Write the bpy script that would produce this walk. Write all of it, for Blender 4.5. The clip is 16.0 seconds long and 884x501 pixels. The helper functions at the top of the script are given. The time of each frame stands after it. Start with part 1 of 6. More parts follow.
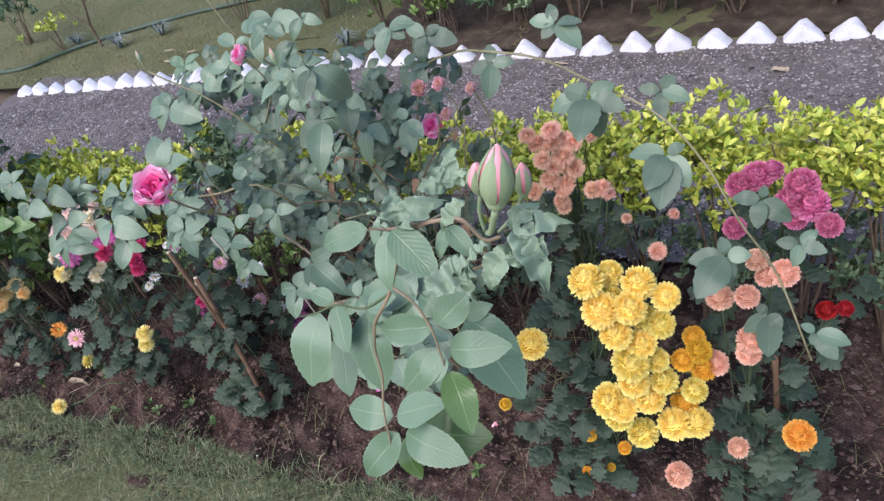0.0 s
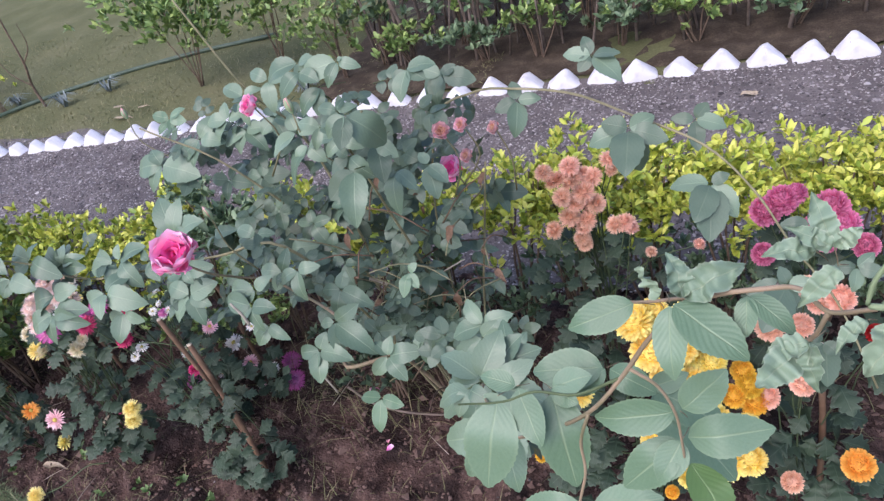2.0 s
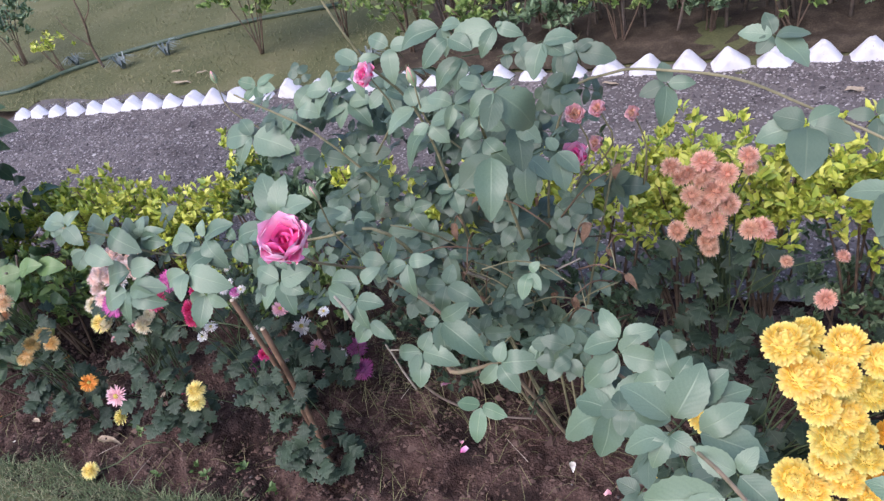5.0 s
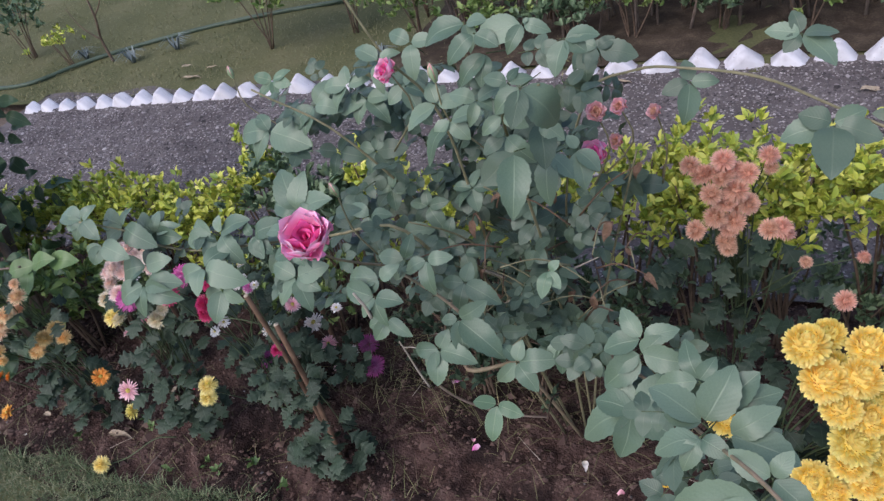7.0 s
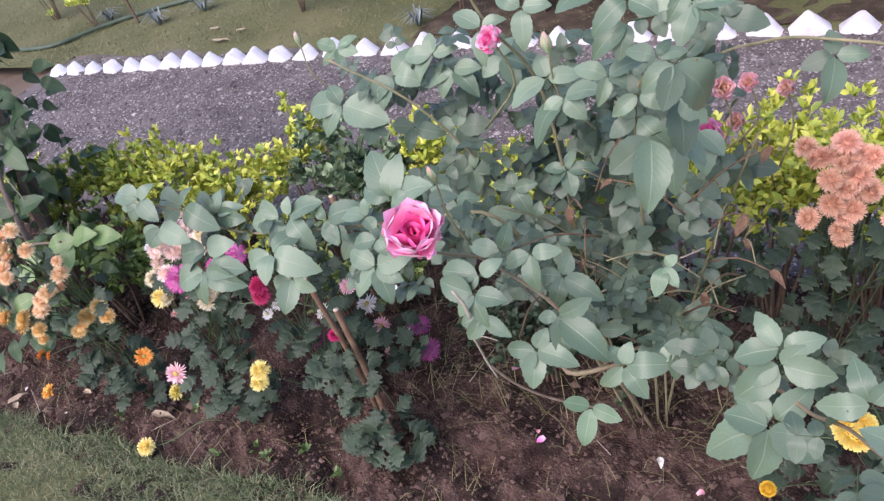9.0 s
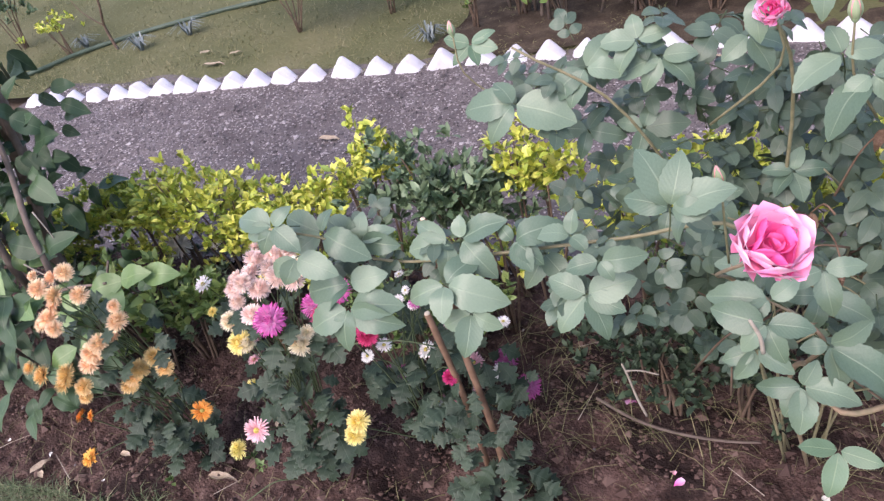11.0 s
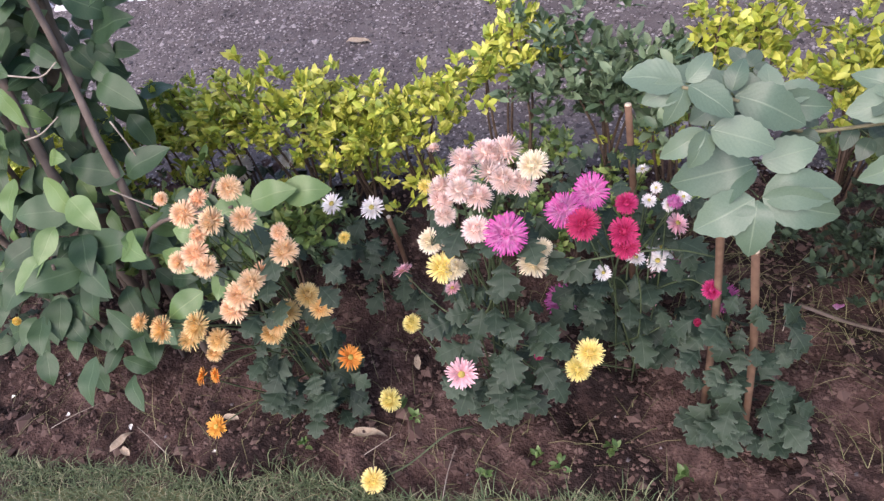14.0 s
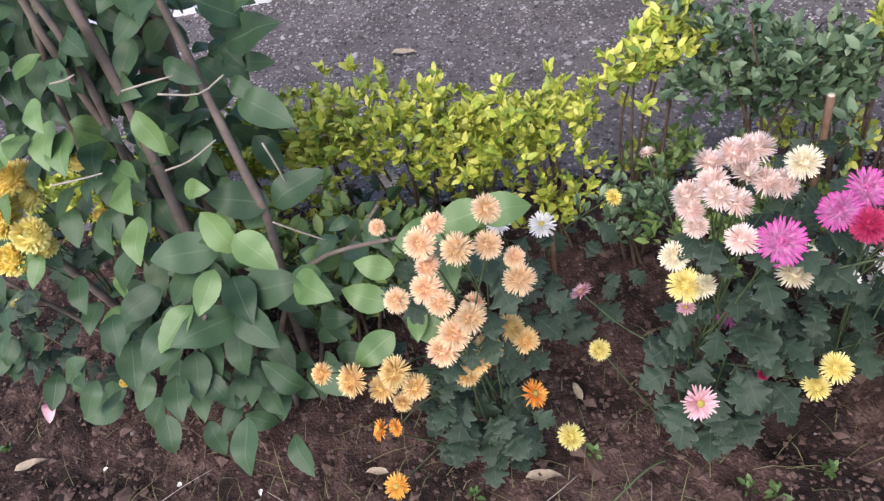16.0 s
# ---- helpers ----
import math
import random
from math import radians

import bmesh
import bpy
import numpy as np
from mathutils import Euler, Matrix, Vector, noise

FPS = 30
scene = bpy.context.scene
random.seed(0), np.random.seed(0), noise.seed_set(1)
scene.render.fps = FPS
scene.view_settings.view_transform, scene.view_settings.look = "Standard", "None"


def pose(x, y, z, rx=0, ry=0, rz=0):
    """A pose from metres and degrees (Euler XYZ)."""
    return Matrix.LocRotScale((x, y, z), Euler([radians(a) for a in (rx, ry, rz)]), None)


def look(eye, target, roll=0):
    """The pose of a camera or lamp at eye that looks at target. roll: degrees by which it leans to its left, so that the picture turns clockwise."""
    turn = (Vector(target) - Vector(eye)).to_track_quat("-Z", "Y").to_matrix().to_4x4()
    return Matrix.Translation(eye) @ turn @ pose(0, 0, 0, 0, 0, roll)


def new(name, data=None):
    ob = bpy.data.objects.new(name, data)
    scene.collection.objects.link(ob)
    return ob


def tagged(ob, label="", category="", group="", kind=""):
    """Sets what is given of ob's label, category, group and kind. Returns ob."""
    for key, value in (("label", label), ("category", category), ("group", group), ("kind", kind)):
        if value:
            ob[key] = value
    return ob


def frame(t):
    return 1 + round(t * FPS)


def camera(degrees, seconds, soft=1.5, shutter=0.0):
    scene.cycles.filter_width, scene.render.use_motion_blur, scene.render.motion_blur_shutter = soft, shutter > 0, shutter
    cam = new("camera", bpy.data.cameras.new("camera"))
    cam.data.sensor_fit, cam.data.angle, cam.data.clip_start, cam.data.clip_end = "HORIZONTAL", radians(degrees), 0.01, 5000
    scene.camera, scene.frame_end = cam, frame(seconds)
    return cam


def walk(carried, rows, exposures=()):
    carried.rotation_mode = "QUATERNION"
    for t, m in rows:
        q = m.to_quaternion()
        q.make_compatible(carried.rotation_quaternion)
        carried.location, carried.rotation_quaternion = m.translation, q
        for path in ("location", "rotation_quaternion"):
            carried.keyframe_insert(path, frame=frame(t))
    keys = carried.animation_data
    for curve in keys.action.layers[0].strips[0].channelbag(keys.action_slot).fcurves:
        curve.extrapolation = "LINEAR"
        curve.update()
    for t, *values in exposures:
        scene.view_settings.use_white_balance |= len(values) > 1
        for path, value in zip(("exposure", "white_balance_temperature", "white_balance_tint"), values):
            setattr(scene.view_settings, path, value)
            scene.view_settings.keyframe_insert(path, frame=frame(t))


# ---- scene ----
cam = camera(61.9, 16.0, 1.4)
PATH = [
    (0, (0.001, 0.012, 1.443), (-0.865, 1.35, 0.234), -17.3),
    (0.5, (-0.03, 0.013, 1.445), (-0.887, 1.363, 0.244), -17.2),
    (1, (-0.08, 0.008, 1.443), (-0.918, 1.366, 0.237), -17.6),
    (1.5, (-0.113, 0.028, 1.447), (-0.879, 1.444, 0.26), -17.6),
    (2, (-0.158, 0.029, 1.446), (-0.897, 1.479, 0.284), -17.7),
    (2.5, (-0.205, 0.024, 1.448), (-0.952, 1.471, 0.286), -17.9),
    (3, (-0.222, 0.039, 1.437), (-0.979, 1.452, 0.242), -18.4),
    (3.5, (-0.236, 0.055, 1.434), (-1.016, 1.483, 0.272), -18.4),
    (4, (-0.254, 0.069, 1.434), (-1.037, 1.49, 0.263), -18.8),
    (4.5, (-0.282, 0.083, 1.427), (-1.069, 1.49, 0.243), -17.8),
    (5, (-0.332, 0.095, 1.419), (-1.15, 1.485, 0.237), -16.4),
    (7.5, (-0.366, 0.093, 1.423), (-1.205, 1.464, 0.233), -16.2),
    (8, (-0.396, 0.097, 1.427), (-1.261, 1.445, 0.229), -16.8),
    (8.5, (-0.446, 0.114, 1.423), (-1.311, 1.449, 0.21), -17.1),
    (9, (-0.504, 0.145, 1.41), (-1.361, 1.451, 0.161), -16.9),
    (9.5, (-0.569, 0.175, 1.403), (-1.503, 1.421, 0.148), -19.8),
    (9.7, (-0.593, 0.179, 1.407), (-1.537, 1.429, 0.163), -19.0),
    (11.8, (-1.094, 0.149, 1.31), (-1.725, 1.586, 0.07), -14.7),
    (12, (-1.14, 0.159, 1.296), (-1.767, 1.58, 0.035), -14.6),
    (12.5, (-1.254, 0.195, 1.267), (-1.84, 1.543, -0.089), -15.1),
    (13, (-1.327, 0.192, 1.251), (-1.966, 1.455, -0.162), -13.7),
    (13.5, (-1.382, 0.198, 1.249), (-1.956, 1.487, -0.168), -13.7),
    (14, (-1.501, 0.187, 1.256), (-1.988, 1.519, -0.154), -14.3),
    (14.5, (-1.609, 0.156, 1.25), (-2.022, 1.499, -0.173), -13.0),
    (15, (-1.708, 0.168, 1.237), (-2.118, 1.51, -0.188), -12.2),
    (15.5, (-1.844, 0.215, 1.225), (-2.171, 1.577, -0.203), -13.0),
    (16, (-1.941, 0.242, 1.23), (-2.259, 1.627, -0.177), -13.1),
]
walk(cam, [(t, look(eye, target, roll)) for t, eye, target, roll in PATH], ((0.0, 0.94, 6400, 14), (2.5, 1.02, 6350, 20), (5.2, 1.0, 6350, 19), (7.4, 0.42, 6450, 16), (8.0, 1.05, 6600, 22), (9.0, 1.15, 6700, 23), (9.7, 1.22, 6700, 25), (12.0, 1.2, 6850, 24), (13.0, 1.1, 6800, 25), (14.5, 1.0, 6750, 22), (16.0, 0.95, 6600, 15)))

# ---- world, sun ----
world = bpy.data.worlds.new("overcast_sky")
scene.world = world
world.use_nodes = True
wn, wl = world.node_tree.nodes, world.node_tree.links
sky = wn.new("ShaderNodeTexSky")
sky.sky_type, sky.sun_disc = "NISHITA", False
sky.sun_elevation, sky.sun_rotation = radians(50), radians(200)
sky.air_density, sky.dust_density = 1.0, 1.8
wl.new(sky.outputs[0], wn["Background"].inputs[0])
wn["Background"].inputs[1].default_value = 0.15
sun = new("sun", bpy.data.lights.new("sun", "SUN"))
sun.data.energy, sun.data.angle, sun.data.color = 1.3, radians(50), (1.0, 0.97, 0.94)
sun.matrix_world = look((-1.5, -4.0, 5.0), (0, 0, 0))


# ---- materials ----
def nodes_of(name, rough=0.6, spec=0.5):
    m = bpy.data.materials.new(name)
    m.use_nodes = True
    b = m.node_tree.nodes["Principled BSDF"]
    b.inputs["Roughness"].default_value = rough
    b.inputs["Specular IOR Level"].default_value = spec
    return m, m.node_tree.nodes, m.node_tree.links, b


def noise_node(nt, lk, scale, detail=4.0, vec=None):
    n = nt.new("ShaderNodeTexNoise")
    n.inputs["Scale"].default_value, n.inputs["Detail"].default_value = scale, detail
    if vec is not None:
        lk.new(vec, n.inputs["Vector"])
    return n


def ramp_node(nt, lk, fac, stops):
    r = nt.new("ShaderNodeValToRGB")
    while len(r.color_ramp.elements) < len(stops):
        r.color_ramp.elements.new(0.5)
    for e, (p, c) in zip(r.color_ramp.elements, stops):
        e.position, e.color = p, (*c, 1)
    lk.new(fac, r.inputs[0])
    return r


def mix_node(nt, lk, fac, a, b, mode="MIX"):
    m = nt.new("ShaderNodeMix")
    m.data_type, m.blend_type = "RGBA", mode
    for sock, val in ((m.inputs[0], fac), (m.inputs[6], a), (m.inputs[7], b)):
        if isinstance(val, (int, float)):
            sock.default_value = val
        elif isinstance(val, tuple):
            sock.default_value = (*val, 1)
        else:
            lk.new(val, sock)
    return m.outputs[2]


def math_node(nt, lk, op, a, b=0.0):
    m = nt.new("ShaderNodeMath")
    m.operation = op
    for sock, val in ((m.inputs[0], a), (m.inputs[1], b)):
        if isinstance(val, (int, float)):
            sock.default_value = val
        else:
            lk.new(val, sock)
    return m.outputs[0]


def bump_node(nt, lk, bsdf, height, strength=0.4, distance=0.01):
    b = nt.new("ShaderNodeBump")
    b.inputs["Strength"].default_value, b.inputs["Distance"].default_value = strength, distance
    lk.new(height, b.inputs["Height"])
    lk.new(b.outputs[0], bsdf.inputs["Normal"])


def earth_mat(name, stops, scale=9.0, fine=140.0, rough=0.95, bump=0.6, damp=0.0):
    m, nt, lk, b = nodes_of(name, rough, 0.15)
    pos = nt.new("ShaderNodeNewGeometry").outputs["Position"]
    big, small = noise_node(nt, lk, scale, 6, pos), noise_node(nt, lk, fine, 5, pos)
    both = math_node(nt, lk, "ADD", math_node(nt, lk, "MULTIPLY", big.outputs[0], 0.62), math_node(nt, lk, "MULTIPLY", small.outputs[0], 0.38))
    col = ramp_node(nt, lk, both, stops).outputs[0]
    if damp:
        wet = ramp_node(nt, lk, noise_node(nt, lk, 5.5, 5, pos).outputs[0], ((0.48, (0, 0, 0)), (0.58, (1, 1, 1)))).outputs[0]
        col = mix_node(nt, lk, math_node(nt, lk, "MULTIPLY", wet, damp), col, (0.011, 0.008, 0.008))
    lk.new(col, b.inputs["Base Color"])
    bump_node(nt, lk, b, small.outputs[0], bump, 0.006)
    return m


def leaf_mat(name, dark, light, vein, rough=0.42, spec=0.5, gloss_noise=0.12, veins=9.0, trans=0.0, edge=None):
    """Leaf with a pale midrib and side veins (from its UVs), tone varied leaf by leaf and in patches."""
    m, nt, lk, b = nodes_of(name, rough, spec)
    uv = nt.new("ShaderNodeUVMap")
    sep = nt.new("ShaderNodeSeparateXYZ")
    lk.new(uv.outputs[0], sep.inputs[0])
    side = math_node(nt, lk, "ABSOLUTE", math_node(nt, lk, "SUBTRACT", sep.outputs[0], 0.5))
    rib = math_node(nt, lk, "SUBTRACT", 1.0, math_node(nt, lk, "MULTIPLY", side, 28.0))
    rib = math_node(nt, lk, "MAXIMUM", rib, 0.0)
    wave = math_node(nt, lk, "SINE", math_node(nt, lk, "MULTIPLY", math_node(nt, lk, "SUBTRACT", sep.outputs[1], math_node(nt, lk, "MULTIPLY", side, 0.7)), veins * 6.283))
    lines = math_node(nt, lk, "MAXIMUM", math_node(nt, lk, "MULTIPLY", math_node(nt, lk, "SUBTRACT", wave, 0.86), 4.0), 0.0)
    info = nt.new("ShaderNodeObjectInfo")
    patch = noise_node(nt, lk, 34.0, 3)
    tc = nt.new("ShaderNodeTexCoord")
    lk.new(tc.outputs["Object"], patch.inputs["Vector"])
    tone = math_node(nt, lk, "ADD", math_node(nt, lk, "MULTIPLY", info.outputs["Random"], 0.65), math_node(nt, lk, "MULTIPLY", patch.outputs[0], 0.35))
    col = mix_node(nt, lk, tone, dark, light)
    col = mix_node(nt, lk, math_node(nt, lk, "MULTIPLY", lines, 0.07), col, vein)
    col = mix_node(nt, lk, math_node(nt, lk, "MULTIPLY", rib, 0.5), col, vein)
    if edge:
        rim = math_node(nt, lk, "MAXIMUM", math_node(nt, lk, "MULTIPLY", math_node(nt, lk, "SUBTRACT", side, 0.42), 8.0), 0.0)
        col = mix_node(nt, lk, math_node(nt, lk, "MULTIPLY", rim, 0.4), col, edge)
    lk.new(col, b.inputs["Base Color"])
    dust = noise_node(nt, lk, 60.0, 4, tc.outputs["Object"])
    lk.new(math_node(nt, lk, "ADD", rough - gloss_noise / 2, math_node(nt, lk, "MULTIPLY", dust.outputs[0], gloss_noise)), b.inputs["Roughness"])
    relief = math_node(nt, lk, "ADD", math_node(nt, lk, "MULTIPLY", wave, -0.12), math_node(nt, lk, "MULTIPLY", rib, -1.0))
    bump_node(nt, lk, b, relief, 0.25, 0.001)
    if trans:
        b.inputs["Subsurface Weight"].default_value = trans
        b.inputs["Subsurface Radius"].default_value = (0.004, 0.006, 0.002)
        b.inputs["Subsurface Scale"].default_value = 0.5
    return m


def island_leaf_mat(name, stops, rough=0.45):
    """Many small leaves in one mesh: each island its own tone."""
    m, nt, lk, b = nodes_of(name, rough, 0.4)
    geo = nt.new("ShaderNodeNewGeometry")
    n = noise_node(nt, lk, 7.0, 3, geo.outputs["Position"])
    f = math_node(nt, lk, "ADD", math_node(nt, lk, "MULTIPLY", geo.outputs["Random Per Island"], 0.6), math_node(nt, lk, "MULTIPLY", n.outputs[0], 0.4))
    lk.new(ramp_node(nt, lk, f, stops).outputs[0], b.inputs["Base Color"])
    return m


def petal_mat(name, base, tip, rough=0.55, value=1.12):
    """Petal colour running from the base to the tip (UV v), with streaks and flower-by-flower tone."""
    m, nt, lk, b = nodes_of(name, rough, 0.25)
    uv = nt.new("ShaderNodeUVMap")
    sep = nt.new("ShaderNodeSeparateXYZ")
    lk.new(uv.outputs[0], sep.inputs[0])
    info = nt.new("ShaderNodeObjectInfo")
    geo = nt.new("ShaderNodeNewGeometry")
    col = mix_node(nt, lk, sep.outputs[1], base, tip)
    var = math_node(nt, lk, "ADD", math_node(nt, lk, "MULTIPLY", info.outputs["Random"], 0.20), math_node(nt, lk, "MULTIPLY", geo.outputs["Random Per Island"], 0.25))
    hsv = nt.new("ShaderNodeHueSaturation")
    lk.new(math_node(nt, lk, "SUBTRACT", value, var), hsv.inputs["Value"])
    lk.new(math_node(nt, lk, "ADD", 0.492, math_node(nt, lk, "MULTIPLY", info.outputs["Random"], 0.016)), hsv.inputs["Hue"])
    lk.new(col, hsv.inputs["Color"])
    lk.new(hsv.outputs[0], b.inputs["Base Color"])
    b.inputs["Subsurface Weight"].default_value = 0.25
    b.inputs["Subsurface Radius"].default_value = (0.006, 0.004, 0.003)
    b.inputs["Subsurface Scale"].default_value = 0.4
    return m


def bark_mat(name, dark, light, scale=60.0, rough=0.8):
    m, nt, lk, b = nodes_of(name, rough, 0.25)
    tc = nt.new("ShaderNodeTexCoord")
    n1, n2 = noise_node(nt, lk, scale, 5, tc.outputs["Object"]), noise_node(nt, lk, scale / 7, 3, tc.outputs["Object"])
    f = math_node(nt, lk, "ADD", math_node(nt, lk, "MULTIPLY", n1.outputs[0], 0.5), math_node(nt, lk, "MULTIPLY", n2.outputs[0], 0.5))
    lk.new(ramp_node(nt, lk, f, ((0.3, dark), (0.7, light))).outputs[0], b.inputs["Base Color"])
    bump_node(nt, lk, b, n1.outputs[0], 0.5, 0.002)
    return m


SOIL = earth_mat("soil", ((0.32, (0.024, 0.0145, 0.013)), (0.46, (0.06, 0.036, 0.031)), (0.57, (0.1, 0.062, 0.053)), (0.70, (0.18, 0.122, 0.105))), 26.0, 170.0, 0.95, 1.0, 0.75)
CLOD = island_leaf_mat("soil_clods", ((0.15, (0.045, 0.026, 0.022)), (0.5, (0.092, 0.055, 0.046)), (0.8, (0.14, 0.09, 0.075)), (0.97, (0.22, 0.16, 0.135))), 0.95)
DIRT = earth_mat("bare_earth", ((0.3, (0.07, 0.05, 0.04)), (0.5, (0.15, 0.115, 0.09)), (0.7, (0.24, 0.2, 0.16))), 3)
LITTER = earth_mat("leaf_litter", ((0.3, (0.025, 0.018, 0.013)), (0.5, (0.06, 0.045, 0.033)), (0.7, (0.13, 0.1, 0.075))), 12)
GRAVEL_BED = earth_mat("gravel_bed", ((0.25, (0.075, 0.063, 0.063)), (0.5, (0.135, 0.117, 0.117)), (0.75, (0.23, 0.203, 0.203))), 5.0, 220)
LAWN = earth_mat("lawn_turf", ((0.3, (0.07, 0.078, 0.034)), (0.5, (0.115, 0.118, 0.056)), (0.7, (0.185, 0.168, 0.095))), 2.2, 90)
GRASS = island_leaf_mat("grass_blades", ((0.15, (0.04, 0.065, 0.03)), (0.42, (0.085, 0.125, 0.055)), (0.65, (0.16, 0.19, 0.095)), (0.85, (0.38, 0.34, 0.22))), 0.7)
DRYGRASS = island_leaf_mat("lawn_blades", ((0.2, (0.12, 0.128, 0.052)), (0.5, (0.16, 0.16, 0.072)), (0.8, (0.25, 0.22, 0.12))), 0.7)
PEBBLE = island_leaf_mat("gravel_stones", ((0.15, (0.03, 0.026, 0.027)), (0.42, (0.1, 0.088, 0.09)), (0.66, (0.23, 0.205, 0.208)), (0.88, (0.5, 0.465, 0.46))), 0.75)
ROSE_LEAF = leaf_mat("rose_leaf", (0.052, 0.098, 0.062), (0.18, 0.25, 0.172), (0.24, 0.31, 0.21), 0.4, 0.45, 0.2)
# Darker copy of rose_leaf: paints interior shade, and serves the deeper green arc leaves.
ROSE_DARK = leaf_mat("rose_leaf_shade_dark", (0.034, 0.064, 0.042), (0.112, 0.16, 0.11), (0.14, 0.18, 0.12), 0.44, 0.45)
ROSE_YOUNG = leaf_mat("rose_leaf_near", (0.055, 0.115, 0.06), (0.155, 0.235, 0.155), (0.26, 0.33, 0.2), 0.44, 0.45, 0.16, edge=(0.22, 0.29, 0.18))
ROSE_CURLED = leaf_mat("rose_leaf_crinkled", (0.12, 0.185, 0.125), (0.24, 0.32, 0.225), (0.3, 0.34, 0.24), 0.5, 0.4, 0.15, veins=4.0, edge=(0.6, 0.62, 0.5))
VINE_LEAF = leaf_mat("broad_leaf", (0.017, 0.046, 0.02), (0.07, 0.124, 0.058), (0.11, 0.168, 0.09), 0.48, 0.36, 0.16, veins=6.0)
VINE_LIGHT = leaf_mat("broad_leaf_fresh", (0.07, 0.14, 0.04), (0.15, 0.24, 0.085), (0.22, 0.3, 0.13), 0.46, 0.5, 0.14, veins=6.0)
ROSE_DEEP = leaf_mat("rose_leaf_deep", (0.04, 0.09, 0.02), (0.085, 0.15, 0.045), (0.2, 0.28, 0.12), 0.34, 0.55, 0.12)
MUM_LEAF = leaf_mat("chrysanthemum_leaf", (0.012, 0.026, 0.015), (0.045, 0.073, 0.044), (0.075, 0.105, 0.07), 0.56, 0.32, veins=4.0, edge=(0.17, 0.21, 0.16))
GOLD_LEAF = island_leaf_mat("golden_hedge_leaf", ((0.2, (0.15, 0.23, 0.035)), (0.36, (0.31, 0.39, 0.055)), (0.54, (0.48, 0.52, 0.075)), (0.82, (0.68, 0.66, 0.16))))
GREEN_LEAF = island_leaf_mat("green_shrub_leaf", ((0.15, (0.07, 0.13, 0.035)), (0.5, (0.16, 0.25, 0.07)), (0.85, (0.33, 0.41, 0.13))))
DARK_LEAF = island_leaf_mat("dark_shrub_leaf", ((0.15, (0.04, 0.08, 0.04)), (0.5, (0.1, 0.16, 0.085)), (0.85, (0.22, 0.3, 0.17))))
WEED_LEAF = island_leaf_mat("weed_leaf", ((0.2, (0.045, 0.1, 0.025)), (0.8, (0.12, 0.19, 0.06))))
# Near-black green that paints in the shade behind and below the rose bush.
SHADE_LEAF = island_leaf_mat("shaded_green_leaf", ((0.2, (0.014, 0.026, 0.014)), (0.5, (0.03, 0.055, 0.03)), (0.85, (0.07, 0.11, 0.06))), 0.6)
GREY_LEAF = island_leaf_mat("grey_tuft_leaf", ((0.2, (0.1, 0.13, 0.13)), (0.8, (0.24, 0.28, 0.28))))
CANE = bark_mat("rose_cane", (0.13, 0.13, 0.07), (0.32, 0.28, 0.17), 90, 0.6)
CANE_RED = bark_mat("young_cane", (0.15, 0.14, 0.08), (0.36, 0.25, 0.18), 90, 0.5)
STEM = bark_mat("green_stem", (0.04, 0.065, 0.03), (0.11, 0.14, 0.07), 80, 0.6)
BARK = bark_mat("brown_bark", (0.06, 0.04, 0.03), (0.2, 0.14, 0.1), 50)
GREYBARK = bark_mat("grey_bark", (0.08, 0.06, 0.05), (0.24, 0.19, 0.16), 40)
STAKE = bark_mat("stake_wood", (0.11, 0.06, 0.04), (0.29, 0.18, 0.12), 45)
STAKE_CUT = bark_mat("cut_wood", (0.5, 0.4, 0.28), (0.72, 0.62, 0.48), 120)
DRY = bark_mat("dry_leaf", (0.28, 0.2, 0.13), (0.6, 0.5, 0.38), 40)
DRY_ROSE = bark_mat("dead_rose_leaf", (0.08, 0.045, 0.03), (0.24, 0.15, 0.1), 60)
TWIG = bark_mat("pale_twig", (0.22, 0.18, 0.14), (0.46, 0.41, 0.35), 60)
HOSE = bark_mat("hose_rubber", (0.035, 0.06, 0.04), (0.1, 0.135, 0.1), 20, 0.45)
DISC = bark_mat("flower_disc", (0.35, 0.3, 0.08), (0.62, 0.5, 0.12), 400)


def whitewash():
    m, nt, lk, b = nodes_of("whitewashed_brick", 0.85, 0.2)
    tc = nt.new("ShaderNodeTexCoord")
    info = nt.new("ShaderNodeObjectInfo")
    n1, n2 = noise_node(nt, lk, 55, 6, tc.outputs["Object"]), noise_node(nt, lk, 14, 5, tc.outputs["Object"])
    chips = math_node(nt, lk, "GREATER_THAN", n1.outputs[0], 0.665)
    col = ramp_node(nt, lk, n2.outputs[0], ((0.28, (0.52, 0.5, 0.54)), (0.5, (0.72, 0.71, 0.76)), (0.8, (0.82, 0.81, 0.86)))).outputs[0]
    col = mix_node(nt, lk, math_node(nt, lk, "MULTIPLY", chips, 0.55), col, (0.3, 0.19, 0.16))
    col = mix_node(nt, lk, math_node(nt, lk, "MULTIPLY", info.outputs["Random"], 0.25), col, (0.55, 0.52, 0.54))
    lk.new(col, b.inputs["Base Color"])
    bump_node(nt, lk, b, n1.outputs[0], 0.5, 0.004)
    return m


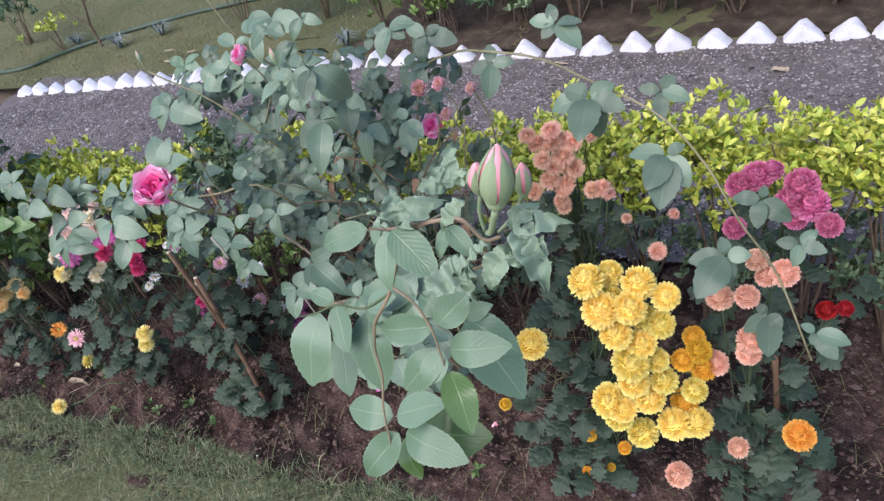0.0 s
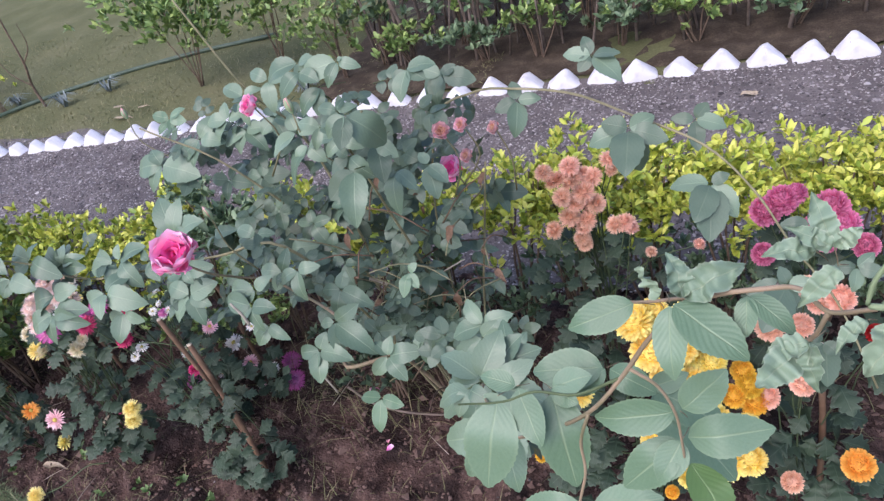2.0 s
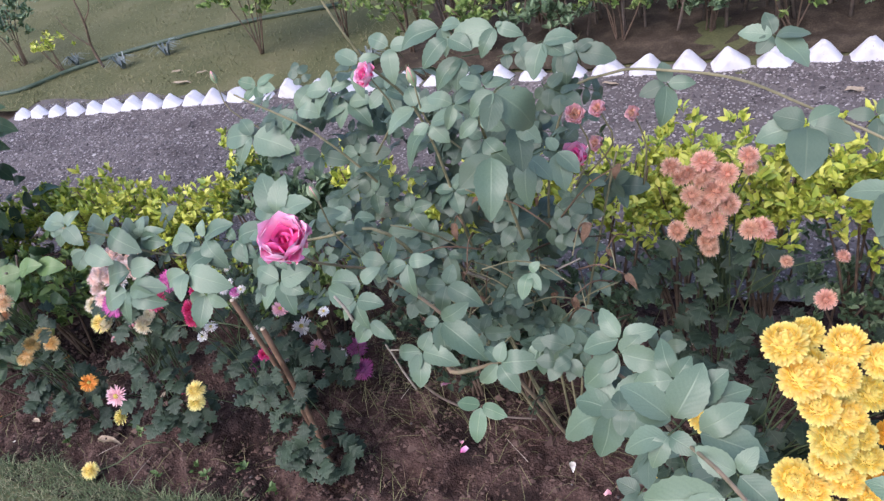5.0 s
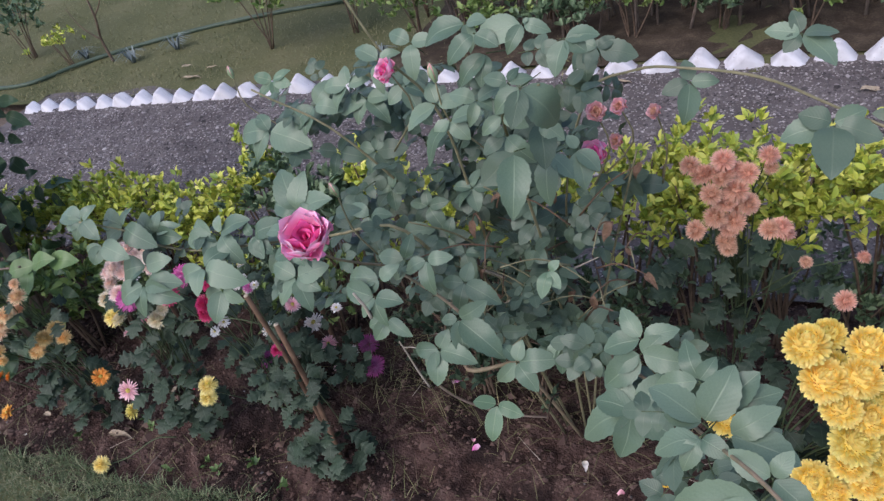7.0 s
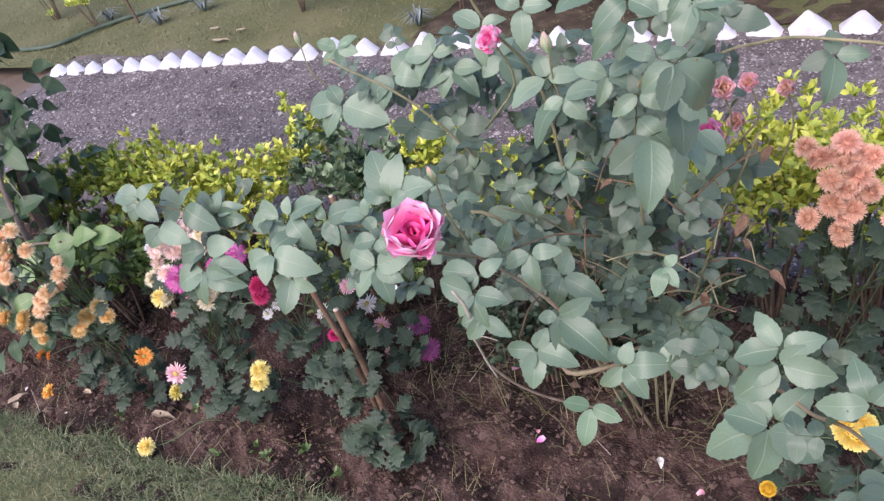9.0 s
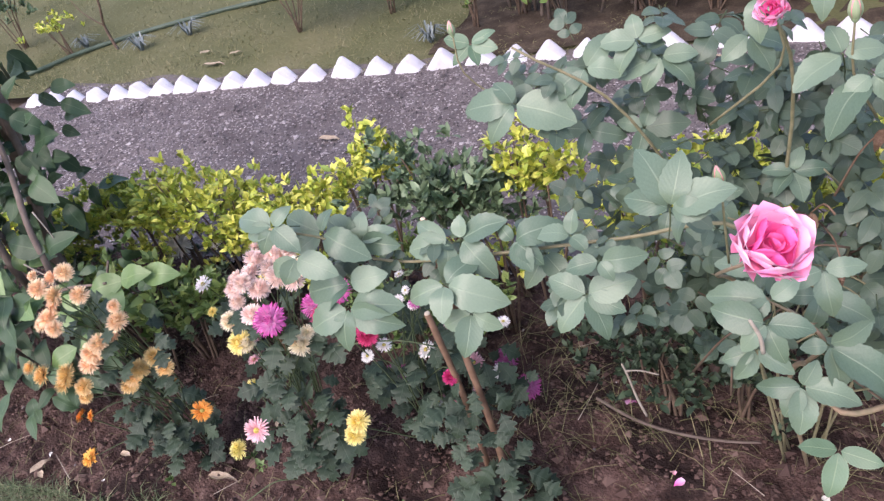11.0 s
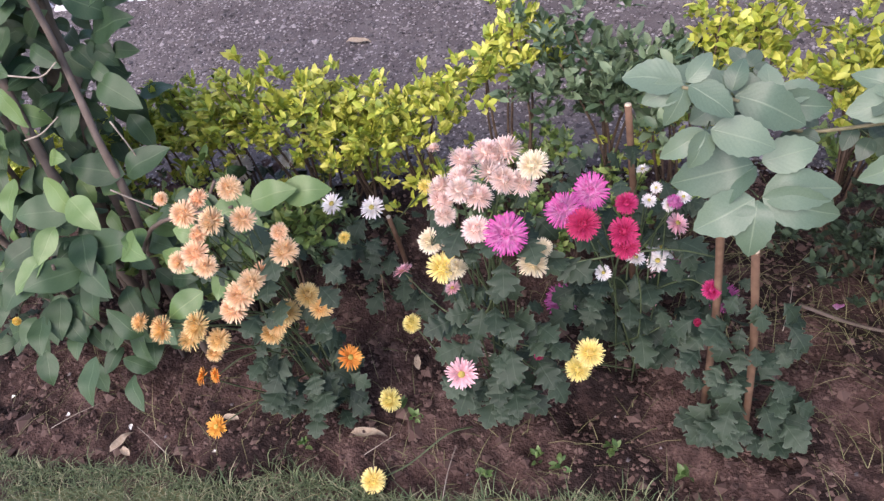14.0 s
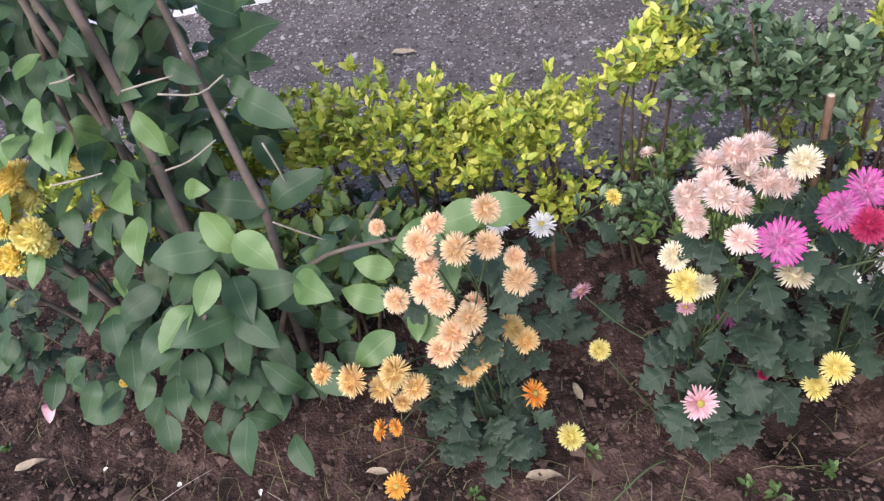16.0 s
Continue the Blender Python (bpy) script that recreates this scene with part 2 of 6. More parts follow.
WHITEWASH = whitewash()
PETALS = {
    "peach": petal_mat("petal_peach", (0.94, 0.54, 0.25), (0.96, 0.72, 0.49)),
    "peach_yellow": petal_mat("petal_peach_yellow", (0.88, 0.52, 0.14), (0.92, 0.69, 0.36)),
    "orange": petal_mat("petal_orange", (0.85, 0.26, 0.03), (0.95, 0.46, 0.1)),
    "pale_pink": petal_mat("petal_pale_pink", (0.93, 0.64, 0.5), (0.97, 0.79, 0.73)),
    "cream": petal_mat("petal_cream", (0.85, 0.7, 0.4), (0.95, 0.86, 0.68)),
    "lemon": petal_mat("petal_lemon", (0.85, 0.65, 0.12), (0.95, 0.84, 0.36)),
    "pink": petal_mat("petal_pink", (0.8, 0.3, 0.38), (0.93, 0.62, 0.66)),
    "magenta": petal_mat("petal_magenta", (0.85, 0.55, 0.75), (0.68, 0.08, 0.4)),
    "crimson": petal_mat("petal_crimson", (0.45, 0.02, 0.1), (0.66, 0.06, 0.2)),
    "white": petal_mat("petal_white", (0.8, 0.76, 0.66), (0.86, 0.82, 0.82)),
    "yellow": petal_mat("petal_yellow", (0.94, 0.6, 0.05), (0.98, 0.84, 0.29)),
    "amber": petal_mat("petal_amber", (0.7, 0.32, 0.02), (0.92, 0.56, 0.07)),
    "salmon": petal_mat("petal_salmon", (0.76, 0.35, 0.22), (0.89, 0.55, 0.42)),
    "deep_pink": petal_mat("petal_deep_pink", (0.42, 0.03, 0.14), (0.74, 0.24, 0.4)),
    "plum": petal_mat("petal_plum", (0.6, 0.3, 0.5), (0.42, 0.07, 0.27)),
    "red": petal_mat("petal_red", (0.3, 0.008, 0.01), (0.45, 0.02, 0.03)),
    "rose": petal_mat("petal_rose", (0.95, 0.05, 0.36), (1.0, 0.2, 0.52), 0.5, 1.3),
    "rose_pale": petal_mat("petal_rose_pale", (0.98, 0.14, 0.46), (1.0, 0.62, 0.8), 0.5, 1.3),
    "bud": petal_mat("petal_bud", (0.85, 0.25, 0.32), (0.95, 0.45, 0.5), 0.45),
}
SEPAL = leaf_mat("sepal", (0.2, 0.27, 0.15), (0.31, 0.38, 0.23), (0.38, 0.42, 0.28), 0.5, 0.4, veins=0.0)


# ---- building helpers ----
UP = Vector((0, 0, 1))
rnd = random.Random(7)


def to_mesh(name, verts, faces, mats, uvs=None, smooth=True):
    me = bpy.data.meshes.new(name)
    me.from_pydata([tuple(v) for v in verts], [], faces)
    for mt in mats if isinstance(mats, (list, tuple)) else [mats]:
        me.materials.append(mt)
    if uvs is not None:
        lay = me.uv_layers.new(name="UVMap")
        for lp in me.loops:
            lay.data[lp.index].uv = uvs[lp.vertex_index]
    if smooth:
        me.polygons.foreach_set("use_smooth", [True] * len(me.polygons))
    me.update()
    return me


def part(name, me, parent, m=None, label=""):
    """One mesh object under a thing or under a part."""
    ob = new(name, me)
    ob.parent = parent
    if m is not None:
        ob.matrix_basis = m
    if label:
        ob["label"] = label
    return ob


def thing(name, at, label, category, group=""):
    ob = new(name)
    ob.empty_display_size = 0.05
    ob.location = at
    return tagged(ob, label, category, group)


def frame_to(base, along, up, size=1.0, sx=1.0):
    """Pose with +y along, +z near up."""
    y = Vector(along).normalized()
    x = y.cross(Vector(up))
    if x.length < 1e-4:
        x = y.orthogonal()
    x.normalize()
    z = x.cross(y)
    m = Matrix((x * sx, y, z)).transposed().to_4x4()
    return Matrix.Translation(base) @ m @ Matrix.Scale(size, 4)


def smooth_line(points, steps=5):
    """Catmull-Rom through the points."""
    p = [Vector(q) for q in points]
    p = [p[0] * 2 - p[1]] + p + [p[-1] * 2 - p[-2]]
    out = []
    for i in range(1, len(p) - 2):
        a, b, c, d = p[i - 1:i + 3]
        for k in range(steps):
            t = k / steps
            out.append(0.5 * ((2 * b) + (c - a) * t + (2 * a - 5 * b + 4 * c - d) * t * t + (3 * b - a - 3 * c + d) * t ** 3))
    return out + [p[-2]]


def tube_data(points, r0, r1, sides=6, wobble=0.0, steps=5, thorns=0):
    line = smooth_line(points, steps) if len(points) > 2 else [Vector(q) for q in points]
    verts, faces = [], []
    ref = Vector((0.31, 0.17, 0.93)).normalized()
    for i, c in enumerate(line):
        d = (line[min(i + 1, len(line) - 1)] - line[max(i - 1, 0)]).normalized()
        x = d.cross(ref)
        x = (x if x.length > 0.05 else d.orthogonal()).normalized()
        y = d.cross(x)
        r = r0 + (r1 - r0) * i / (len(line) - 1)
        r *= 1 + wobble * (rnd.random() - 0.5)
        for k in range(sides):
            a = 2 * math.pi * k / sides
            verts.append(c + (x * math.cos(a) + y * math.sin(a)) * r)
        if i:
            o = (i - 1) * sides
            faces += [(o + k, o + (k + 1) % sides, o + sides + (k + 1) % sides, o + sides + k) for k in range(sides)]
    faces.append(tuple(range(sides))[::-1])
    faces.append(tuple(range(len(verts) - sides, len(verts))))
    for j in range(thorns):
        i = 1 + int((j + 0.5) / thorns * (len(line) - 2))
        d = (line[i] - line[i - 1]).normalized()
        s = d.orthogonal().normalized()
        s.rotate(Matrix.Rotation(rnd.random() * 6.28, 3, d))
        r = (r0 + (r1 - r0) * i / (len(line) - 1))
        n = len(verts)
        q = d.cross(s)
        c = line[i] + s * r * 0.7
        verts += [c + d * r * 1.1, c - d * r * 1.1, c + q * r * 0.5, c - q * r * 0.5, c + s * r * 2.6 - d * r * 0.8]
        faces += [(n, n + 2, n + 4), (n + 2, n + 1, n + 4), (n + 1, n + 3, n + 4), (n + 3, n, n + 4)]
    return verts, faces


def tube(name, points, r0, r1, mat, parent, sides=6, wobble=0.0, steps=5, thorns=0, label=""):
    v, f = tube_data(points, r0, r1, sides, wobble, steps, thorns)
    return part(name, to_mesh(name, v, f, mat), parent, None, label)


def leaf_mesh(name, mat, width, stations=13, fold=0.22, arch=0.18, serrate=0.05, waist=0.45, wave=0.0, seed=1, blunt=0.72, crinkle=0.0):
    """A single leaf blade, one unit long from the origin along +y, folded on its midrib and arched."""
    r = random.Random(seed)
    verts, faces, uvs = [], [], []
    for i in range(stations):
        t = i / (stations - 1)
        w = width * 0.5 * math.sin(math.pi * t ** (0.84 if waist > 0.45 else 0.7)) ** (blunt if waist > 0.45 else 0.85)
        if waist > 0.45 and t > 0.8:
            w *= 1 - 0.3 * ((t - 0.8) / 0.2) ** 1.5
        w = max(w, 0.004)
        edge = w * (1 + (serrate * (1 if i % 2 else -1) if 0 < i < stations - 1 else 0))
        z = -arch * (t - 0.25) ** 2 * 1.3 + wave * math.sin(t * 9 + seed)
        side_roll = wave * 1.5 * math.sin(t * 7 + seed * 2)
        for u, ww in ((-1, edge), (-0.5, w * 0.5), (0, 0), (0.5, w * 0.5), (1, edge)):
            sgn = 0 if u == 0 else (1 if u > 0 else -1)
            lift = fold * abs(u) * ww * (1.2 - 0.5 * abs(u))
            pucker = crinkle * noise.noise(Vector((u * 1.7, t * 6.0, seed * 3.1))) + crinkle * 1.5 * abs(u) ** 3 * max(0.0, noise.noise(Vector((u * 4, t * 4, seed + 9.0)))) if crinkle else 0.0
            pull = 1 - crinkle * 1.2 * abs(noise.noise(Vector((t * 5, u, seed)))) if crinkle else 1.0
            verts.append((sgn * ww * pull, t + (0.012 if abs(u) == 1 and i % 2 else 0), z + lift + side_roll * u * w + pucker))
            uvs.append((0.5 + 0.5 * u, t))
        if i:
            o = (i - 1) * 5
            faces += [(o + k, o + k + 1, o + k + 6, o + k + 5) for k in range(4)]
    return to_mesh(name, verts, faces, mat, uvs)


def lobed_mesh(name, mat, seed=1):
    """A chrysanthemum leaf: deep rounded lobes either side of the midrib."""
    r = random.Random(seed)
    prof = ((0.0, 0.02), (0.08, 0.05), (0.15, 0.22), (0.21, 0.33), (0.27, 0.29), (0.33, 0.16), (0.41, 0.34), (0.49, 0.44), (0.56, 0.39), (0.61, 0.21), (0.70, 0.29), (0.78, 0.29), (0.84, 0.16), (0.92, 0.13), (1.0, 0.01))
    verts, faces, uvs = [], [], []
    for i, (t, w) in enumerate(prof):
        z = -0.28 * (t - 0.3) ** 2
        for u in (-1, -0.5, 0, 0.5, 1):
            ww = w * abs(u) * (1 + 0.15 * (r.random() - 0.5))
            push = 0.09 * abs(u) * (1 if w > 0.2 else 0)
            verts.append(((1 if u > 0 else -1) * ww, t + push, z + 0.25 * ww * (1 - 0.9 * abs(u)) - 0.06 * abs(u) * r.random()))
            uvs.append((0.5 + 0.5 * u, t))
        if i:
            o = (i - 1) * 5
            faces += [(o + k, o + k + 1, o + k + 6, o + k + 5) for k in range(4)]
    return to_mesh(name, verts, faces, mat, uvs)


def add_petal(verts, faces, uvs, az, elev, r0, length, width, curl, twist=0.0, cup=0.25):
    """A strap petal from the centre outward, elev in radians above the plane, curling by curl along it."""
    n = len(verts)
    ca, sa = math.cos(az), math.sin(az)
    x, z, e = r0 * math.cos(elev), r0 * math.sin(elev), elev
    for i in range(4):
        t = i / 3
        w = width * (0.45, 0.9, 1.0, 0.42)[i] * 0.5
        for s in (-1, 1):
            lat, dz = s * w, abs(w) * cup + s * twist * w
            verts.append((ca * x - sa * lat, sa * x + ca * lat, z + dz * (1 if i < 3 else 0.4)))
            uvs.append((0.5 + 0.5 * s, t))
        if i:
            faces.append((n + 2 * i - 2, n + 2 * i - 1, n + 2 * i + 1, n + 2 * i))
        e += curl / 3
        x += math.cos(e) * length / 3
        z += math.sin(e) * length / 3


def flower_mesh(name, mat, rings, seed=1, spread=0.12, core=0.0):
    """rings: (count, start radius, length, width, elevation degrees, curl degrees). About one unit across."""
    r = random.Random(seed)
    verts, faces, uvs = [], [], []
    for count, r0, length, width, elev, curl in rings:
        off = r.random() * 6.28
        for k in range(count):
            az = off + 2 * math.pi * k / count + (r.random() - 0.5) * spread * 2
            add_petal(verts, faces, uvs, az, radians(elev + r.uniform(-9, 9)), r0, length * r.uniform(0.86, 1.1), width * r.uniform(0.85, 1.15), radians(curl + r.uniform(-14, 14)), r.uniform(-0.3, 0.3))
    if core:
        n = len(verts)
        for j, (q, h) in enumerate(((1.0, 0.0), (0.86, 0.5), (0.5, 0.86), (0.02, 1.0))):
            for k in range(8):
                verts.append((math.cos(k * 0.785 + j * 0.4) * core * q, math.sin(k * 0.785 + j * 0.4) * core * q, core * h))
                uvs.append((0.5, 0.5 + 0.25 * h))
        for j in range(3):
            faces += [(n + 8 * j + k, n + 8 * j + (k + 1) % 8, n + 8 * j + 8 + (k + 1) % 8, n + 8 * j + 8 + k) for k in range(8)]
    return to_mesh(name, verts, faces, mat, uvs)


POM = ((30, 0.27, 0.22, 0.085, -40, 4), (34, 0.27, 0.23, 0.085, -26, 6), (36, 0.27, 0.23, 0.085, -12, 10), (36, 0.28, 0.22, 0.085, 1, 16), (35, 0.28, 0.22, 0.082, 14, 22), (32, 0.28, 0.215, 0.08, 27, 28), (28, 0.28, 0.21, 0.078, 40, 34), (23, 0.28, 0.2, 0.075, 53, 38), (17, 0.27, 0.19, 0.07, 65, 40), (11, 0.26, 0.18, 0.065, 76, 36), (6, 0.25, 0.17, 0.06, 85, 20))
SHAGGY = ((40, 0.06, 0.46, 0.052, -26, 10), (42, 0.06, 0.47, 0.052, -10, 12), (42, 0.08, 0.45, 0.05, 4, 14), (38, 0.10, 0.41, 0.05, 18, 18), (34, 0.12, 0.36, 0.048, 32, 22), (28, 0.13, 0.31, 0.046, 46, 26), (20, 0.13, 0.26, 0.044, 60, 28), (12, 0.12, 0.22, 0.04, 75, 20))
DAISY = ((24, 0.10, 0.40, 0.07, -6, 8), (24, 0.09, 0.39, 0.07, 6, 10), (20, 0.08, 0.34, 0.065, 18, 12), (16, 0.08, 0.27, 0.06, 34, 14))


def disc_mesh(name, mat, rad=0.135, height=0.145):
    verts, faces = [(0, 0, height)], []
    for j, (q, h) in enumerate(((0.45, 0.92), (0.8, 0.65), (1.0, 0.1))):
        for k in range(10):
            a = 2 * math.pi * (k + 0.5 * j) / 10
            verts.append((math.cos(a) * rad * q, math.sin(a) * rad * q, height * h))
    faces += [(0, 1 + k, 1 + (k + 1) % 10) for k in range(10)]
    for j in range(2):
        o = 1 + 10 * j
        faces += [(o + k, o + 10 + k, o + 10 + (k + 1) % 10, o + (k + 1) % 10) for k in range(10)]
    return to_mesh(name, verts, faces, mat)


def calyx_mesh(name, mat):
    verts, faces = [], []
    for h, q in ((0.0, 0.14), (-0.07, 0.12), (-0.13, 0.05)):
        verts += [(math.cos(k * 0.785) * q, math.sin(k * 0.785) * q, h) for k in range(8)]
    for j in range(2):
        faces += [(8 * j + k, 8 * j + (k + 1) % 8, 8 * j + 8 + (k + 1) % 8, 8 * j + 8 + k) for k in range(8)]
    return to_mesh(name, verts, faces, mat)


CALYX = calyx_mesh("calyx", STEM)
DISC_ME = disc_mesh("disc", DISC)
FORM = {"pom": POM, "shaggy": SHAGGY, "daisy": DAISY}
flower_cache = {}


def flower_me(form, colour, k):
    key = (form, colour, k % 3)
    if key not in flower_cache:
        flower_cache[key] = flower_mesh("flower_" + form, PETALS[colour], FORM[form], seed=11 + 7 * (k % 3), core={"pom": 0.34, "shaggy": 0.22, "daisy": 0.12}[form])
    return flower_cache[key]


MUM_LEAVES = [lobed_mesh("chrysanthemum_leaf", MUM_LEAF, s) for s in (3, 8, 21)]


def add_flowers(plant, spots, form, colour, base, label="", face=(-0.05, -0.3, 0.95), stem=True, every_disc=False):
    """Flower heads at their places on a plant, each with its calyx and its own stem down to the plant's crown."""
    axis = Vector((base[0], base[1], 0))
    for k, (x, y, z, size) in enumerate(spots):
        p = Vector((x, y, z))
        out = (p - axis) * Vector((1, 1, 0.2))
        nod = 1.0 if form == "pom" else 1.7
        n = (Vector(face) + out * (1.6 if form == "pom" else 3.6) + Vector((rnd.uniform(-0.4, 0.4), rnd.uniform(-0.3, 0.3), rnd.uniform(-0.35, 0.25))) * nod).normalized()
        p = p + n * (0.022 if z < 0.2 else 0.012)
        m = Matrix.Translation(p - plant.location) @ n.to_track_quat("Z", "Y").to_matrix().to_4x4() @ Matrix.Scale(size * (1.2 if form == "shaggy" else 1.14), 4) @ Matrix.Rotation(rnd.random() * 6.28, 4, "Z")
        fl = part("flower", flower_me(form, colour, k), plant, m, label)
        part("calyx", CALYX, fl)
        if form == "daisy" or every_disc:
            part("disc", DISC_ME, fl)
        if stem and z > 0.06:
            a = Vector((base[0] + rnd.uniform(-0.035, 0.035), base[1] + rnd.uniform(-0.01, 0.04), base[2] + z * rnd.uniform(0.3, 0.6))) - plant.location
            if k % 4 == 0:
                a.z = base[2] - 0.04
            b = p - plant.location - n * size * 0.12
            mid = a.lerp(b, 0.6) + Vector((rnd.uniform(-0.02, 0.02), rnd.uniform(-0.01, 0.03), rnd.uniform(-0.02, 0.03)))
            tube("stem", (a, mid, b), 0.0018, 0.0011, STEM, plant, 5, 0, 4)


def add_mum_leaves(plant, count, centre, radius, size=(0.034, 0.062), seed=1, droop=0.0):
    r = random.Random(seed)
    c = Vector(centre) - plant.location
    for k in range(count):
        while True:
            q = Vector((r.uniform(-1, 1), r.uniform(-1, 1), r.uniform(-1, 1)))
            if 0.25 < q.length < 1:
                break
        p = c + Vector((q.x * radius[0], q.y * radius[1], q.z * radius[2]))
        along = Vector((q.x, q.y - 0.45, r.uniform(-0.7, 0.25) - droop))
        up = Vector((r.uniform(-0.4, 0.4), r.uniform(-0.9, 0.0), 1))
        part("leaf", MUM_LEAVES[k % 3], plant, frame_to(p, along, up, r.uniform(*size)))


def leaf_cloud(name, mat, parent, spots, size, width=0.42, seed=1, flat=0.6, kind="stuff", label=""):
    """Small leaves in tufts, one mesh: spots are tuft centres with an outward direction."""
    r = random.Random(seed)
    verts, faces = [], []
    for p, outv, number in spots:
        for k in range(number):
            d = (Vector(outv) + Vector((r.uniform(-1, 1), r.uniform(-1, 1), r.uniform(-0.7, 0.9)))).normalized()
            u = (UP * flat + Vector((r.uniform(-1, 1), r.uniform(-1, 1), r.uniform(-0.5, 1))) * 0.6).normalized()
            x = d.cross(u)
            if x.length < 0.05:
                continue
            x.normalize()
            z = x.cross(d)
            s = size * r.uniform(0.6, 1.25)
            b = Vector(p) + Vector((r.uniform(-1, 1), r.uniform(-1, 1), r.uniform(-1, 1))) * size * 0.3
            w = s * width * 0.5
            n = len(verts)
            verts += [b, b + d * s * 0.4 + x * w + z * w * 0.35, b + d * s * 0.45, b + d * s * 0.4 - x * w + z * w * 0.35,
                      b + d * s * 0.75 + x * w * 0.75 + z * w * 0.1, b + d * s * 0.8 - z * s * 0.04, b + d * s * 0.75 - x * w * 0.75 + z * w * 0.1, b + d * s - z * s * 0.12]
            faces += [(n, n + 1, n + 2), (n, n + 2, n + 3), (n + 1, n + 4, n + 5, n + 2), (n + 2, n + 5, n + 6, n + 3), (n + 4, n + 7, n + 5), (n + 5, n + 7, n + 6)]
    ob = part(name, to_mesh(name, verts, faces, mat), parent, None, label)
    if kind:
        ob["kind"] = kind
    return ob


def structure(name, me, label="", category=""):
    return tagged(new(name, me), label, category, "", "structure")


def relief(x, y, amp, scale):
    q = Vector((x, y, 1.7))
    return amp * (0.5 * noise.noise(q * scale) + 0.34 * noise.noise(q * scale * 3.3) + 0.3 * noise.noise(q * scale * 9.0))


HOLLOWS = ((-1.58, 0.96, 0.06), (-1.72, 0.80, 0.035), (-1.40, 0.82, 0.05), (-1.10, 0.95, 0.06), (-0.86, 0.93, 0.05), (-0.80, 0.86, 0.04), (-2.30, 0.92, 0.05), (-1.16, 1.12, 0.05), (-0.98, 0.98, 0.05), (-0.72, 0.90, 0.06), (-1.24, 0.90, 0.04), (-1.02, 0.86, 0.035))


def bed_height(x, y):
    h = -0.004 + relief(x, y, 0.040, 7.0)
    for hx, hy, hs in HOLLOWS:
        d = ((x - hx) ** 2 + (y - hy) ** 2) / (hs * hs)
        if d < 9:
            h -= 0.7 * hs * math.exp(-d) - 0.25 * hs * math.exp(-(d - 2.2) ** 2)
    return h


def path_height(x, y):
    return 0.006 + relief(x, y, 0.014, 4.0)


def sheet(name, mat, x0, x1, y0, y1, step, z=0.0, amp=0.0, scale=6.0, rag=0.0, label="", category="ground", height=None):
    nx, ny = max(1, round((x1 - x0) / step)), max(1, round((y1 - y0) / step))
    verts = []
    for j in range(ny + 1):
        for i in range(nx + 1):
            x, y = x0 + (x1 - x0) * i / nx, y0 + (y1 - y0) * j / ny
            if rag and j in (0, ny):
                y += rag * noise.noise(Vector((x * 3.1, y, 3.0)))
            if rag and i in (0, nx):
                x += rag * 2 * noise.noise(Vector((x, y * 3.1, 8.0)))
            h = 0.0
            if amp and 0 < i < nx and 0 < j < ny:
                h = height(x, y) - z if height else relief(x, y, amp, scale)
            verts.append((x, y, z + h))
    w = nx + 1
    faces = [(j * w + i, j * w + i + 1, (j + 1) * w + i + 1, (j + 1) * w + i) for j in range(ny) for i in range(nx)]
    return structure(name, to_mesh(name, verts, faces, mat), label, category)


def stones(name, mat, count, area, size, level, seed=1, label="", category="gravel", flat=0.6):
    """Loose stones in one mesh."""
    r = random.Random(seed)
    verts, faces = [], []
    for k in range(count):
        x, y = area(r)
        z = level(x, y)
        s = size * r.uniform(0.45, 1.0) * (2.2 if r.random() < 0.03 else 1)
        n, a = len(verts), r.random() * 6.28
        for q in range(4):
            aa = a + q * 1.571 + r.uniform(-0.4, 0.4)
            verts.append((x + math.cos(aa) * s * r.uniform(0.6, 1.1), y + math.sin(aa) * s * r.uniform(0.6, 1.1), z + s * flat * r.uniform(-0.1, 0.35)))
        verts.append((x + r.uniform(-0.3, 0.3) * s, y + r.uniform(-0.3, 0.3) * s, z + s * flat * r.uniform(0.7, 1.1)))
        verts.append((x, y, z - s * 0.5))
        faces += [(n + q, n + (q + 1) % 4, n + 4) for q in range(4)] + [(n + (q + 1) % 4, n + q, n + 5) for q in range(4)]
    return tagged(new(name, to_mesh(name, verts, faces, mat, None, False)), label, category, "", "stuff")


def blades(name, mat, count, area, height, seed=1, label="", category="grass", lean=0.5, width=0.0022, level=None):
    r = random.Random(seed)
    verts, faces = [], []
    for k in range(count):
        x, y = area(r)
        a, h = r.random() * 6.28, height * r.uniform(0.35, 1.1)
        le = lean * r.uniform(0.2, 1.8)
        dx, dy = math.cos(a), math.sin(a)
        w = width * r.uniform(0.6, 1.2)
        n = len(verts)
        p = Vector((x, y, level(x, y) if level else 0.0))
        s = Vector((-dy, dx, 0)) * w
        m1 = p + Vector((dx * h * le * 0.35, dy * h * le * 0.35, h * 0.55))
        tip = p + Vector((dx * h * le, dy * h * le, h * (0.95 - 0.4 * min(le, 1))))
        verts += [p - s, p + s, m1 - s * 0.8, m1 + s * 0.8, tip]
        faces += [(n, n + 1, n + 3, n + 2), (n + 2, n + 3, n + 4)]
    return tagged(new(name, to_mesh(name, verts, faces, mat)), label, category, "", "stuff")


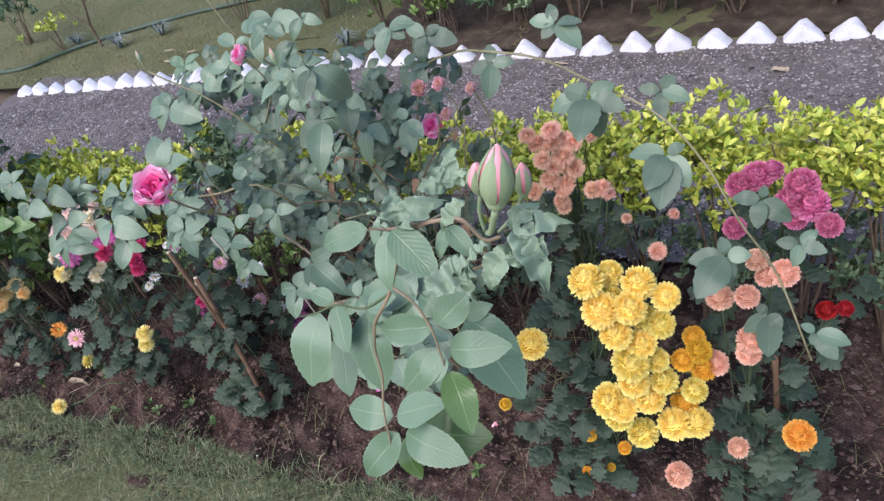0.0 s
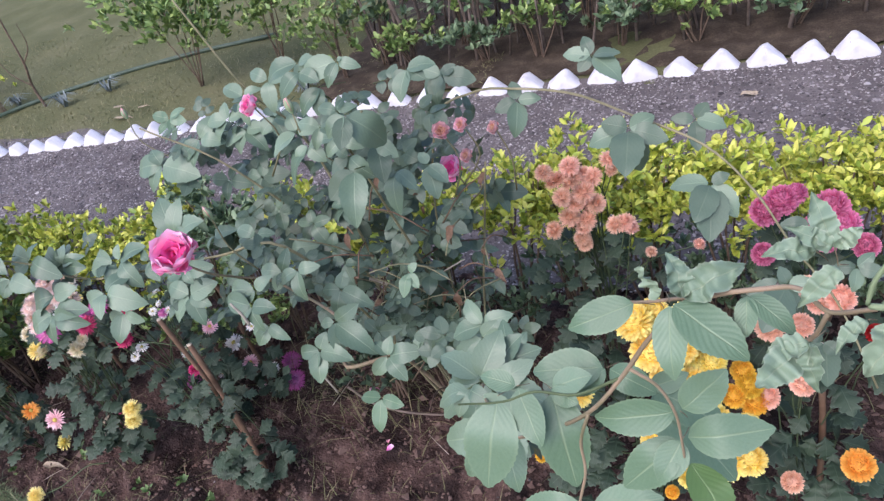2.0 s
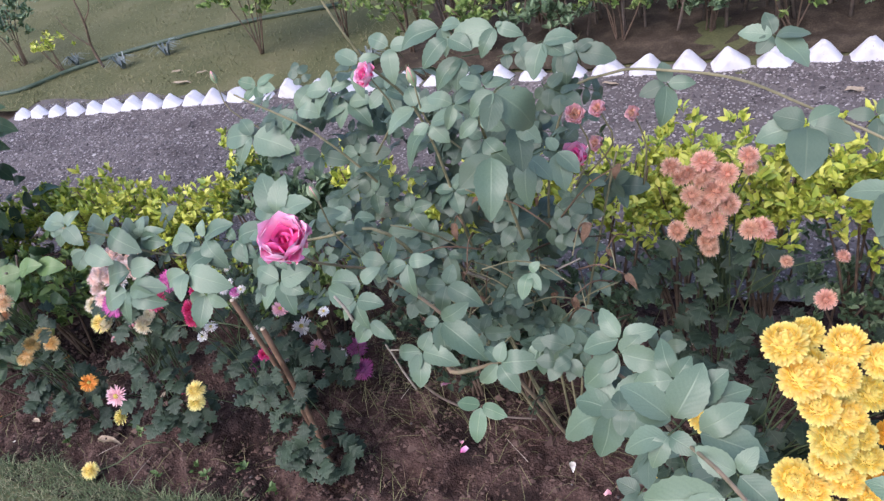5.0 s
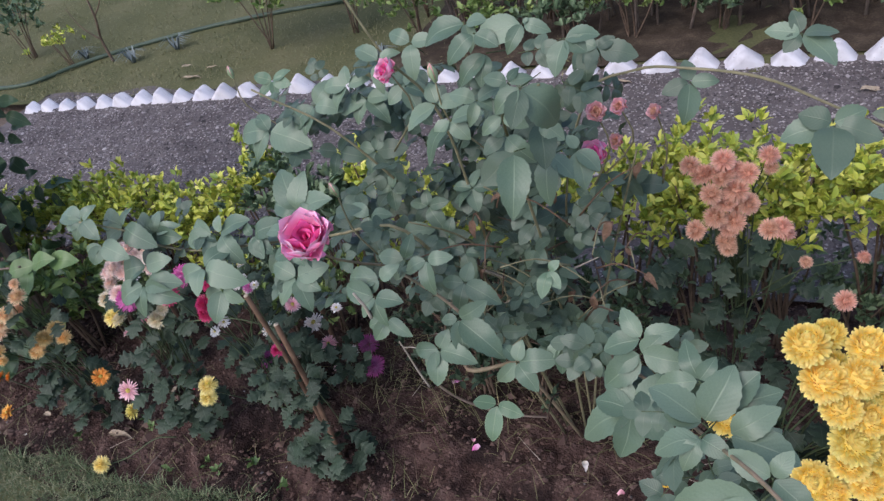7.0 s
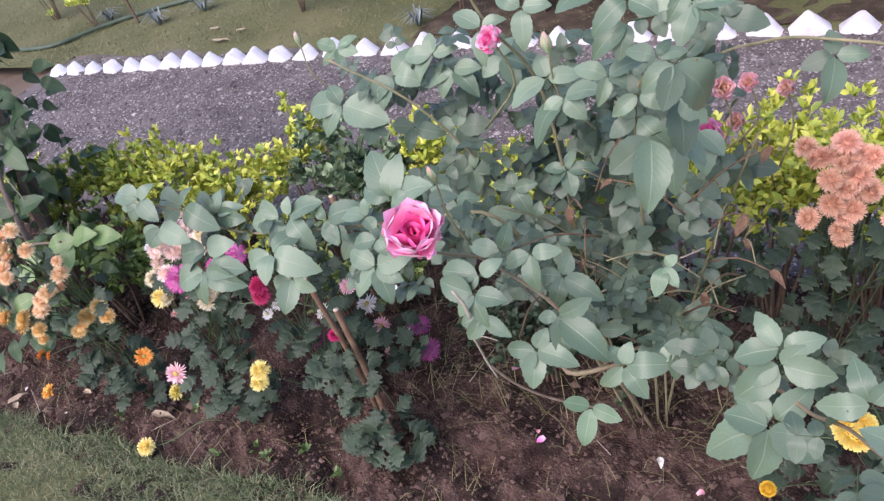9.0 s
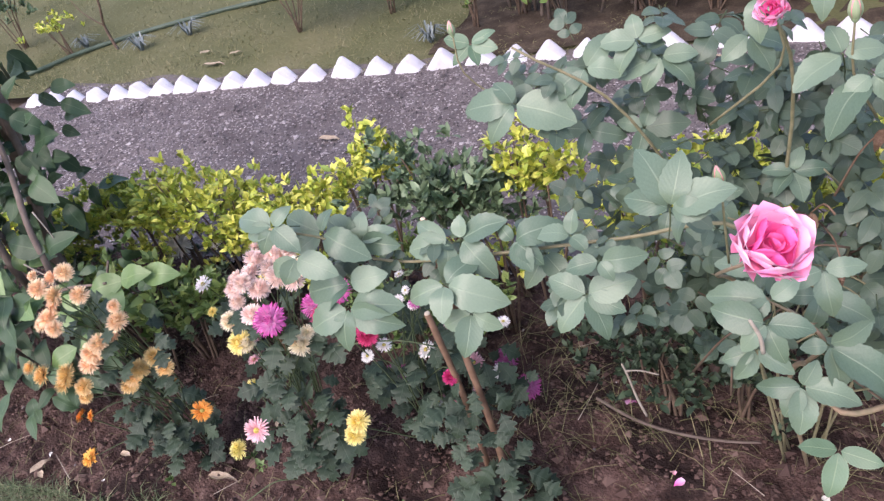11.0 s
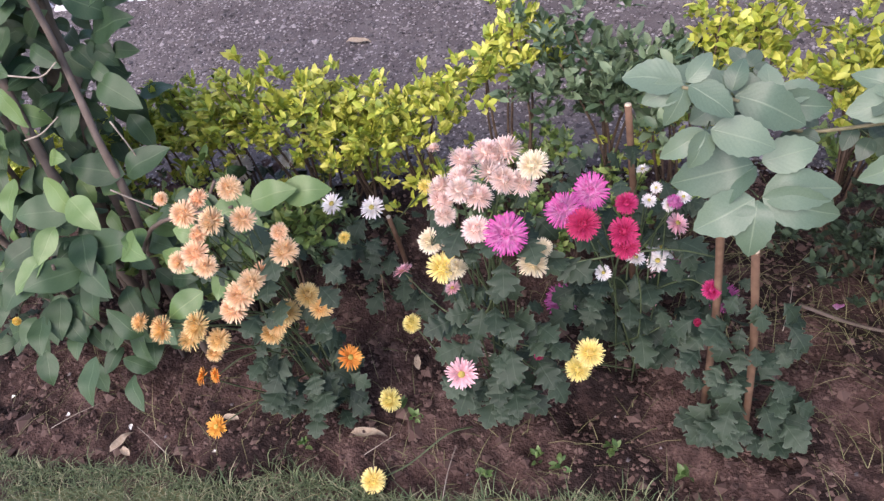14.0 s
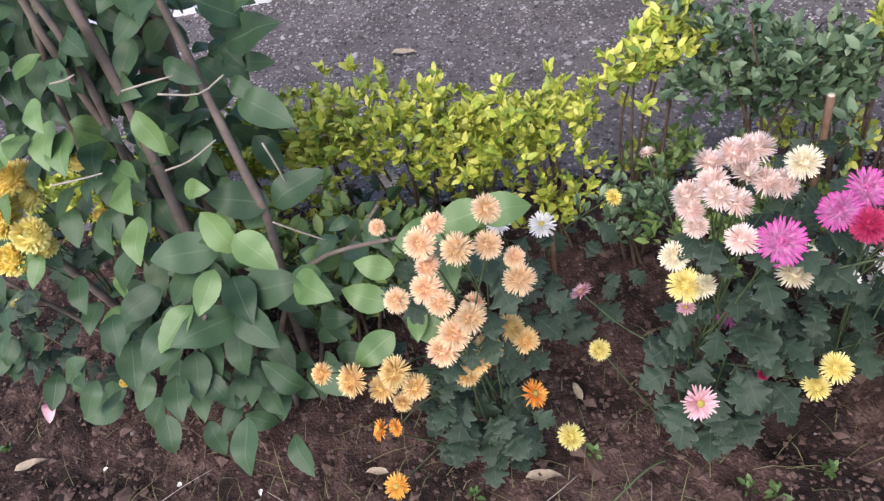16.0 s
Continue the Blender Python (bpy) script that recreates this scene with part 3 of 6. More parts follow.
# ---- places of flowers and leaves ----
PEACH_HIGH = [(-2.028, 0.87, 0.653, 0.034), (-2.085, 0.88, 0.621, 0.03), (-2.106, 0.86, 0.615, 0.038), (-2.056, 0.85, 0.609, 0.04), (-2.03, 0.87, 0.592, 0.036), (-2.001, 0.9, 0.539, 0.027), (-1.997, 0.88, 0.509, 0.043), (-2.1, 0.86, 0.567, 0.032), (-2.109, 0.84, 0.553, 0.039), (-2.149, 0.85, 0.526, 0.033), (-2.092, 0.83, 0.54, 0.034), (-2.061, 0.9, 0.445, 0.034), (-2.069, 0.87, 0.457, 0.042), (-2.092, 0.86, 0.437, 0.046), (-2.108, 0.85, 0.408, 0.045), (-2.163, 0.9, 0.608, 0.021)]
PEACH_LOW = [(-2.029, 0.92, 0.363, 0.042), (-2.004, 0.92, 0.338, 0.04), (-2.063, 0.9, 0.34, 0.044), (-2.075, 0.89, 0.325, 0.044), (-2.096, 0.88, 0.303, 0.04), (-2.282, 0.84, 0.386, 0.033), (-2.236, 0.83, 0.384, 0.046), (-2.177, 0.84, 0.384, 0.047), (-2.199, 0.83, 0.352, 0.045), (-2.159, 0.84, 0.344, 0.039), (-2.19, 0.84, 0.296, 0.029)]
ORANGE_A = [(-2.225, 0.83, 0.242, 0.032), (-2.205, 0.84, 0.24, 0.026), (-2.015, 0.933, 0.167, 0.044), (-2.216, 0.785, 0.147, 0.039), (-2.064, 0.95, 0.23, 0.023)]
PALE_PINK = [(-1.743, 1.02, 0.557, 0.039), (-1.707, 1.04, 0.556, 0.039), (-1.675, 1.04, 0.558, 0.044), (-1.735, 1.0, 0.543, 0.039), (-1.701, 1.0, 0.549, 0.041), (-1.682, 0.99, 0.547, 0.038), (-1.654, 1.0, 0.531, 0.038), (-1.766, 0.99, 0.531, 0.039), (-1.717, 0.97, 0.53, 0.04), (-1.772, 0.97, 0.521, 0.034), (-1.763, 0.96, 0.504, 0.03), (-1.713, 0.93, 0.505, 0.038), (-1.806, 1.1, 0.515, 0.022), (-1.736, 0.97, 0.547, 0.036), (-1.69, 1.03, 0.548, 0.037)]
CREAM_B = [(-1.629, 1.0, 0.567, 0.037), (-1.79, 0.95, 0.467, 0.033), (-1.64, 0.93, 0.432, 0.039), (-1.623, 0.95, 0.454, 0.024), (-1.75, 0.92, 0.426, 0.031)]
LEMON_B = [(-1.778, 0.93, 0.424, 0.04), (-1.559, 0.9, 0.256, 0.038), (-1.583, 0.9, 0.213, 0.035), (-1.936, 0.925, 0.05, 0.038), (-1.878, 1.0, 0.189, 0.03), (-1.982, 0.835, -0.115, 0.051), (-2.026, 1.12, 0.298, 0.024), (-1.858, 1.15, 0.398, 0.028)]
PINK_B = [(-1.763, 0.85, 0.268, 0.048), (-1.907, 1.07, 0.25, 0.038), (-1.768, 0.93, 0.369, 0.025), (-2.214, 0.9, 0.59, 0.018)]
MAGENTA_B = [(-1.668, 0.925, 0.508, 0.05), (-1.55, 0.99, 0.527, 0.042), (-1.584, 0.96, 0.515, 0.044), (-1.435, 1.03, 0.459, 0.02)]
CRIMSON_D = [(-1.561, 0.94, 0.511, 0.038), (-1.503, 0.97, 0.469, 0.036), (-1.504, 0.96, 0.447, 0.033), (-1.502, 1.0, 0.491, 0.027), (-1.639, 0.93, 0.198, 0.015), (-1.379, 0.98, 0.329, 0.025), (-1.389, 0.98, 0.238, 0.013)]
WHITE_D = [(-2.04, 1.15, 0.358, 0.04), (-1.969, 1.16, 0.338, 0.043), (-1.491, 0.97, 0.402, 0.034), (-1.539, 0.98, 0.364, 0.029), (-1.475, 1.08, 0.48, 0.023), (-1.471, 1.04, 0.457, 0.026), (-1.447, 1.04, 0.451, 0.024), (-1.42, 1.04, 0.461, 0.026), (-1.455, 1.06, 0.468, 0.021), (-1.438, 1.0, 0.198, 0.016), (-2.457, 1.5, 0.168, 0.068), (-2.305, 1.5, 0.186, 0.036)]
SMALL_J = [(-1.376, 1.2, 0.084, 0.038), (-1.437, 1.18, 0.207, 0.05), (-1.556, 1.22, 0.021, 0.046), (-1.323, 1.15, 0.299, 0.026)]
SMALL_PINK = [(-1.439, 1.2, 0.105, 0.044), (-1.424, 1.12, 0.328, 0.037), (-1.455, 1.2, 0.0, 0.021), (-1.523, 1.18, -0.02, 0.021)]
SMALL_PURPLE = [(-1.621, 1.17, 0.062, 0.055), (-1.418, 1.32, -0.009, 0.048), (-1.313, 1.2, 0.038, 0.049)]
SMALL_WHITE = [(-1.558, 1.17, 0.064, 0.05), (-1.447, 1.05, 0.314, 0.035)]
YELLOW_TOP = [(-0.31, 0.89, 0.592, 0.057), (-0.28, 0.93, 0.578, 0.044), (-0.233, 0.92, 0.571, 0.053), (-0.193, 0.92, 0.55, 0.045), (-0.29, 0.87, 0.55, 0.059), (-0.246, 0.88, 0.551, 0.052), (-0.202, 0.9, 0.504, 0.046), (-0.262, 0.86, 0.51, 0.051), (-0.229, 0.87, 0.48, 0.048), (-0.246, 0.85, 0.451, 0.06), (-0.205, 0.88, 0.437, 0.041), (-0.277, 0.9, 0.545, 0.048), (-0.227, 0.9, 0.511, 0.044)]
YELLOW_LOW = [(-0.286, 0.85, 0.344, 0.062), (-0.243, 0.86, 0.393, 0.052), (-0.222, 0.86, 0.351, 0.053), (-0.192, 0.87, 0.392, 0.045), (-0.231, 0.85, 0.265, 0.052), (-0.175, 0.86, 0.289, 0.057), (-0.143, 0.87, 0.285, 0.053), (-0.148, 0.88, 0.364, 0.042), (-0.271, 0.84, 0.315, 0.048), (-0.411, 0.84, 0.484, 0.052), (-0.264, 0.84, 0.341, 0.047)]
AMBER = [(-0.167, 0.9, 0.415, 0.037), (-0.145, 0.92, 0.426, 0.041), (-0.139, 0.92, 0.383, 0.046), (-0.157, 0.94, 0.439, 0.036), (-0.166, 0.9, 0.307, 0.046), (-0.508, 0.86, 0.268, 0.023), (-0.34, 0.86, 0.212, 0.027), (-0.276, 0.86, 0.185, 0.024), (-0.303, 0.86, 0.116, 0.016), (-0.354, 0.86, 0.088, 0.018), (-0.609, 0.85, -0.086, 0.021)]
SALMON = [(-0.441, 1.21, 0.687, 0.055), (-0.473, 1.2, 0.664, 0.052), (-0.425, 1.19, 0.641, 0.058), (-0.466, 1.18, 0.643, 0.049), (-0.41, 1.2, 0.614, 0.05), (-0.458, 1.18, 0.592, 0.053), (-0.424, 1.19, 0.579, 0.05), (-0.434, 1.18, 0.54, 0.046), (-0.351, 1.18, 0.572, 0.051), (-0.407, 1.22, 0.661, 0.049), (-0.313, 1.18, 0.502, 0.03), (-0.228, 1.2, 0.502, 0.031), (-0.25, 1.15, 0.455, 0.047), (-0.367, 1.22, 0.665, 0.033)]
SALMON_H = [(-0.106, 0.95, 0.526, 0.041), (-0.066, 0.94, 0.547, 0.036), (-0.017, 0.95, 0.595, 0.04), (-0.053, 0.97, 0.595, 0.034), (-0.056, 0.93, 0.453, 0.044), (-0.063, 0.92, 0.431, 0.038), (-0.115, 0.93, 0.384, 0.042), (-0.063, 0.89, 0.199, 0.036), (-0.17, 0.88, 0.101, 0.047), (-0.039, 0.96, 0.569, 0.032)]
PINK_I = [(-0.074, 1.27, 0.548, 0.054), (-0.103, 1.26, 0.532, 0.053), (0.004, 1.22, 0.565, 0.057), (0.02, 1.2, 0.538, 0.057), (-0.017, 1.2, 0.54, 0.052), (-0.004, 1.2, 0.502, 0.042), (0.053, 1.15, 0.536, 0.041), (-0.11, 1.2, 0.477, 0.041), (-0.048, 1.28, 0.55, 0.039)]
RED_H = [(0.053, 1.0, 0.466, 0.03), (0.074, 1.02, 0.459, 0.025), (0.026, 0.887, 0.278, 0.049)]
YELLOW_V = [(-2.812, 1.1, 0.581, 0.055), (-2.799, 1.12, 0.569, 0.051), (-2.821, 1.06, 0.526, 0.055), (-2.787, 1.05, 0.506, 0.055), (-2.841, 1.04, 0.461, 0.052), (-2.794, 1.07, 0.46, 0.038), (-2.839, 1.08, 0.547, 0.055), (-2.713, 1.15, 0.564, 0.028), (-2.697, 1.1, 0.487, 0.023), (-2.909, 1.05, 0.336, 0.025), (-2.721, 0.95, 0.231, 0.016), (-2.794, 1.1, 0.536, 0.043)]
# compound leaves: the node, then the tips of the leaflets
NEAR_SPRAYS_A = [((-0.196, 0.258, 1.233), ((-0.224, 0.248, 1.227),)), ((-0.183, 0.256, 1.235), ((-0.183, 0.233, 1.215), (-0.154, 0.238, 1.224))), ((-0.154, 0.262, 1.234), ((-0.155, 0.248, 1.225), (-0.137, 0.249, 1.228))), ((-0.283, 0.285, 1.136), ((-0.291, 0.248, 1.097),)), ((-0.273, 0.292, 1.137), ((-0.259, 0.267, 1.118), (-0.293, 0.293, 1.144))), ((-0.296, 0.305, 1.083), ((-0.319, 0.28, 1.056), (-0.284, 0.275, 1.059))), ((-0.257, 0.3, 1.127), ((-0.241, 0.291, 1.126), (-0.235, 0.301, 1.139), (-0.242, 0.261, 1.09))), ((-0.184, 0.268, 1.153), ((-0.225, 0.261, 1.147), (-0.163, 0.275, 1.173))), ((-0.184, 0.268, 1.132), ((-0.145, 0.265, 1.144), (-0.214, 0.249, 1.111), (-0.195, 0.251, 1.118))), ((-0.181, 0.262, 1.124), ((-0.16, 0.234, 1.105),)), ((-0.239, 0.264, 1.06), ((-0.282, 0.263, 1.059), (-0.201, 0.266, 1.082)))]
NEAR_SPRAYS_B = [((-0.237, 0.262, 1.047), ((-0.267, 0.237, 1.017), (-0.188, 0.245, 1.052))), ((-0.256, 0.285, 1.007), ((-0.242, 0.259, 0.991), (-0.19, 0.28, 1.031))), ((-0.208, 0.335, 1.091), ((-0.165, 0.317, 1.084), (-0.158, 0.298, 1.064), (-0.187, 0.335, 1.102))), ((-0.228, 0.32, 1.124), ((-0.202, 0.307, 1.12), (-0.247, 0.307, 1.114), (-0.271, 0.316, 1.123)))]
CRINKLED_SPRAYS = [((-0.187, 0.256, 1.236), ((-0.191, 0.262, 1.251),)), ((-0.178, 0.256, 1.237), ((-0.18, 0.262, 1.253), (-0.158, 0.26, 1.251))), ((-0.126, 0.238, 1.269), ((-0.137, 0.227, 1.263),)), ((-0.133, 0.24, 1.273), ((-0.147, 0.237, 1.277),)), ((-0.128, 0.238, 1.276), ((-0.139, 0.238, 1.284), (-0.134, 0.244, 1.291), (-0.12, 0.238, 1.285))), ((-0.103, 0.226, 1.264), ((-0.094, 0.228, 1.275), (-0.084, 0.211, 1.256), (-0.084, 0.225, 1.272), (-0.089, 0.215, 1.261))), ((-0.108, 0.232, 1.251), ((-0.117, 0.217, 1.239), (-0.1, 0.219, 1.244))), ((-0.117, 0.232, 1.25), ((-0.127, 0.224, 1.248),)), ((-0.133, 0.24, 1.231), ((-0.152, 0.227, 1.22), (-0.134, 0.226, 1.222), (-0.148, 0.234, 1.23)))]
CANE_SPRAYS_A = [((-0.507, 0.765, 0.714), ((-0.537, 0.787, 0.742), (-0.467, 0.769, 0.734), (-0.557, 0.755, 0.701))), ((-0.506, 0.75, 0.702), ((-0.451, 0.736, 0.707), (-0.545, 0.733, 0.684), (-0.483, 0.759, 0.725), (-0.549, 0.719, 0.666))), ((-0.508, 0.71, 0.649), ((-0.552, 0.733, 0.674), (-0.473, 0.729, 0.687))), ((-0.511, 0.7, 0.65), ((-0.586, 0.68, 0.616), (-0.518, 0.654, 0.608), (-0.458, 0.672, 0.646), (-0.56, 0.708, 0.656))), ((-0.424, 0.655, 0.773), ((-0.471, 0.649, 0.764), (-0.445, 0.681, 0.804), (-0.409, 0.666, 0.796))), ((-0.402, 0.5, 0.9), ((-0.445, 0.522, 0.918), (-0.38, 0.527, 0.939), (-0.433, 0.505, 0.905))), ((-0.401, 0.47, 0.92), ((-0.438, 0.462, 0.91), (-0.381, 0.455, 0.925), (-0.413, 0.448, 0.906))), ((-0.382, 0.49, 0.902), ((-0.348, 0.5, 0.927), (-0.33, 0.477, 0.905)))]
CANE_SPRAYS_B = [((-0.387, 0.52, 0.899), ((-0.365, 0.536, 0.929), (-0.347, 0.526, 0.919))), ((-0.348, 0.44, 0.925), ((-0.378, 0.447, 0.937), (-0.321, 0.42, 0.919), (-0.338, 0.448, 0.945))), ((-0.354, 0.42, 0.925), ((-0.414, 0.41, 0.911), (-0.387, 0.396, 0.901), (-0.333, 0.396, 0.916)))]
ARM_SPRAYS_A = [((-1.449, 0.784, 0.847), ((-1.504, 0.791, 0.858), (-1.487, 0.771, 0.838), (-1.462, 0.756, 0.823), (-1.407, 0.761, 0.831), (-1.427, 0.797, 0.869))), ((-1.404, 0.816, 0.812), ((-1.47, 0.829, 0.83), (-1.396, 0.834, 0.839), (-1.44, 0.795, 0.794), (-1.337, 0.791, 0.796))), ((-1.363, 0.838, 0.782), ((-1.427, 0.854, 0.806), (-1.366, 0.858, 0.814), (-1.32, 0.846, 0.8), (-1.308, 0.828, 0.781))), ((-1.428, 0.777, 0.8), ((-1.468, 0.758, 0.782), (-1.439, 0.749, 0.776), (-1.368, 0.76, 0.792))), ((-1.374, 0.793, 0.743), ((-1.454, 0.78, 0.73), (-1.321, 0.797, 0.759), (-1.424, 0.766, 0.716))), ((-1.374, 0.77, 0.718), ((-1.301, 0.773, 0.736), (-1.382, 0.728, 0.677), (-1.433, 0.747, 0.694), (-1.301, 0.747, 0.709)))]
ARM_SPRAYS_B = [((-1.235, 0.84, 0.782), ((-1.283, 0.852, 0.804), (-1.231, 0.803, 0.749), (-1.291, 0.828, 0.775))), ((-1.216, 0.84, 0.788), ((-1.159, 0.853, 0.815), (-1.169, 0.805, 0.759), (-1.219, 0.855, 0.814))), ((-1.146, 0.84, 0.787), ((-1.164, 0.847, 0.805), (-1.12, 0.812, 0.765), (-1.092, 0.852, 0.814), (-1.108, 0.819, 0.775))), ((-1.072, 0.84, 0.798), ((-1.116, 0.841, 0.807), (-1.07, 0.855, 0.826), (-1.05, 0.824, 0.791))), ((-1.031, 0.797, 0.797), ((-0.98, 0.795, 0.807), (-1.069, 0.787, 0.792), (-1.014, 0.78, 0.787))), ((-1.051, 0.797, 0.742), ((-1.097, 0.806, 0.759), (-1.086, 0.765, 0.709), (-1.018, 0.762, 0.713), (-0.996, 0.803, 0.765), (-1.006, 0.78, 0.737))), ((-1.227, 0.784, 0.759), ((-1.282, 0.767, 0.742), (-1.225, 0.74, 0.743), (-1.15, 0.766, 0.75), (-1.193, 0.827, 0.782))), ((-1.195, 0.772, 0.723), ((-1.236, 0.76, 0.703), (-1.195, 0.727, 0.69), (-1.158, 0.758, 0.71))), ((-1.118, 0.869, 0.743), ((-1.161, 0.9, 0.758), (-1.133, 0.828, 0.72), (-1.083, 0.836, 0.728), (-1.085, 0.9, 0.759)))]
ARM_SPRAYS_C = [((-0.945, 0.74, 0.918), ((-0.968, 0.764, 0.97), (-0.987, 0.745, 0.93), (-0.893, 0.741, 0.946), (-0.935, 0.758, 0.965), (-0.914, 0.726, 0.927)))]
CROWN_SPRAYS_A = [((-1.167, 1.0, 0.891), ((-1.203, 0.966, 0.858), (-1.085, 0.982, 0.877), (-1.191, 1.016, 0.919), (-1.241, 0.995, 0.893))), ((-1.072, 1.02, 0.927), ((-1.118, 0.993, 0.902), (-1.041, 1.043, 0.96), (-1.091, 0.986, 0.893), (-1.022, 1.014, 0.926))), ((-1.008, 1.04, 0.95), ((-1.036, 1.011, 0.924), (-1.016, 1.056, 0.977), (-0.97, 1.045, 0.962), (-1.054, 1.035, 0.953))), ((-0.98, 1.04, 0.926), ((-1.034, 1.025, 0.916), (-0.938, 1.04, 0.932), (-0.999, 1.011, 0.899), (-0.937, 1.017, 0.905))), ((-0.875, 0.94, 1.036), ((-0.873, 0.908, 1.006), (-0.912, 0.949, 1.056), (-0.848, 0.946, 1.048))), ((-0.819, 0.94, 1.059), ((-0.811, 0.906, 1.027), (-0.853, 0.946, 1.075), (-0.784, 0.94, 1.063))), ((-0.684, 0.83, 1.124), ((-0.737, 0.816, 1.119), (-0.66, 0.829, 1.128), (-0.672, 0.808, 1.105)))]
CROWN_SPRAYS_B = [((-0.655, 0.78, 1.132), ((-0.685, 0.758, 1.115), (-0.628, 0.769, 1.124))), ((-0.671, 0.84, 1.082), ((-0.705, 0.815, 1.061), (-0.676, 0.813, 1.058))), ((-0.604, 0.79, 1.135), ((-0.654, 0.777, 1.13), (-0.617, 0.767, 1.117), (-0.577, 0.783, 1.131), (-0.597, 0.79, 1.14))), ((-0.641, 1.05, 1.002), ((-0.594, 1.053, 1.008), (-0.653, 1.012, 0.967), (-0.609, 1.035, 0.99))), ((-0.635, 1.16, 0.942), ((-0.638, 1.119, 0.904), (-0.601, 1.149, 0.934), (-0.662, 1.133, 0.92))), ((-0.793, 0.92, 0.976), ((-0.755, 0.922, 0.984), (-0.838, 0.896, 0.955), (-0.805, 0.934, 1.001))), ((-0.88, 1.0, 0.965), ((-0.906, 0.979, 0.948), (-0.838, 0.99, 0.958), (-0.869, 1.014, 0.987), (-0.853, 0.972, 0.938)))]
CROWN_SPRAYS_C = [((-0.768, 0.9, 0.962), ((-0.811, 0.863, 0.924), (-0.723, 0.905, 0.974), (-0.792, 0.882, 0.948), (-0.741, 0.882, 0.947))), ((-0.696, 0.84, 1.022), ((-0.732, 0.843, 1.035), (-0.665, 0.849, 1.039), (-0.7, 0.817, 1.002), (-0.668, 0.831, 1.018))), ((-0.636, 0.8, 1.064), ((-0.665, 0.802, 1.074), (-0.627, 0.808, 1.079), (-0.611, 0.802, 1.072), (-0.64, 0.785, 1.053)))]
FACE_SPRAYS_A = [((-0.617, 0.785, 1.065), ((-0.621, 0.753, 1.035), (-0.645, 0.765, 1.049), (-0.576, 0.809, 1.004))), ((-0.663, 0.83, 1.006), ((-0.687, 0.812, 0.992), (-0.632, 0.819, 1.0), (-0.676, 0.839, 1.024))), ((-0.628, 0.86, 0.983), ((-0.614, 0.818, 0.942), (-0.66, 0.843, 0.971), (-0.599, 0.841, 0.968))), ((-0.669, 0.84, 0.972), ((-0.633, 0.816, 0.951), (-0.696, 0.823, 0.958), (-0.688, 0.844, 0.983))), ((-0.648, 0.81, 0.968), ((-0.636, 0.745, 0.931), (-0.686, 0.78, 0.939))), ((-0.636, 0.9, 0.906), ((-0.643, 0.855, 0.861), (-0.602, 0.881, 0.892), (-0.663, 0.893, 0.906))), ((-0.629, 1.0, 0.852), ((-0.593, 0.978, 0.834), (-0.642, 1.01, 0.871), (-0.611, 0.96, 0.814))), ((-0.642, 1.08, 0.706), ((-0.671, 1.061, 0.69), (-0.607, 1.063, 0.696), (-0.625, 1.089, 0.725), (-0.665, 1.088, 0.722)))]
FACE_SPRAYS_B = [((-0.595, 1.2, 0.654), ((-0.631, 1.205, 0.666), (-0.591, 1.213, 0.675), (-0.536, 1.195, 0.657), (-0.569, 1.173, 0.632), (-0.611, 1.174, 0.631))), ((-0.918, 1.03, 0.717), ((-0.937, 1.007, 0.695), (-0.885, 1.001, 0.691), (-0.88, 1.031, 0.728), (-0.954, 1.033, 0.728), (-0.924, 1.044, 0.742))), ((-1.086, 1.06, 0.811), ((-1.129, 1.058, 0.817), (-1.063, 1.077, 0.839), (-1.036, 1.049, 0.805), (-1.092, 1.031, 0.784))), ((-1.009, 1.06, 0.812), ((-1.044, 1.063, 0.823), (-0.998, 1.076, 0.839), (-0.949, 1.061, 0.82), (-0.965, 1.036, 0.79), (-1.015, 1.032, 0.785))), ((-0.986, 1.04, 0.745), ((-1.023, 1.037, 0.748), (-0.986, 1.056, 0.773), (-0.94, 1.041, 0.755), (-0.973, 1.013, 0.72), (-1.015, 1.017, 0.723)))]
FACE_SPRAYS_C = [((-0.821, 1.02, 0.765), ((-0.856, 1.019, 0.771), (-0.816, 1.036, 0.792), (-0.778, 1.02, 0.774), (-0.806, 0.992, 0.74), (-0.845, 0.998, 0.745))), ((-0.934, 0.8, 0.869), ((-0.949, 0.778, 0.848), (-0.909, 0.785, 0.859), (-0.897, 0.802, 0.881))), ((-0.965, 0.92, 0.775), ((-1.007, 0.93, 0.794), (-0.928, 0.92, 0.786), (-0.97, 0.9, 0.757))), ((-0.954, 0.98, 0.696), ((-0.987, 0.976, 0.697), (-0.947, 0.994, 0.722), (-0.9, 0.977, 0.705), (-0.918, 0.956, 0.677))), ((-0.879, 1.0, 0.673), ((-0.911, 1.003, 0.683), (-0.872, 1.017, 0.703), (-0.838, 0.998, 0.682), (-0.864, 0.976, 0.653)))]
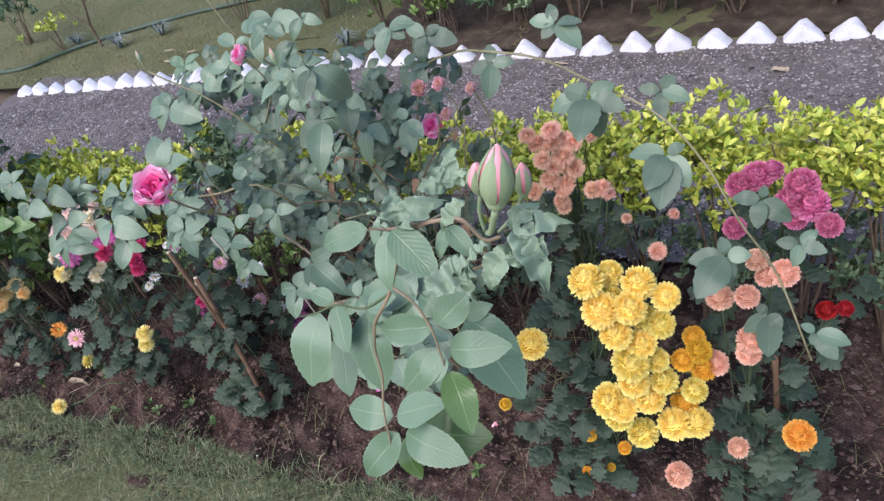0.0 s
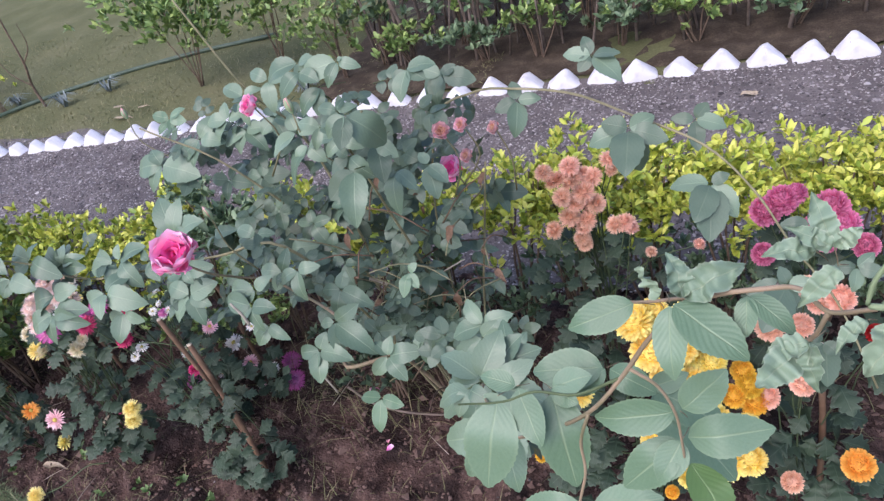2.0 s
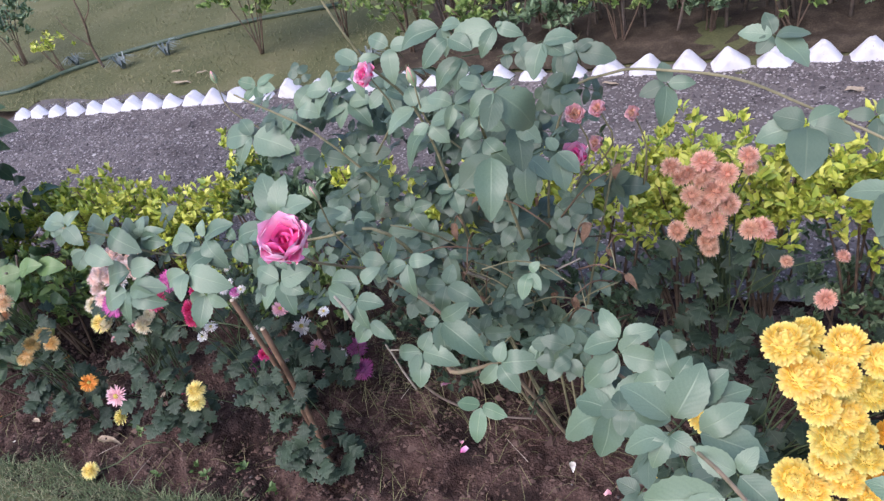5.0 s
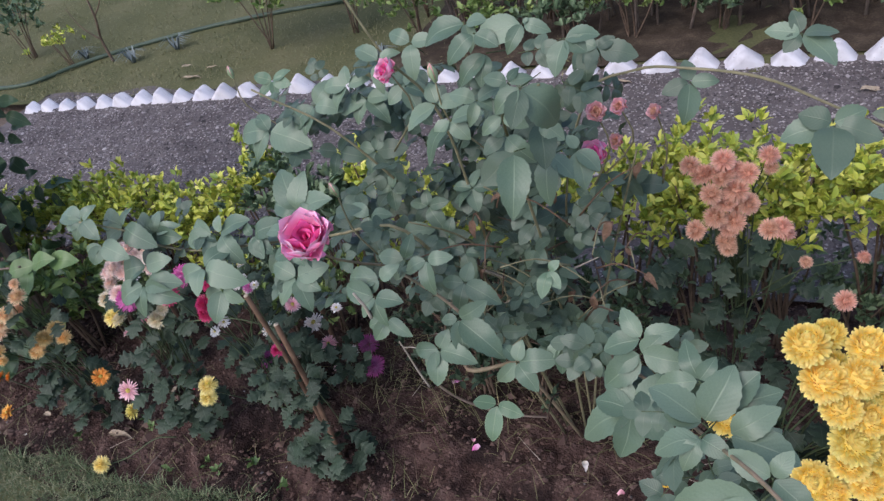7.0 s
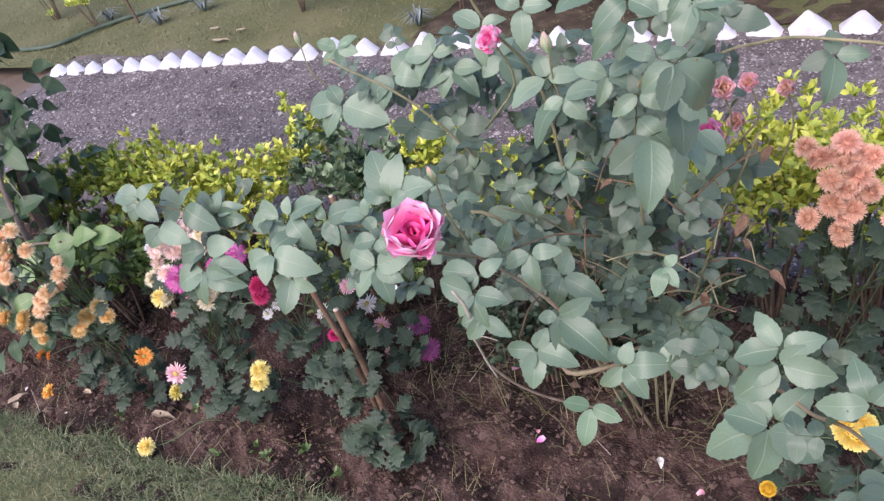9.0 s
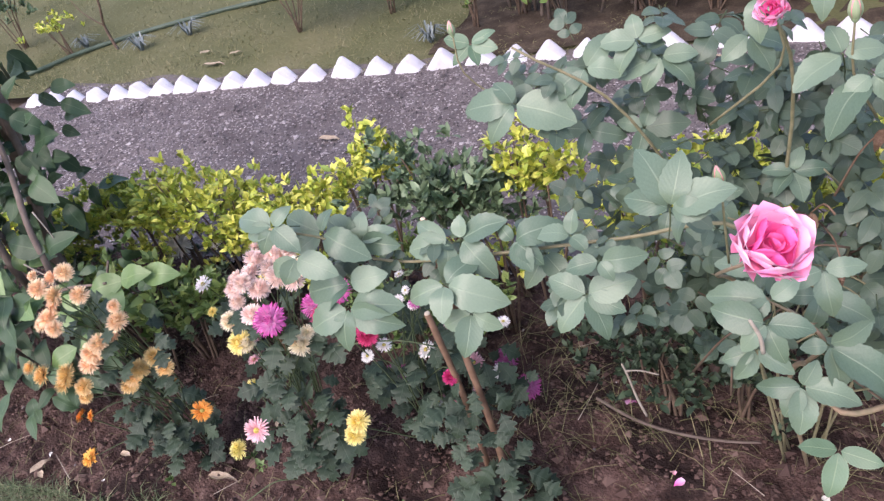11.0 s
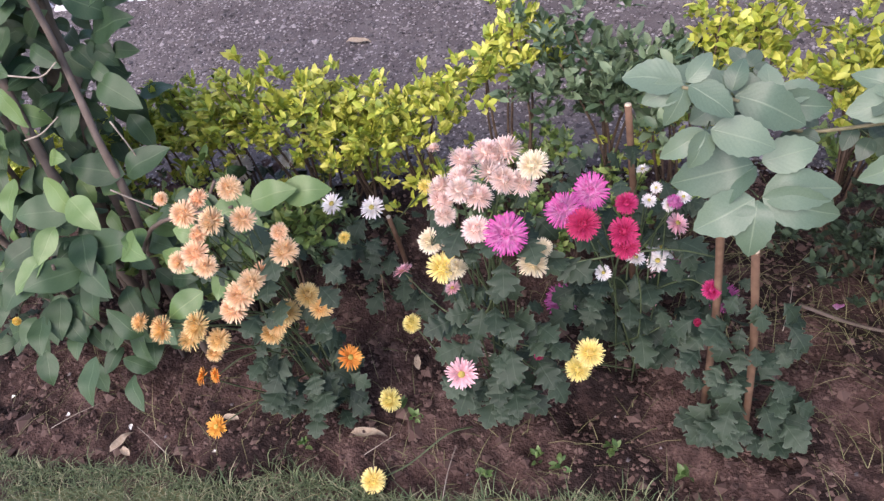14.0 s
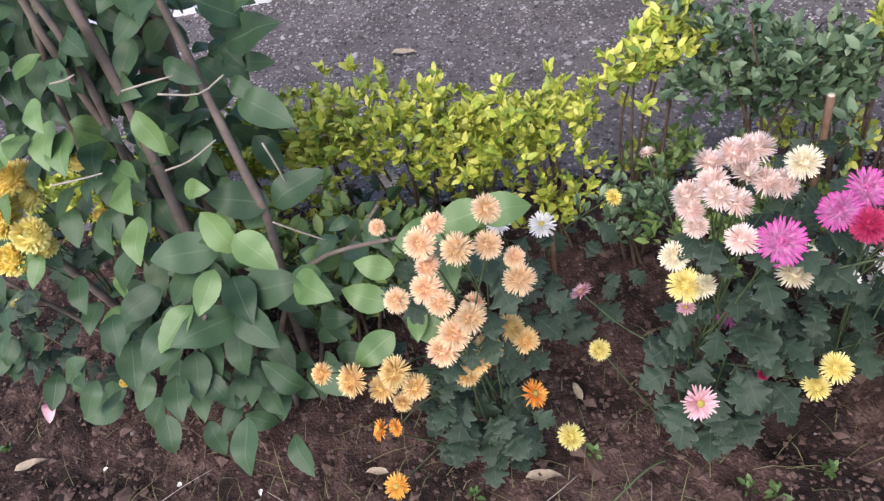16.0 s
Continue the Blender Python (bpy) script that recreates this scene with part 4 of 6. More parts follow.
MIDDLE_SPRAYS_A = [((-0.858, 0.82, 0.773), ((-0.845, 0.838, 0.805), (-0.906, 0.822, 0.78), (-0.868, 0.797, 0.752))), ((-0.802, 0.79, 0.803), ((-0.838, 0.777, 0.791), (-0.765, 0.789, 0.813), (-0.792, 0.756, 0.77))), ((-0.792, 0.86, 0.699), ((-0.833, 0.858, 0.7), (-0.8, 0.828, 0.666), (-0.736, 0.838, 0.688), (-0.781, 0.874, 0.726))), ((-0.785, 0.8, 0.68), ((-0.768, 0.763, 0.646), (-0.711, 0.764, 0.658), (-0.742, 0.807, 0.704), (-0.813, 0.795, 0.679))), ((-0.852, 0.74, 0.804), ((-0.912, 0.741, 0.807), (-0.828, 0.748, 0.825), (-0.874, 0.725, 0.791))), ((-0.855, 0.72, 0.79), ((-0.907, 0.725, 0.799), (-0.879, 0.701, 0.771), (-0.813, 0.713, 0.796), (-0.839, 0.691, 0.765))), ((-0.862, 0.74, 0.729), ((-0.879, 0.716, 0.704), (-0.826, 0.721, 0.72), (-0.895, 0.729, 0.719)))]
MIDDLE_SPRAYS_B = [((-0.811, 0.765, 0.647), ((-0.858, 0.76, 0.641), (-0.809, 0.726, 0.608), (-0.754, 0.752, 0.651), (-0.829, 0.74, 0.62), (-0.796, 0.777, 0.674))), ((-0.752, 0.86, 0.598), ((-0.78, 0.871, 0.617), (-0.743, 0.874, 0.625), (-0.711, 0.855, 0.607), (-0.751, 0.837, 0.579))), ((-0.733, 0.93, 0.55), ((-0.764, 0.941, 0.567), (-0.725, 0.947, 0.58), (-0.694, 0.929, 0.564), (-0.718, 0.91, 0.536), (-0.748, 0.912, 0.534))), ((-0.652, 0.975, 0.495), ((-0.688, 1.003, 0.532), (-0.619, 1.001, 0.54), (-0.584, 0.969, 0.508), (-0.618, 0.95, 0.481), (-0.7, 0.956, 0.473))), ((-0.697, 0.97, 0.523), ((-0.721, 0.952, 0.505), (-0.69, 0.946, 0.503), (-0.72, 0.978, 0.538)))]
MIDDLE_SPRAYS_C = [((-0.694, 0.775, 0.628), ((-0.714, 0.789, 0.65), (-0.688, 0.79, 0.656), (-0.72, 0.75, 0.6), (-0.659, 0.745, 0.609), (-0.636, 0.773, 0.646))), ((-0.63, 0.8, 0.647), ((-0.623, 0.77, 0.622), (-0.58, 0.785, 0.648), (-0.651, 0.787, 0.637))), ((-0.779, 1.08, 0.588), ((-0.82, 1.086, 0.6), (-0.779, 1.096, 0.616), (-0.731, 1.071, 0.589), (-0.763, 1.055, 0.567), (-0.805, 1.067, 0.578))), ((-0.838, 1.06, 0.62), ((-0.872, 1.054, 0.618), (-0.849, 1.073, 0.644), (-0.807, 1.065, 0.636), (-0.827, 1.039, 0.603))), ((-0.731, 1.1, 0.616), ((-0.758, 1.106, 0.629), (-0.726, 1.116, 0.643), (-0.699, 1.094, 0.618), (-0.724, 1.074, 0.593))), ((-0.827, 0.95, 0.683), ((-0.853, 0.952, 0.691), (-0.807, 0.918, 0.654), (-0.797, 0.946, 0.689)))]
MIDDLE_SPRAYS_D = [((-0.659, 1.18, 0.52), ((-0.681, 1.193, 0.542), (-0.647, 1.197, 0.549), (-0.622, 1.179, 0.529), (-0.645, 1.155, 0.499), (-0.678, 1.161, 0.504))), ((-0.639, 1.18, 0.441), ((-0.668, 1.186, 0.453), (-0.611, 1.187, 0.46), (-0.62, 1.155, 0.423), (-0.655, 1.158, 0.422)))]
FRESH_SPRAYS = [((-0.652, 0.86, 0.736), ((-0.659, 0.826, 0.716), (-0.632, 0.839, 0.722), (-0.638, 0.864, 0.751))), ((-0.757, 0.797, 0.492), ((-0.802, 0.799, 0.492), (-0.764, 0.753, 0.446), (-0.71, 0.781, 0.494))), ((-1.287, 1.2, 0.888), ((-1.331, 1.203, 0.9), (-1.315, 1.176, 0.868), (-1.25, 1.211, 0.906), (-1.243, 1.192, 0.883), (-1.271, 1.175, 0.865)))]
ARC_SPRAYS_A = [((-0.478, 1.07, 0.917), ((-0.514, 1.056, 0.909), (-0.485, 1.087, 0.943), (-0.441, 1.068, 0.92), (-0.477, 1.03, 0.876))), ((-0.342, 1.02, 1.001), ((-0.381, 1.019, 1.01), (-0.353, 1.035, 1.025), (-0.303, 1.02, 1.005), (-0.36, 1.002, 0.988), (-0.3, 0.996, 0.978))), ((-0.614, 1.12, 0.952), ((-0.656, 1.128, 0.97), (-0.59, 1.128, 0.966), (-0.629, 1.097, 0.932), (-0.556, 1.111, 0.944))), ((-0.3, 1.0, 0.889), ((-0.338, 1.004, 0.902), (-0.299, 0.921, 0.869), (-0.264, 1.007, 0.903), (-0.245, 0.985, 0.877), (-0.358, 0.985, 0.88), (-0.286, 0.978, 0.827))), ((-0.212, 1.1, 0.84), ((-0.247, 1.098, 0.846), (-0.192, 1.112, 0.859), (-0.167, 1.089, 0.833), (-0.208, 1.064, 0.806)))]
ARC_SPRAYS_B = [((-0.19, 1.0, 0.786), ((-0.247, 0.998, 0.791), (-0.208, 0.937, 0.768), (-0.153, 0.964, 0.753), (-0.189, 0.926, 0.739), (-0.165, 1.005, 0.799))), ((-0.053, 1.0, 0.704), ((-0.094, 0.997, 0.707), (-0.058, 0.966, 0.674), (-0.012, 0.973, 0.684), (-0.048, 1.009, 0.722))), ((0.004, 0.945, 0.665), ((-0.027, 0.942, 0.667), (0.04, 0.933, 0.662), (0.001, 0.918, 0.643), (0.026, 0.954, 0.683))), ((-0.091, 0.88, 0.69), ((-0.144, 0.871, 0.682), (-0.121, 0.812, 0.671), (-0.059, 0.876, 0.696), (-0.087, 0.846, 0.661), (-0.099, 0.893, 0.712))), ((-0.034, 0.93, 0.528), ((-0.066, 0.905, 0.504), (-0.053, 0.936, 0.54), (-0.013, 0.911, 0.519), (-0.026, 0.879, 0.483))), ((0.032, 0.84, 0.588), ((0.015, 0.845, 0.598), (0.076, 0.827, 0.59), (0.061, 0.81, 0.571), (0.029, 0.824, 0.579)))]
BUSH_ROSES = [(-0.627, 1.09, 0.782, 0.042), (-0.603, 1.03, 0.894, 0.026), (-0.572, 1.05, 0.891, 0.022), (-0.528, 1.08, 0.865, 0.02), (-0.588, 1.08, 0.814, 0.022), (-0.858, 0.93, 1.022, 0.03)]
BUDS = [(-0.786, 0.92, 1.014, 0.026), (-1.26, 1.07, 0.964, 0.022), (-0.901, 0.78, 0.92, 0.022)]
BUD_TIPS = [(-0.102, 0.215, 1.282), (-0.095, 0.215, 1.313), (-0.113, 0.228, 1.281), (-0.109, 0.222, 1.299), (-0.099, 0.236, 1.274), (-0.097, 0.236, 1.29)]
BUD_STEM_MAIN = [(-0.117, 0.232, 1.256), (-0.112, 0.226, 1.262), (-0.102, 0.215, 1.282)]
BUD_STEM_SMALL = [(-0.118, 0.232, 1.257), (-0.117, 0.23, 1.269), (-0.113, 0.228, 1.281)]
BUD_STEM_SIDE = [(-0.113, 0.234, 1.255), (-0.106, 0.236, 1.262), (-0.099, 0.236, 1.274)]
NEAR_STEM = [(-0.327, 0.361, 0.99), (-0.268, 0.306, 1.08), (-0.229, 0.27, 1.145), (-0.209, 0.27, 1.174), (-0.192, 0.267, 1.206), (-0.171, 0.261, 1.232), (-0.147, 0.252, 1.246), (-0.136, 0.248, 1.249), (-0.127, 0.246, 1.24), (-0.114, 0.237, 1.25)]
NEAR_RACHIS = [(-0.229, 0.27, 1.145), (-0.236, 0.269, 1.122), (-0.236, 0.265, 1.1), (-0.243, 0.261, 1.07), (-0.245, 0.255, 1.036)]
NEAR_STALK = [(-0.205, 0.269, 1.18), (-0.193, 0.267, 1.171), (-0.186, 0.265, 1.155), (-0.184, 0.263, 1.137), (-0.183, 0.261, 1.12)]
NEAR_STALK_LEFT = [(-0.211, 0.27, 1.172), (-0.234, 0.272, 1.156), (-0.257, 0.275, 1.153), (-0.277, 0.276, 1.142), (-0.314, 0.294, 1.115)]
NEAR_STALK_TOP = [(-0.147, 0.252, 1.246), (-0.171, 0.261, 1.234), (-0.193, 0.268, 1.224), (-0.207, 0.271, 1.221)]
NEAR_TWIG = [(-0.127, 0.246, 1.24), (-0.132, 0.25, 1.222), (-0.145, 0.255, 1.211)]
VINE_LEAVES = [(-2.386, 1.082, 0.509, -2.468, 1.061, 0.549), (-2.386, 1.079, 0.506, -2.303, 1.102, 0.553), (-2.433, 0.927, 0.424, -2.489, 0.862, 0.458), (-2.432, 0.939, 0.436, -2.362, 0.858, 0.425), (-2.422, 0.952, 0.446, -2.331, 0.943, 0.474), (-2.451, 0.999, 0.499, -2.54, 0.954, 0.531), (-2.42, 0.991, 0.455, -2.434, 0.986, 0.511), (-2.334, 0.902, 0.32, -2.292, 0.862, 0.314), (-2.376, 0.823, 0.252, -2.351, 0.772, 0.238), (-2.444, 0.838, 0.282, -2.444, 0.772, 0.26), (-2.509, 0.922, 0.436, -2.559, 0.84, 0.424), (-2.353, 0.875, 0.298, -2.392, 0.874, 0.348), (-2.435, 1.248, 0.697, -2.361, 1.231, 0.736), (-2.415, 1.175, 0.65, -2.322, 1.126, 0.623), (-2.565, 1.233, 0.712, -2.591, 1.151, 0.708)]
VINE_TIP = [(-2.114, 1.016, 0.496, -2.044, 1.016, 0.523), (-2.105, 1.017, 0.495, -2.176, 0.975, 0.498), (-2.064, 1.031, 0.5, -1.932, 1.042, 0.509), (-2.115, 1.004, 0.485, -2.098, 0.938, 0.458), (-2.19, 0.916, 0.443, -2.242, 0.917, 0.47), (-2.167, 0.906, 0.428, -2.08, 0.882, 0.399), (-2.185, 0.887, 0.414, -2.232, 0.849, 0.401), (-2.15, 0.918, 0.436, -2.148, 0.883, 0.429), (-2.179, 0.951, 0.475, -2.223, 0.947, 0.496)]


# ---- ground ----
ground_me = to_mesh("ground", [(-150, -150, -0.07), (150, -150, -0.07), (150, 150, -0.07), (-150, 150, -0.07)], [(0, 1, 2, 3)], DIRT)
structure("ground", ground_me, "bare brown earth under the garden", "ground")
sheet("flower_bed", SOIL, -3.9, 1.6, 0.60, 1.75, 0.011, -0.004, 0.040, 7.0, 0.0, "reddish brown dug soil of the flower bed", "soil", bed_height)
sheet("path", GRAVEL_BED, -4.55, 4.0, 1.64, 3.0, 0.03, 0.006, 0.014, 4.0, 0.07, "dark grey gravel garden path", "path")
sheet("lawn_near", LAWN, -7.0, 6.0, -4.0, 0.70, 0.1, 0.002, 0.012, 3.0, 0.06, "short lawn beside the flower bed", "lawn")
sheet("lawn_far", LAWN, -14.0, 6.0, 2.9, 16.0, 0.12, 0.0, 0.03, 1.2, 0.04, "thin patchy lawn behind the white bricks", "lawn")


def near_edge(r):
    x = r.uniform(-3.5, 0.5)
    y = 0.752 - abs(r.gauss(0, 0.16)) + 0.05 * noise.noise(Vector((x * 4, 0.3, 0)))
    return x, y


def edge_tufts(r):
    x = r.uniform(-3.3, -0.3)
    q = noise.noise(Vector((x * 9, 5.0, 0)))
    return x, 0.74 + 0.03 * noise.noise(Vector((x * 4, 0.3, 0))) + max(0.0, q) * r.uniform(0.0, 0.14)


def far_lawn(r):
    return r.uniform(-6.6, -1.2), 2.92 + 1.9 * r.random() ** 1.4


blades("lawn_grass", GRASS, 46000, near_edge, 0.022, 3, "short green and straw-coloured grass at the bed's edge", lean=1.3, width=0.0009)
blades("edge_grass", GRASS, 1500, edge_tufts, 0.045, 5, "grass tufts creeping into the soil", lean=1.0, width=0.0011, level=bed_height)
blades("far_grass", DRYGRASS, 16000, far_lawn, 0.024, 6, "thin dry grass behind the white bricks", lean=1.6, width=0.002)
blades("bed_straw", DRYGRASS, 380, lambda r: (r.uniform(-1.45, -0.5), 1.08 + 0.4 * r.random()), 0.10, 8, "thin dry grass strands on the soil behind the stakes", lean=1.6, width=0.0009, level=bed_height)
stones("gravel", PEBBLE, 68000, lambda r: (r.uniform(-4.4, 1.2), 1.62 + 1.34 * r.random()), 0.0078, path_height, 9, "loose grey gravel on the path", "gravel")
stones("soil_clods", CLOD, 15000, lambda r: (r.uniform(-3.5, 0.6), 0.74 + 0.95 * r.random()), 0.0085, bed_height, 10, "small clods and pebbles of red soil", "soil", 0.7)
stones("large_clods", CLOD, 900, lambda r: (r.uniform(-3.4, 0.5), 0.76 + 0.7 * r.random()), 0.017, bed_height, 14, "broken clods of dug soil", "soil", 0.65)
blades("soil_straw", DRYGRASS, 1300, lambda r: (r.uniform(-3.4, 0.4), 0.74 + 0.6 * r.random()), 0.03, 15, "short straw scraps scattered on the soil", lean=2.6, width=0.0008, level=bed_height)
stones("bed_stones", PEBBLE, 160, lambda r: (r.uniform(-3.4, 0.5), 0.76 + 0.8 * r.random()), 0.007, bed_height, 12, "scattered pale pebbles on the soil", "stone", 0.6)


# ---- white brick edging ----
def brick_mesh(seed):
    """A brick set on its corner in the earth: only the upper triangle of the end face and its two sloping sides show."""
    r = random.Random(seed)
    bm = bmesh.new()
    bmesh.ops.create_cube(bm, size=1.0)
    bmesh.ops.scale(bm, vec=(0.128 * r.uniform(0.94, 1.08), 0.095, 0.122 * r.uniform(0.94, 1.08)), verts=bm.verts)
    bmesh.ops.bevel(bm, geom=bm.edges[:], offset=0.024, segments=3, affect="EDGES", profile=0.5)
    bmesh.ops.rotate(bm, cent=(0, 0, 0), matrix=Matrix.Rotation(radians(45 + r.uniform(-4, 4)), 3, "Y"), verts=bm.verts)
    for v in bm.verts:
        k = noise.noise(v.co * 28 + Vector((seed, 0, 0)))
        v.co += v.co.normalized() * (k * 0.011 + noise.noise(v.co * 70 + Vector((0, seed, 0))) * 0.003)
    me = bpy.data.meshes.new("brick")
    bm.to_mesh(me)
    bm.free()
    me.materials.append(WHITEWASH)
    me.polygons.foreach_set("use_smooth", [True] * len(me.polygons))
    return me


BRICKS = [brick_mesh(s) for s in range(1, 7)]
bx, bk = -4.43, 0
while bx < 1.6:
    by = 2.80 + 0.064 * (min(bx, -1.9) + 4.4) + 0.012 * max(0.0, bx + 1.9)
    br = tagged(new("edging_brick", BRICKS[bk % 6]), "whitewashed brick set on its corner along the gravel path", "brick", "white brick edging")
    small = 0.84 if bx < -3.3 else 0.92
    br.matrix_world = pose(bx, by + rnd.uniform(-0.008, 0.008), -0.006 * small + rnd.uniform(-0.008, 0.006), rnd.uniform(-5, 5), rnd.uniform(-3, 3), rnd.uniform(-9, 9)) @ Matrix.Scale(small * rnd.uniform(0.95, 1.05), 4)
    bx += 0.138 * rnd.uniform(0.94, 1.06) if bx < -3.0 else 0.158 * rnd.uniform(0.96, 1.04)
    bk += 1

# ---- rose bush ----
ROSE_ME = [leaf_mesh("leaflet", ROSE_LEAF, w, 15, f, a, 0.035, 0.5, 0.016, s, 0.66) for s, w, f, a in ((1, 0.72, 0.2, 0.35), (4, 0.68, 0.12, 0.5), (9, 0.75, 0.26, 0.25), (2, 0.64, 0.34, 0.55), (6, 0.70, 0.05, 0.6))]
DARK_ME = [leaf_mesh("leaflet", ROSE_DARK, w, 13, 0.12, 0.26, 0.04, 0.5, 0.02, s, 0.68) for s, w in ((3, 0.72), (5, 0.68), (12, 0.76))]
NEAR_ME = [leaf_mesh("leaflet", ROSE_YOUNG, w, 27, f, a, 0.022, 0.5, 0.02, s, 0.66) for s, w, f, a in ((1, 0.62, 0.08, 0.25), (7, 0.57, 0.2, 0.4), (13, 0.66, 0.1, 0.15), (17, 0.64, 0.04, 0.4))]
DEEP_ME = [leaf_mesh("leaflet", ROSE_DEEP, w, 27, 0.14, 0.3, 0.03, 0.5, 0.03, s, 0.66) for s, w in ((3, 0.7), (10, 0.64))]
CURL_ME = [leaf_mesh("leaflet", ROSE_CURLED, w, 25, 0.5, a, 0.035, 0.5, 0.04, s, 0.68, 0.3) for s, w, a in ((2, 0.62, -0.5), (8, 0.7, 0.6), (14, 0.56, -0.9), (19, 0.66, 0.9))]


def rachis_mesh(mat):
    v, f = tube_data(((0, 0, 0), (0, 0.25, 0.012), (0, 0.56, 0.0)), 0.012, 0.007, 5, 0, 3)
    return to_mesh("leaf", v, f, mat)


RACHIS, RACHIS_RED = rachis_mesh(STEM), rachis_mesh(CANE_RED)


def rose_leaf(plant, base, tip, meshes, r, up=(0, -0.35, 1), rachis=None, broad=1.0, pairs=2):
    """A compound leaf from base to tip: a stalk with paired leaflets and one at the end."""
    base, tip = Vector(base) - plant.location, Vector(tip) - plant.location
    along = tip - base
    size = along.length
    upv = Vector(up) + Vector((r.uniform(-0.3, 0.3), r.uniform(-0.3, 0.3), 0))
    lf = part("leaf", rachis or RACHIS, plant, frame_to(base, along, upv, size))
    spots = [(0.56, 0, 0.46)]
    for k in range(pairs):
        y = 0.52 - k * 0.29
        spots += [(y, 1, 0.42 - 0.05 * k), (y - 0.02, -1, 0.42 - 0.05 * k)]
    for y, s, length in spots:
        turn = s * r.uniform(62, 84) + r.uniform(-8, 8)
        m = pose(0, y, 0.005, r.uniform(-18, 10), s * r.uniform(-12, 12) + r.uniform(-8, 8), -turn) @ Matrix.Diagonal((length * broad * r.uniform(0.9, 1.1), length * r.uniform(0.9, 1.12), length, 1))
        part("leaflet", meshes[r.randrange(len(meshes))], lf, m)
    return lf


def spray(plant, node, tips, meshes, r, rachis=None, stalk=0.045):
    """A compound leaf round its node: a short stalk and a leaflet to each tip, faces turned up to the light."""
    c = Vector(node) - plant.location
    ways = [Vector(t) - Vector(node) for t in tips]
    mean = sum((w.length for w in ways), 0.0) / len(ways)
    back = sum((w.normalized() for w in ways), Vector((0, 0, 0)))
    back = Vector((0.1, 0.5, -0.75)) - back * 0.35
    lf = part("leaf", rachis or RACHIS, plant, frame_to(c, back, (1, -0.2, 0.3), stalk / 0.56))
    inv = lf.matrix_basis.inverted()
    face = Vector((0.12 + r.uniform(-0.25, 0.25), -0.62 + r.uniform(-0.2, 0.2), 0.78))
    for w in ways:
        u = face + Vector((r.uniform(-0.42, 0.42), r.uniform(-0.35, 0.35), r.uniform(-0.2, 0.2)))
        size = w.length
        broad = min(max(0.8 * mean / size, 0.88), 1.12) * r.uniform(0.92, 1.06)
        part("leaflet", meshes[r.randrange(len(meshes))], lf, inv @ frame_to(c + w * 0.05, w, u, size * 0.97, broad))
    return lf


rr = random.Random(41)
BUSH = Vector((-0.76, 1.12, 0))
bush = thing("rose_bush", BUSH, "large leafy rose bush with grey-green leaves and arching canes", "rose bush")
CANES = {
    "low": ((-0.74, 1.12, -0.02), (-0.80, 1.0, 0.36), (-0.80, 0.86, 0.58), (-0.768, 0.76, 0.614), (-0.687, 0.795, 0.615), (-0.595, 0.81, 0.645), (-0.541, 0.775, 0.652), (-0.498, 0.74, 0.664), (-0.47, 0.705, 0.68), (-0.441, 0.65, 0.738), (-0.415, 0.53, 0.857), (-0.36, 0.42, 0.955), NEAR_STEM[0]),
    "arm": ((-0.78, 1.12, -0.02), (-0.86, 1.0, 0.5), (-0.88, 0.88, 0.78), (-1.015, 0.871, 0.770), (-1.161, 0.851, 0.758), (-1.245, 0.845, 0.748), (-1.313, 0.848, 0.737), (-1.355, 0.827, 0.763), (-1.395, 0.813, 0.803), (-1.452, 0.780, 0.846)),
    "flowering": ((-0.80, 0.86, 0.58), (-0.786, 0.825, 0.655), (-0.811, 0.82, 0.698), (-0.849, 0.825, 0.722), (-0.89, 0.82, 0.757), (-0.903, 0.78, 0.797), (-0.897, 0.72, 0.857), (-0.872, 0.665, 0.92)),
    "top": ((-0.74, 1.14, -0.02), (-0.72, 1.06, 0.5), (-0.69, 0.92, 0.85), (-0.66, 0.83, 1.02), (-0.60, 0.80, 1.06)),
    "upright": ((-0.78, 1.14, -0.02), (-0.83, 1.07, 0.5), (-0.83, 1.0, 0.9), (-0.88, 0.96, 1.04), (-0.94, 0.96, 1.2)),
    "arc": ((-0.72, 1.13, -0.02), (-0.70, 1.1, 0.6), (-0.64, 1.1, 0.87), (-0.558, 1.09, 0.928), (-0.476, 1.07, 0.937), (-0.384, 1.05, 0.929), (-0.301, 1.03, 0.897), (-0.197, 1.0, 0.853), (-0.13, 0.97, 0.788), (-0.08, 0.94, 0.708), (-0.022, 0.91, 0.628), (0.032, 0.86, 0.505)),
    "back": ((-0.77, 1.15, -0.02), (-0.9, 1.12, 0.5), (-1.02, 1.02, 0.85), (-1.15, 0.98, 0.98)),
    "right": ((-0.73, 1.15, -0.02), (-0.66, 1.12, 0.4), (-0.60, 1.1, 0.65), (-0.56, 1.08, 0.80)),
    "snag": ((-0.80, 0.80, 0.62), (-0.79, 0.79, 0.60), (-0.756, 0.777, 0.593)),
}
for cname, line in CANES.items():
    thick = {"low": 0.0042, "arc": 0.0023}.get(cname, 0.003)
    local = [Vector(q) - BUSH for q in line]
    tube("cane", local, thick, 0.0014 if cname == "low" else 0.0016, CANE_RED if cname in ("flowering", "low") else CANE, bush, 7, 0.12, 5, 6 if cname != "snag" else 1)
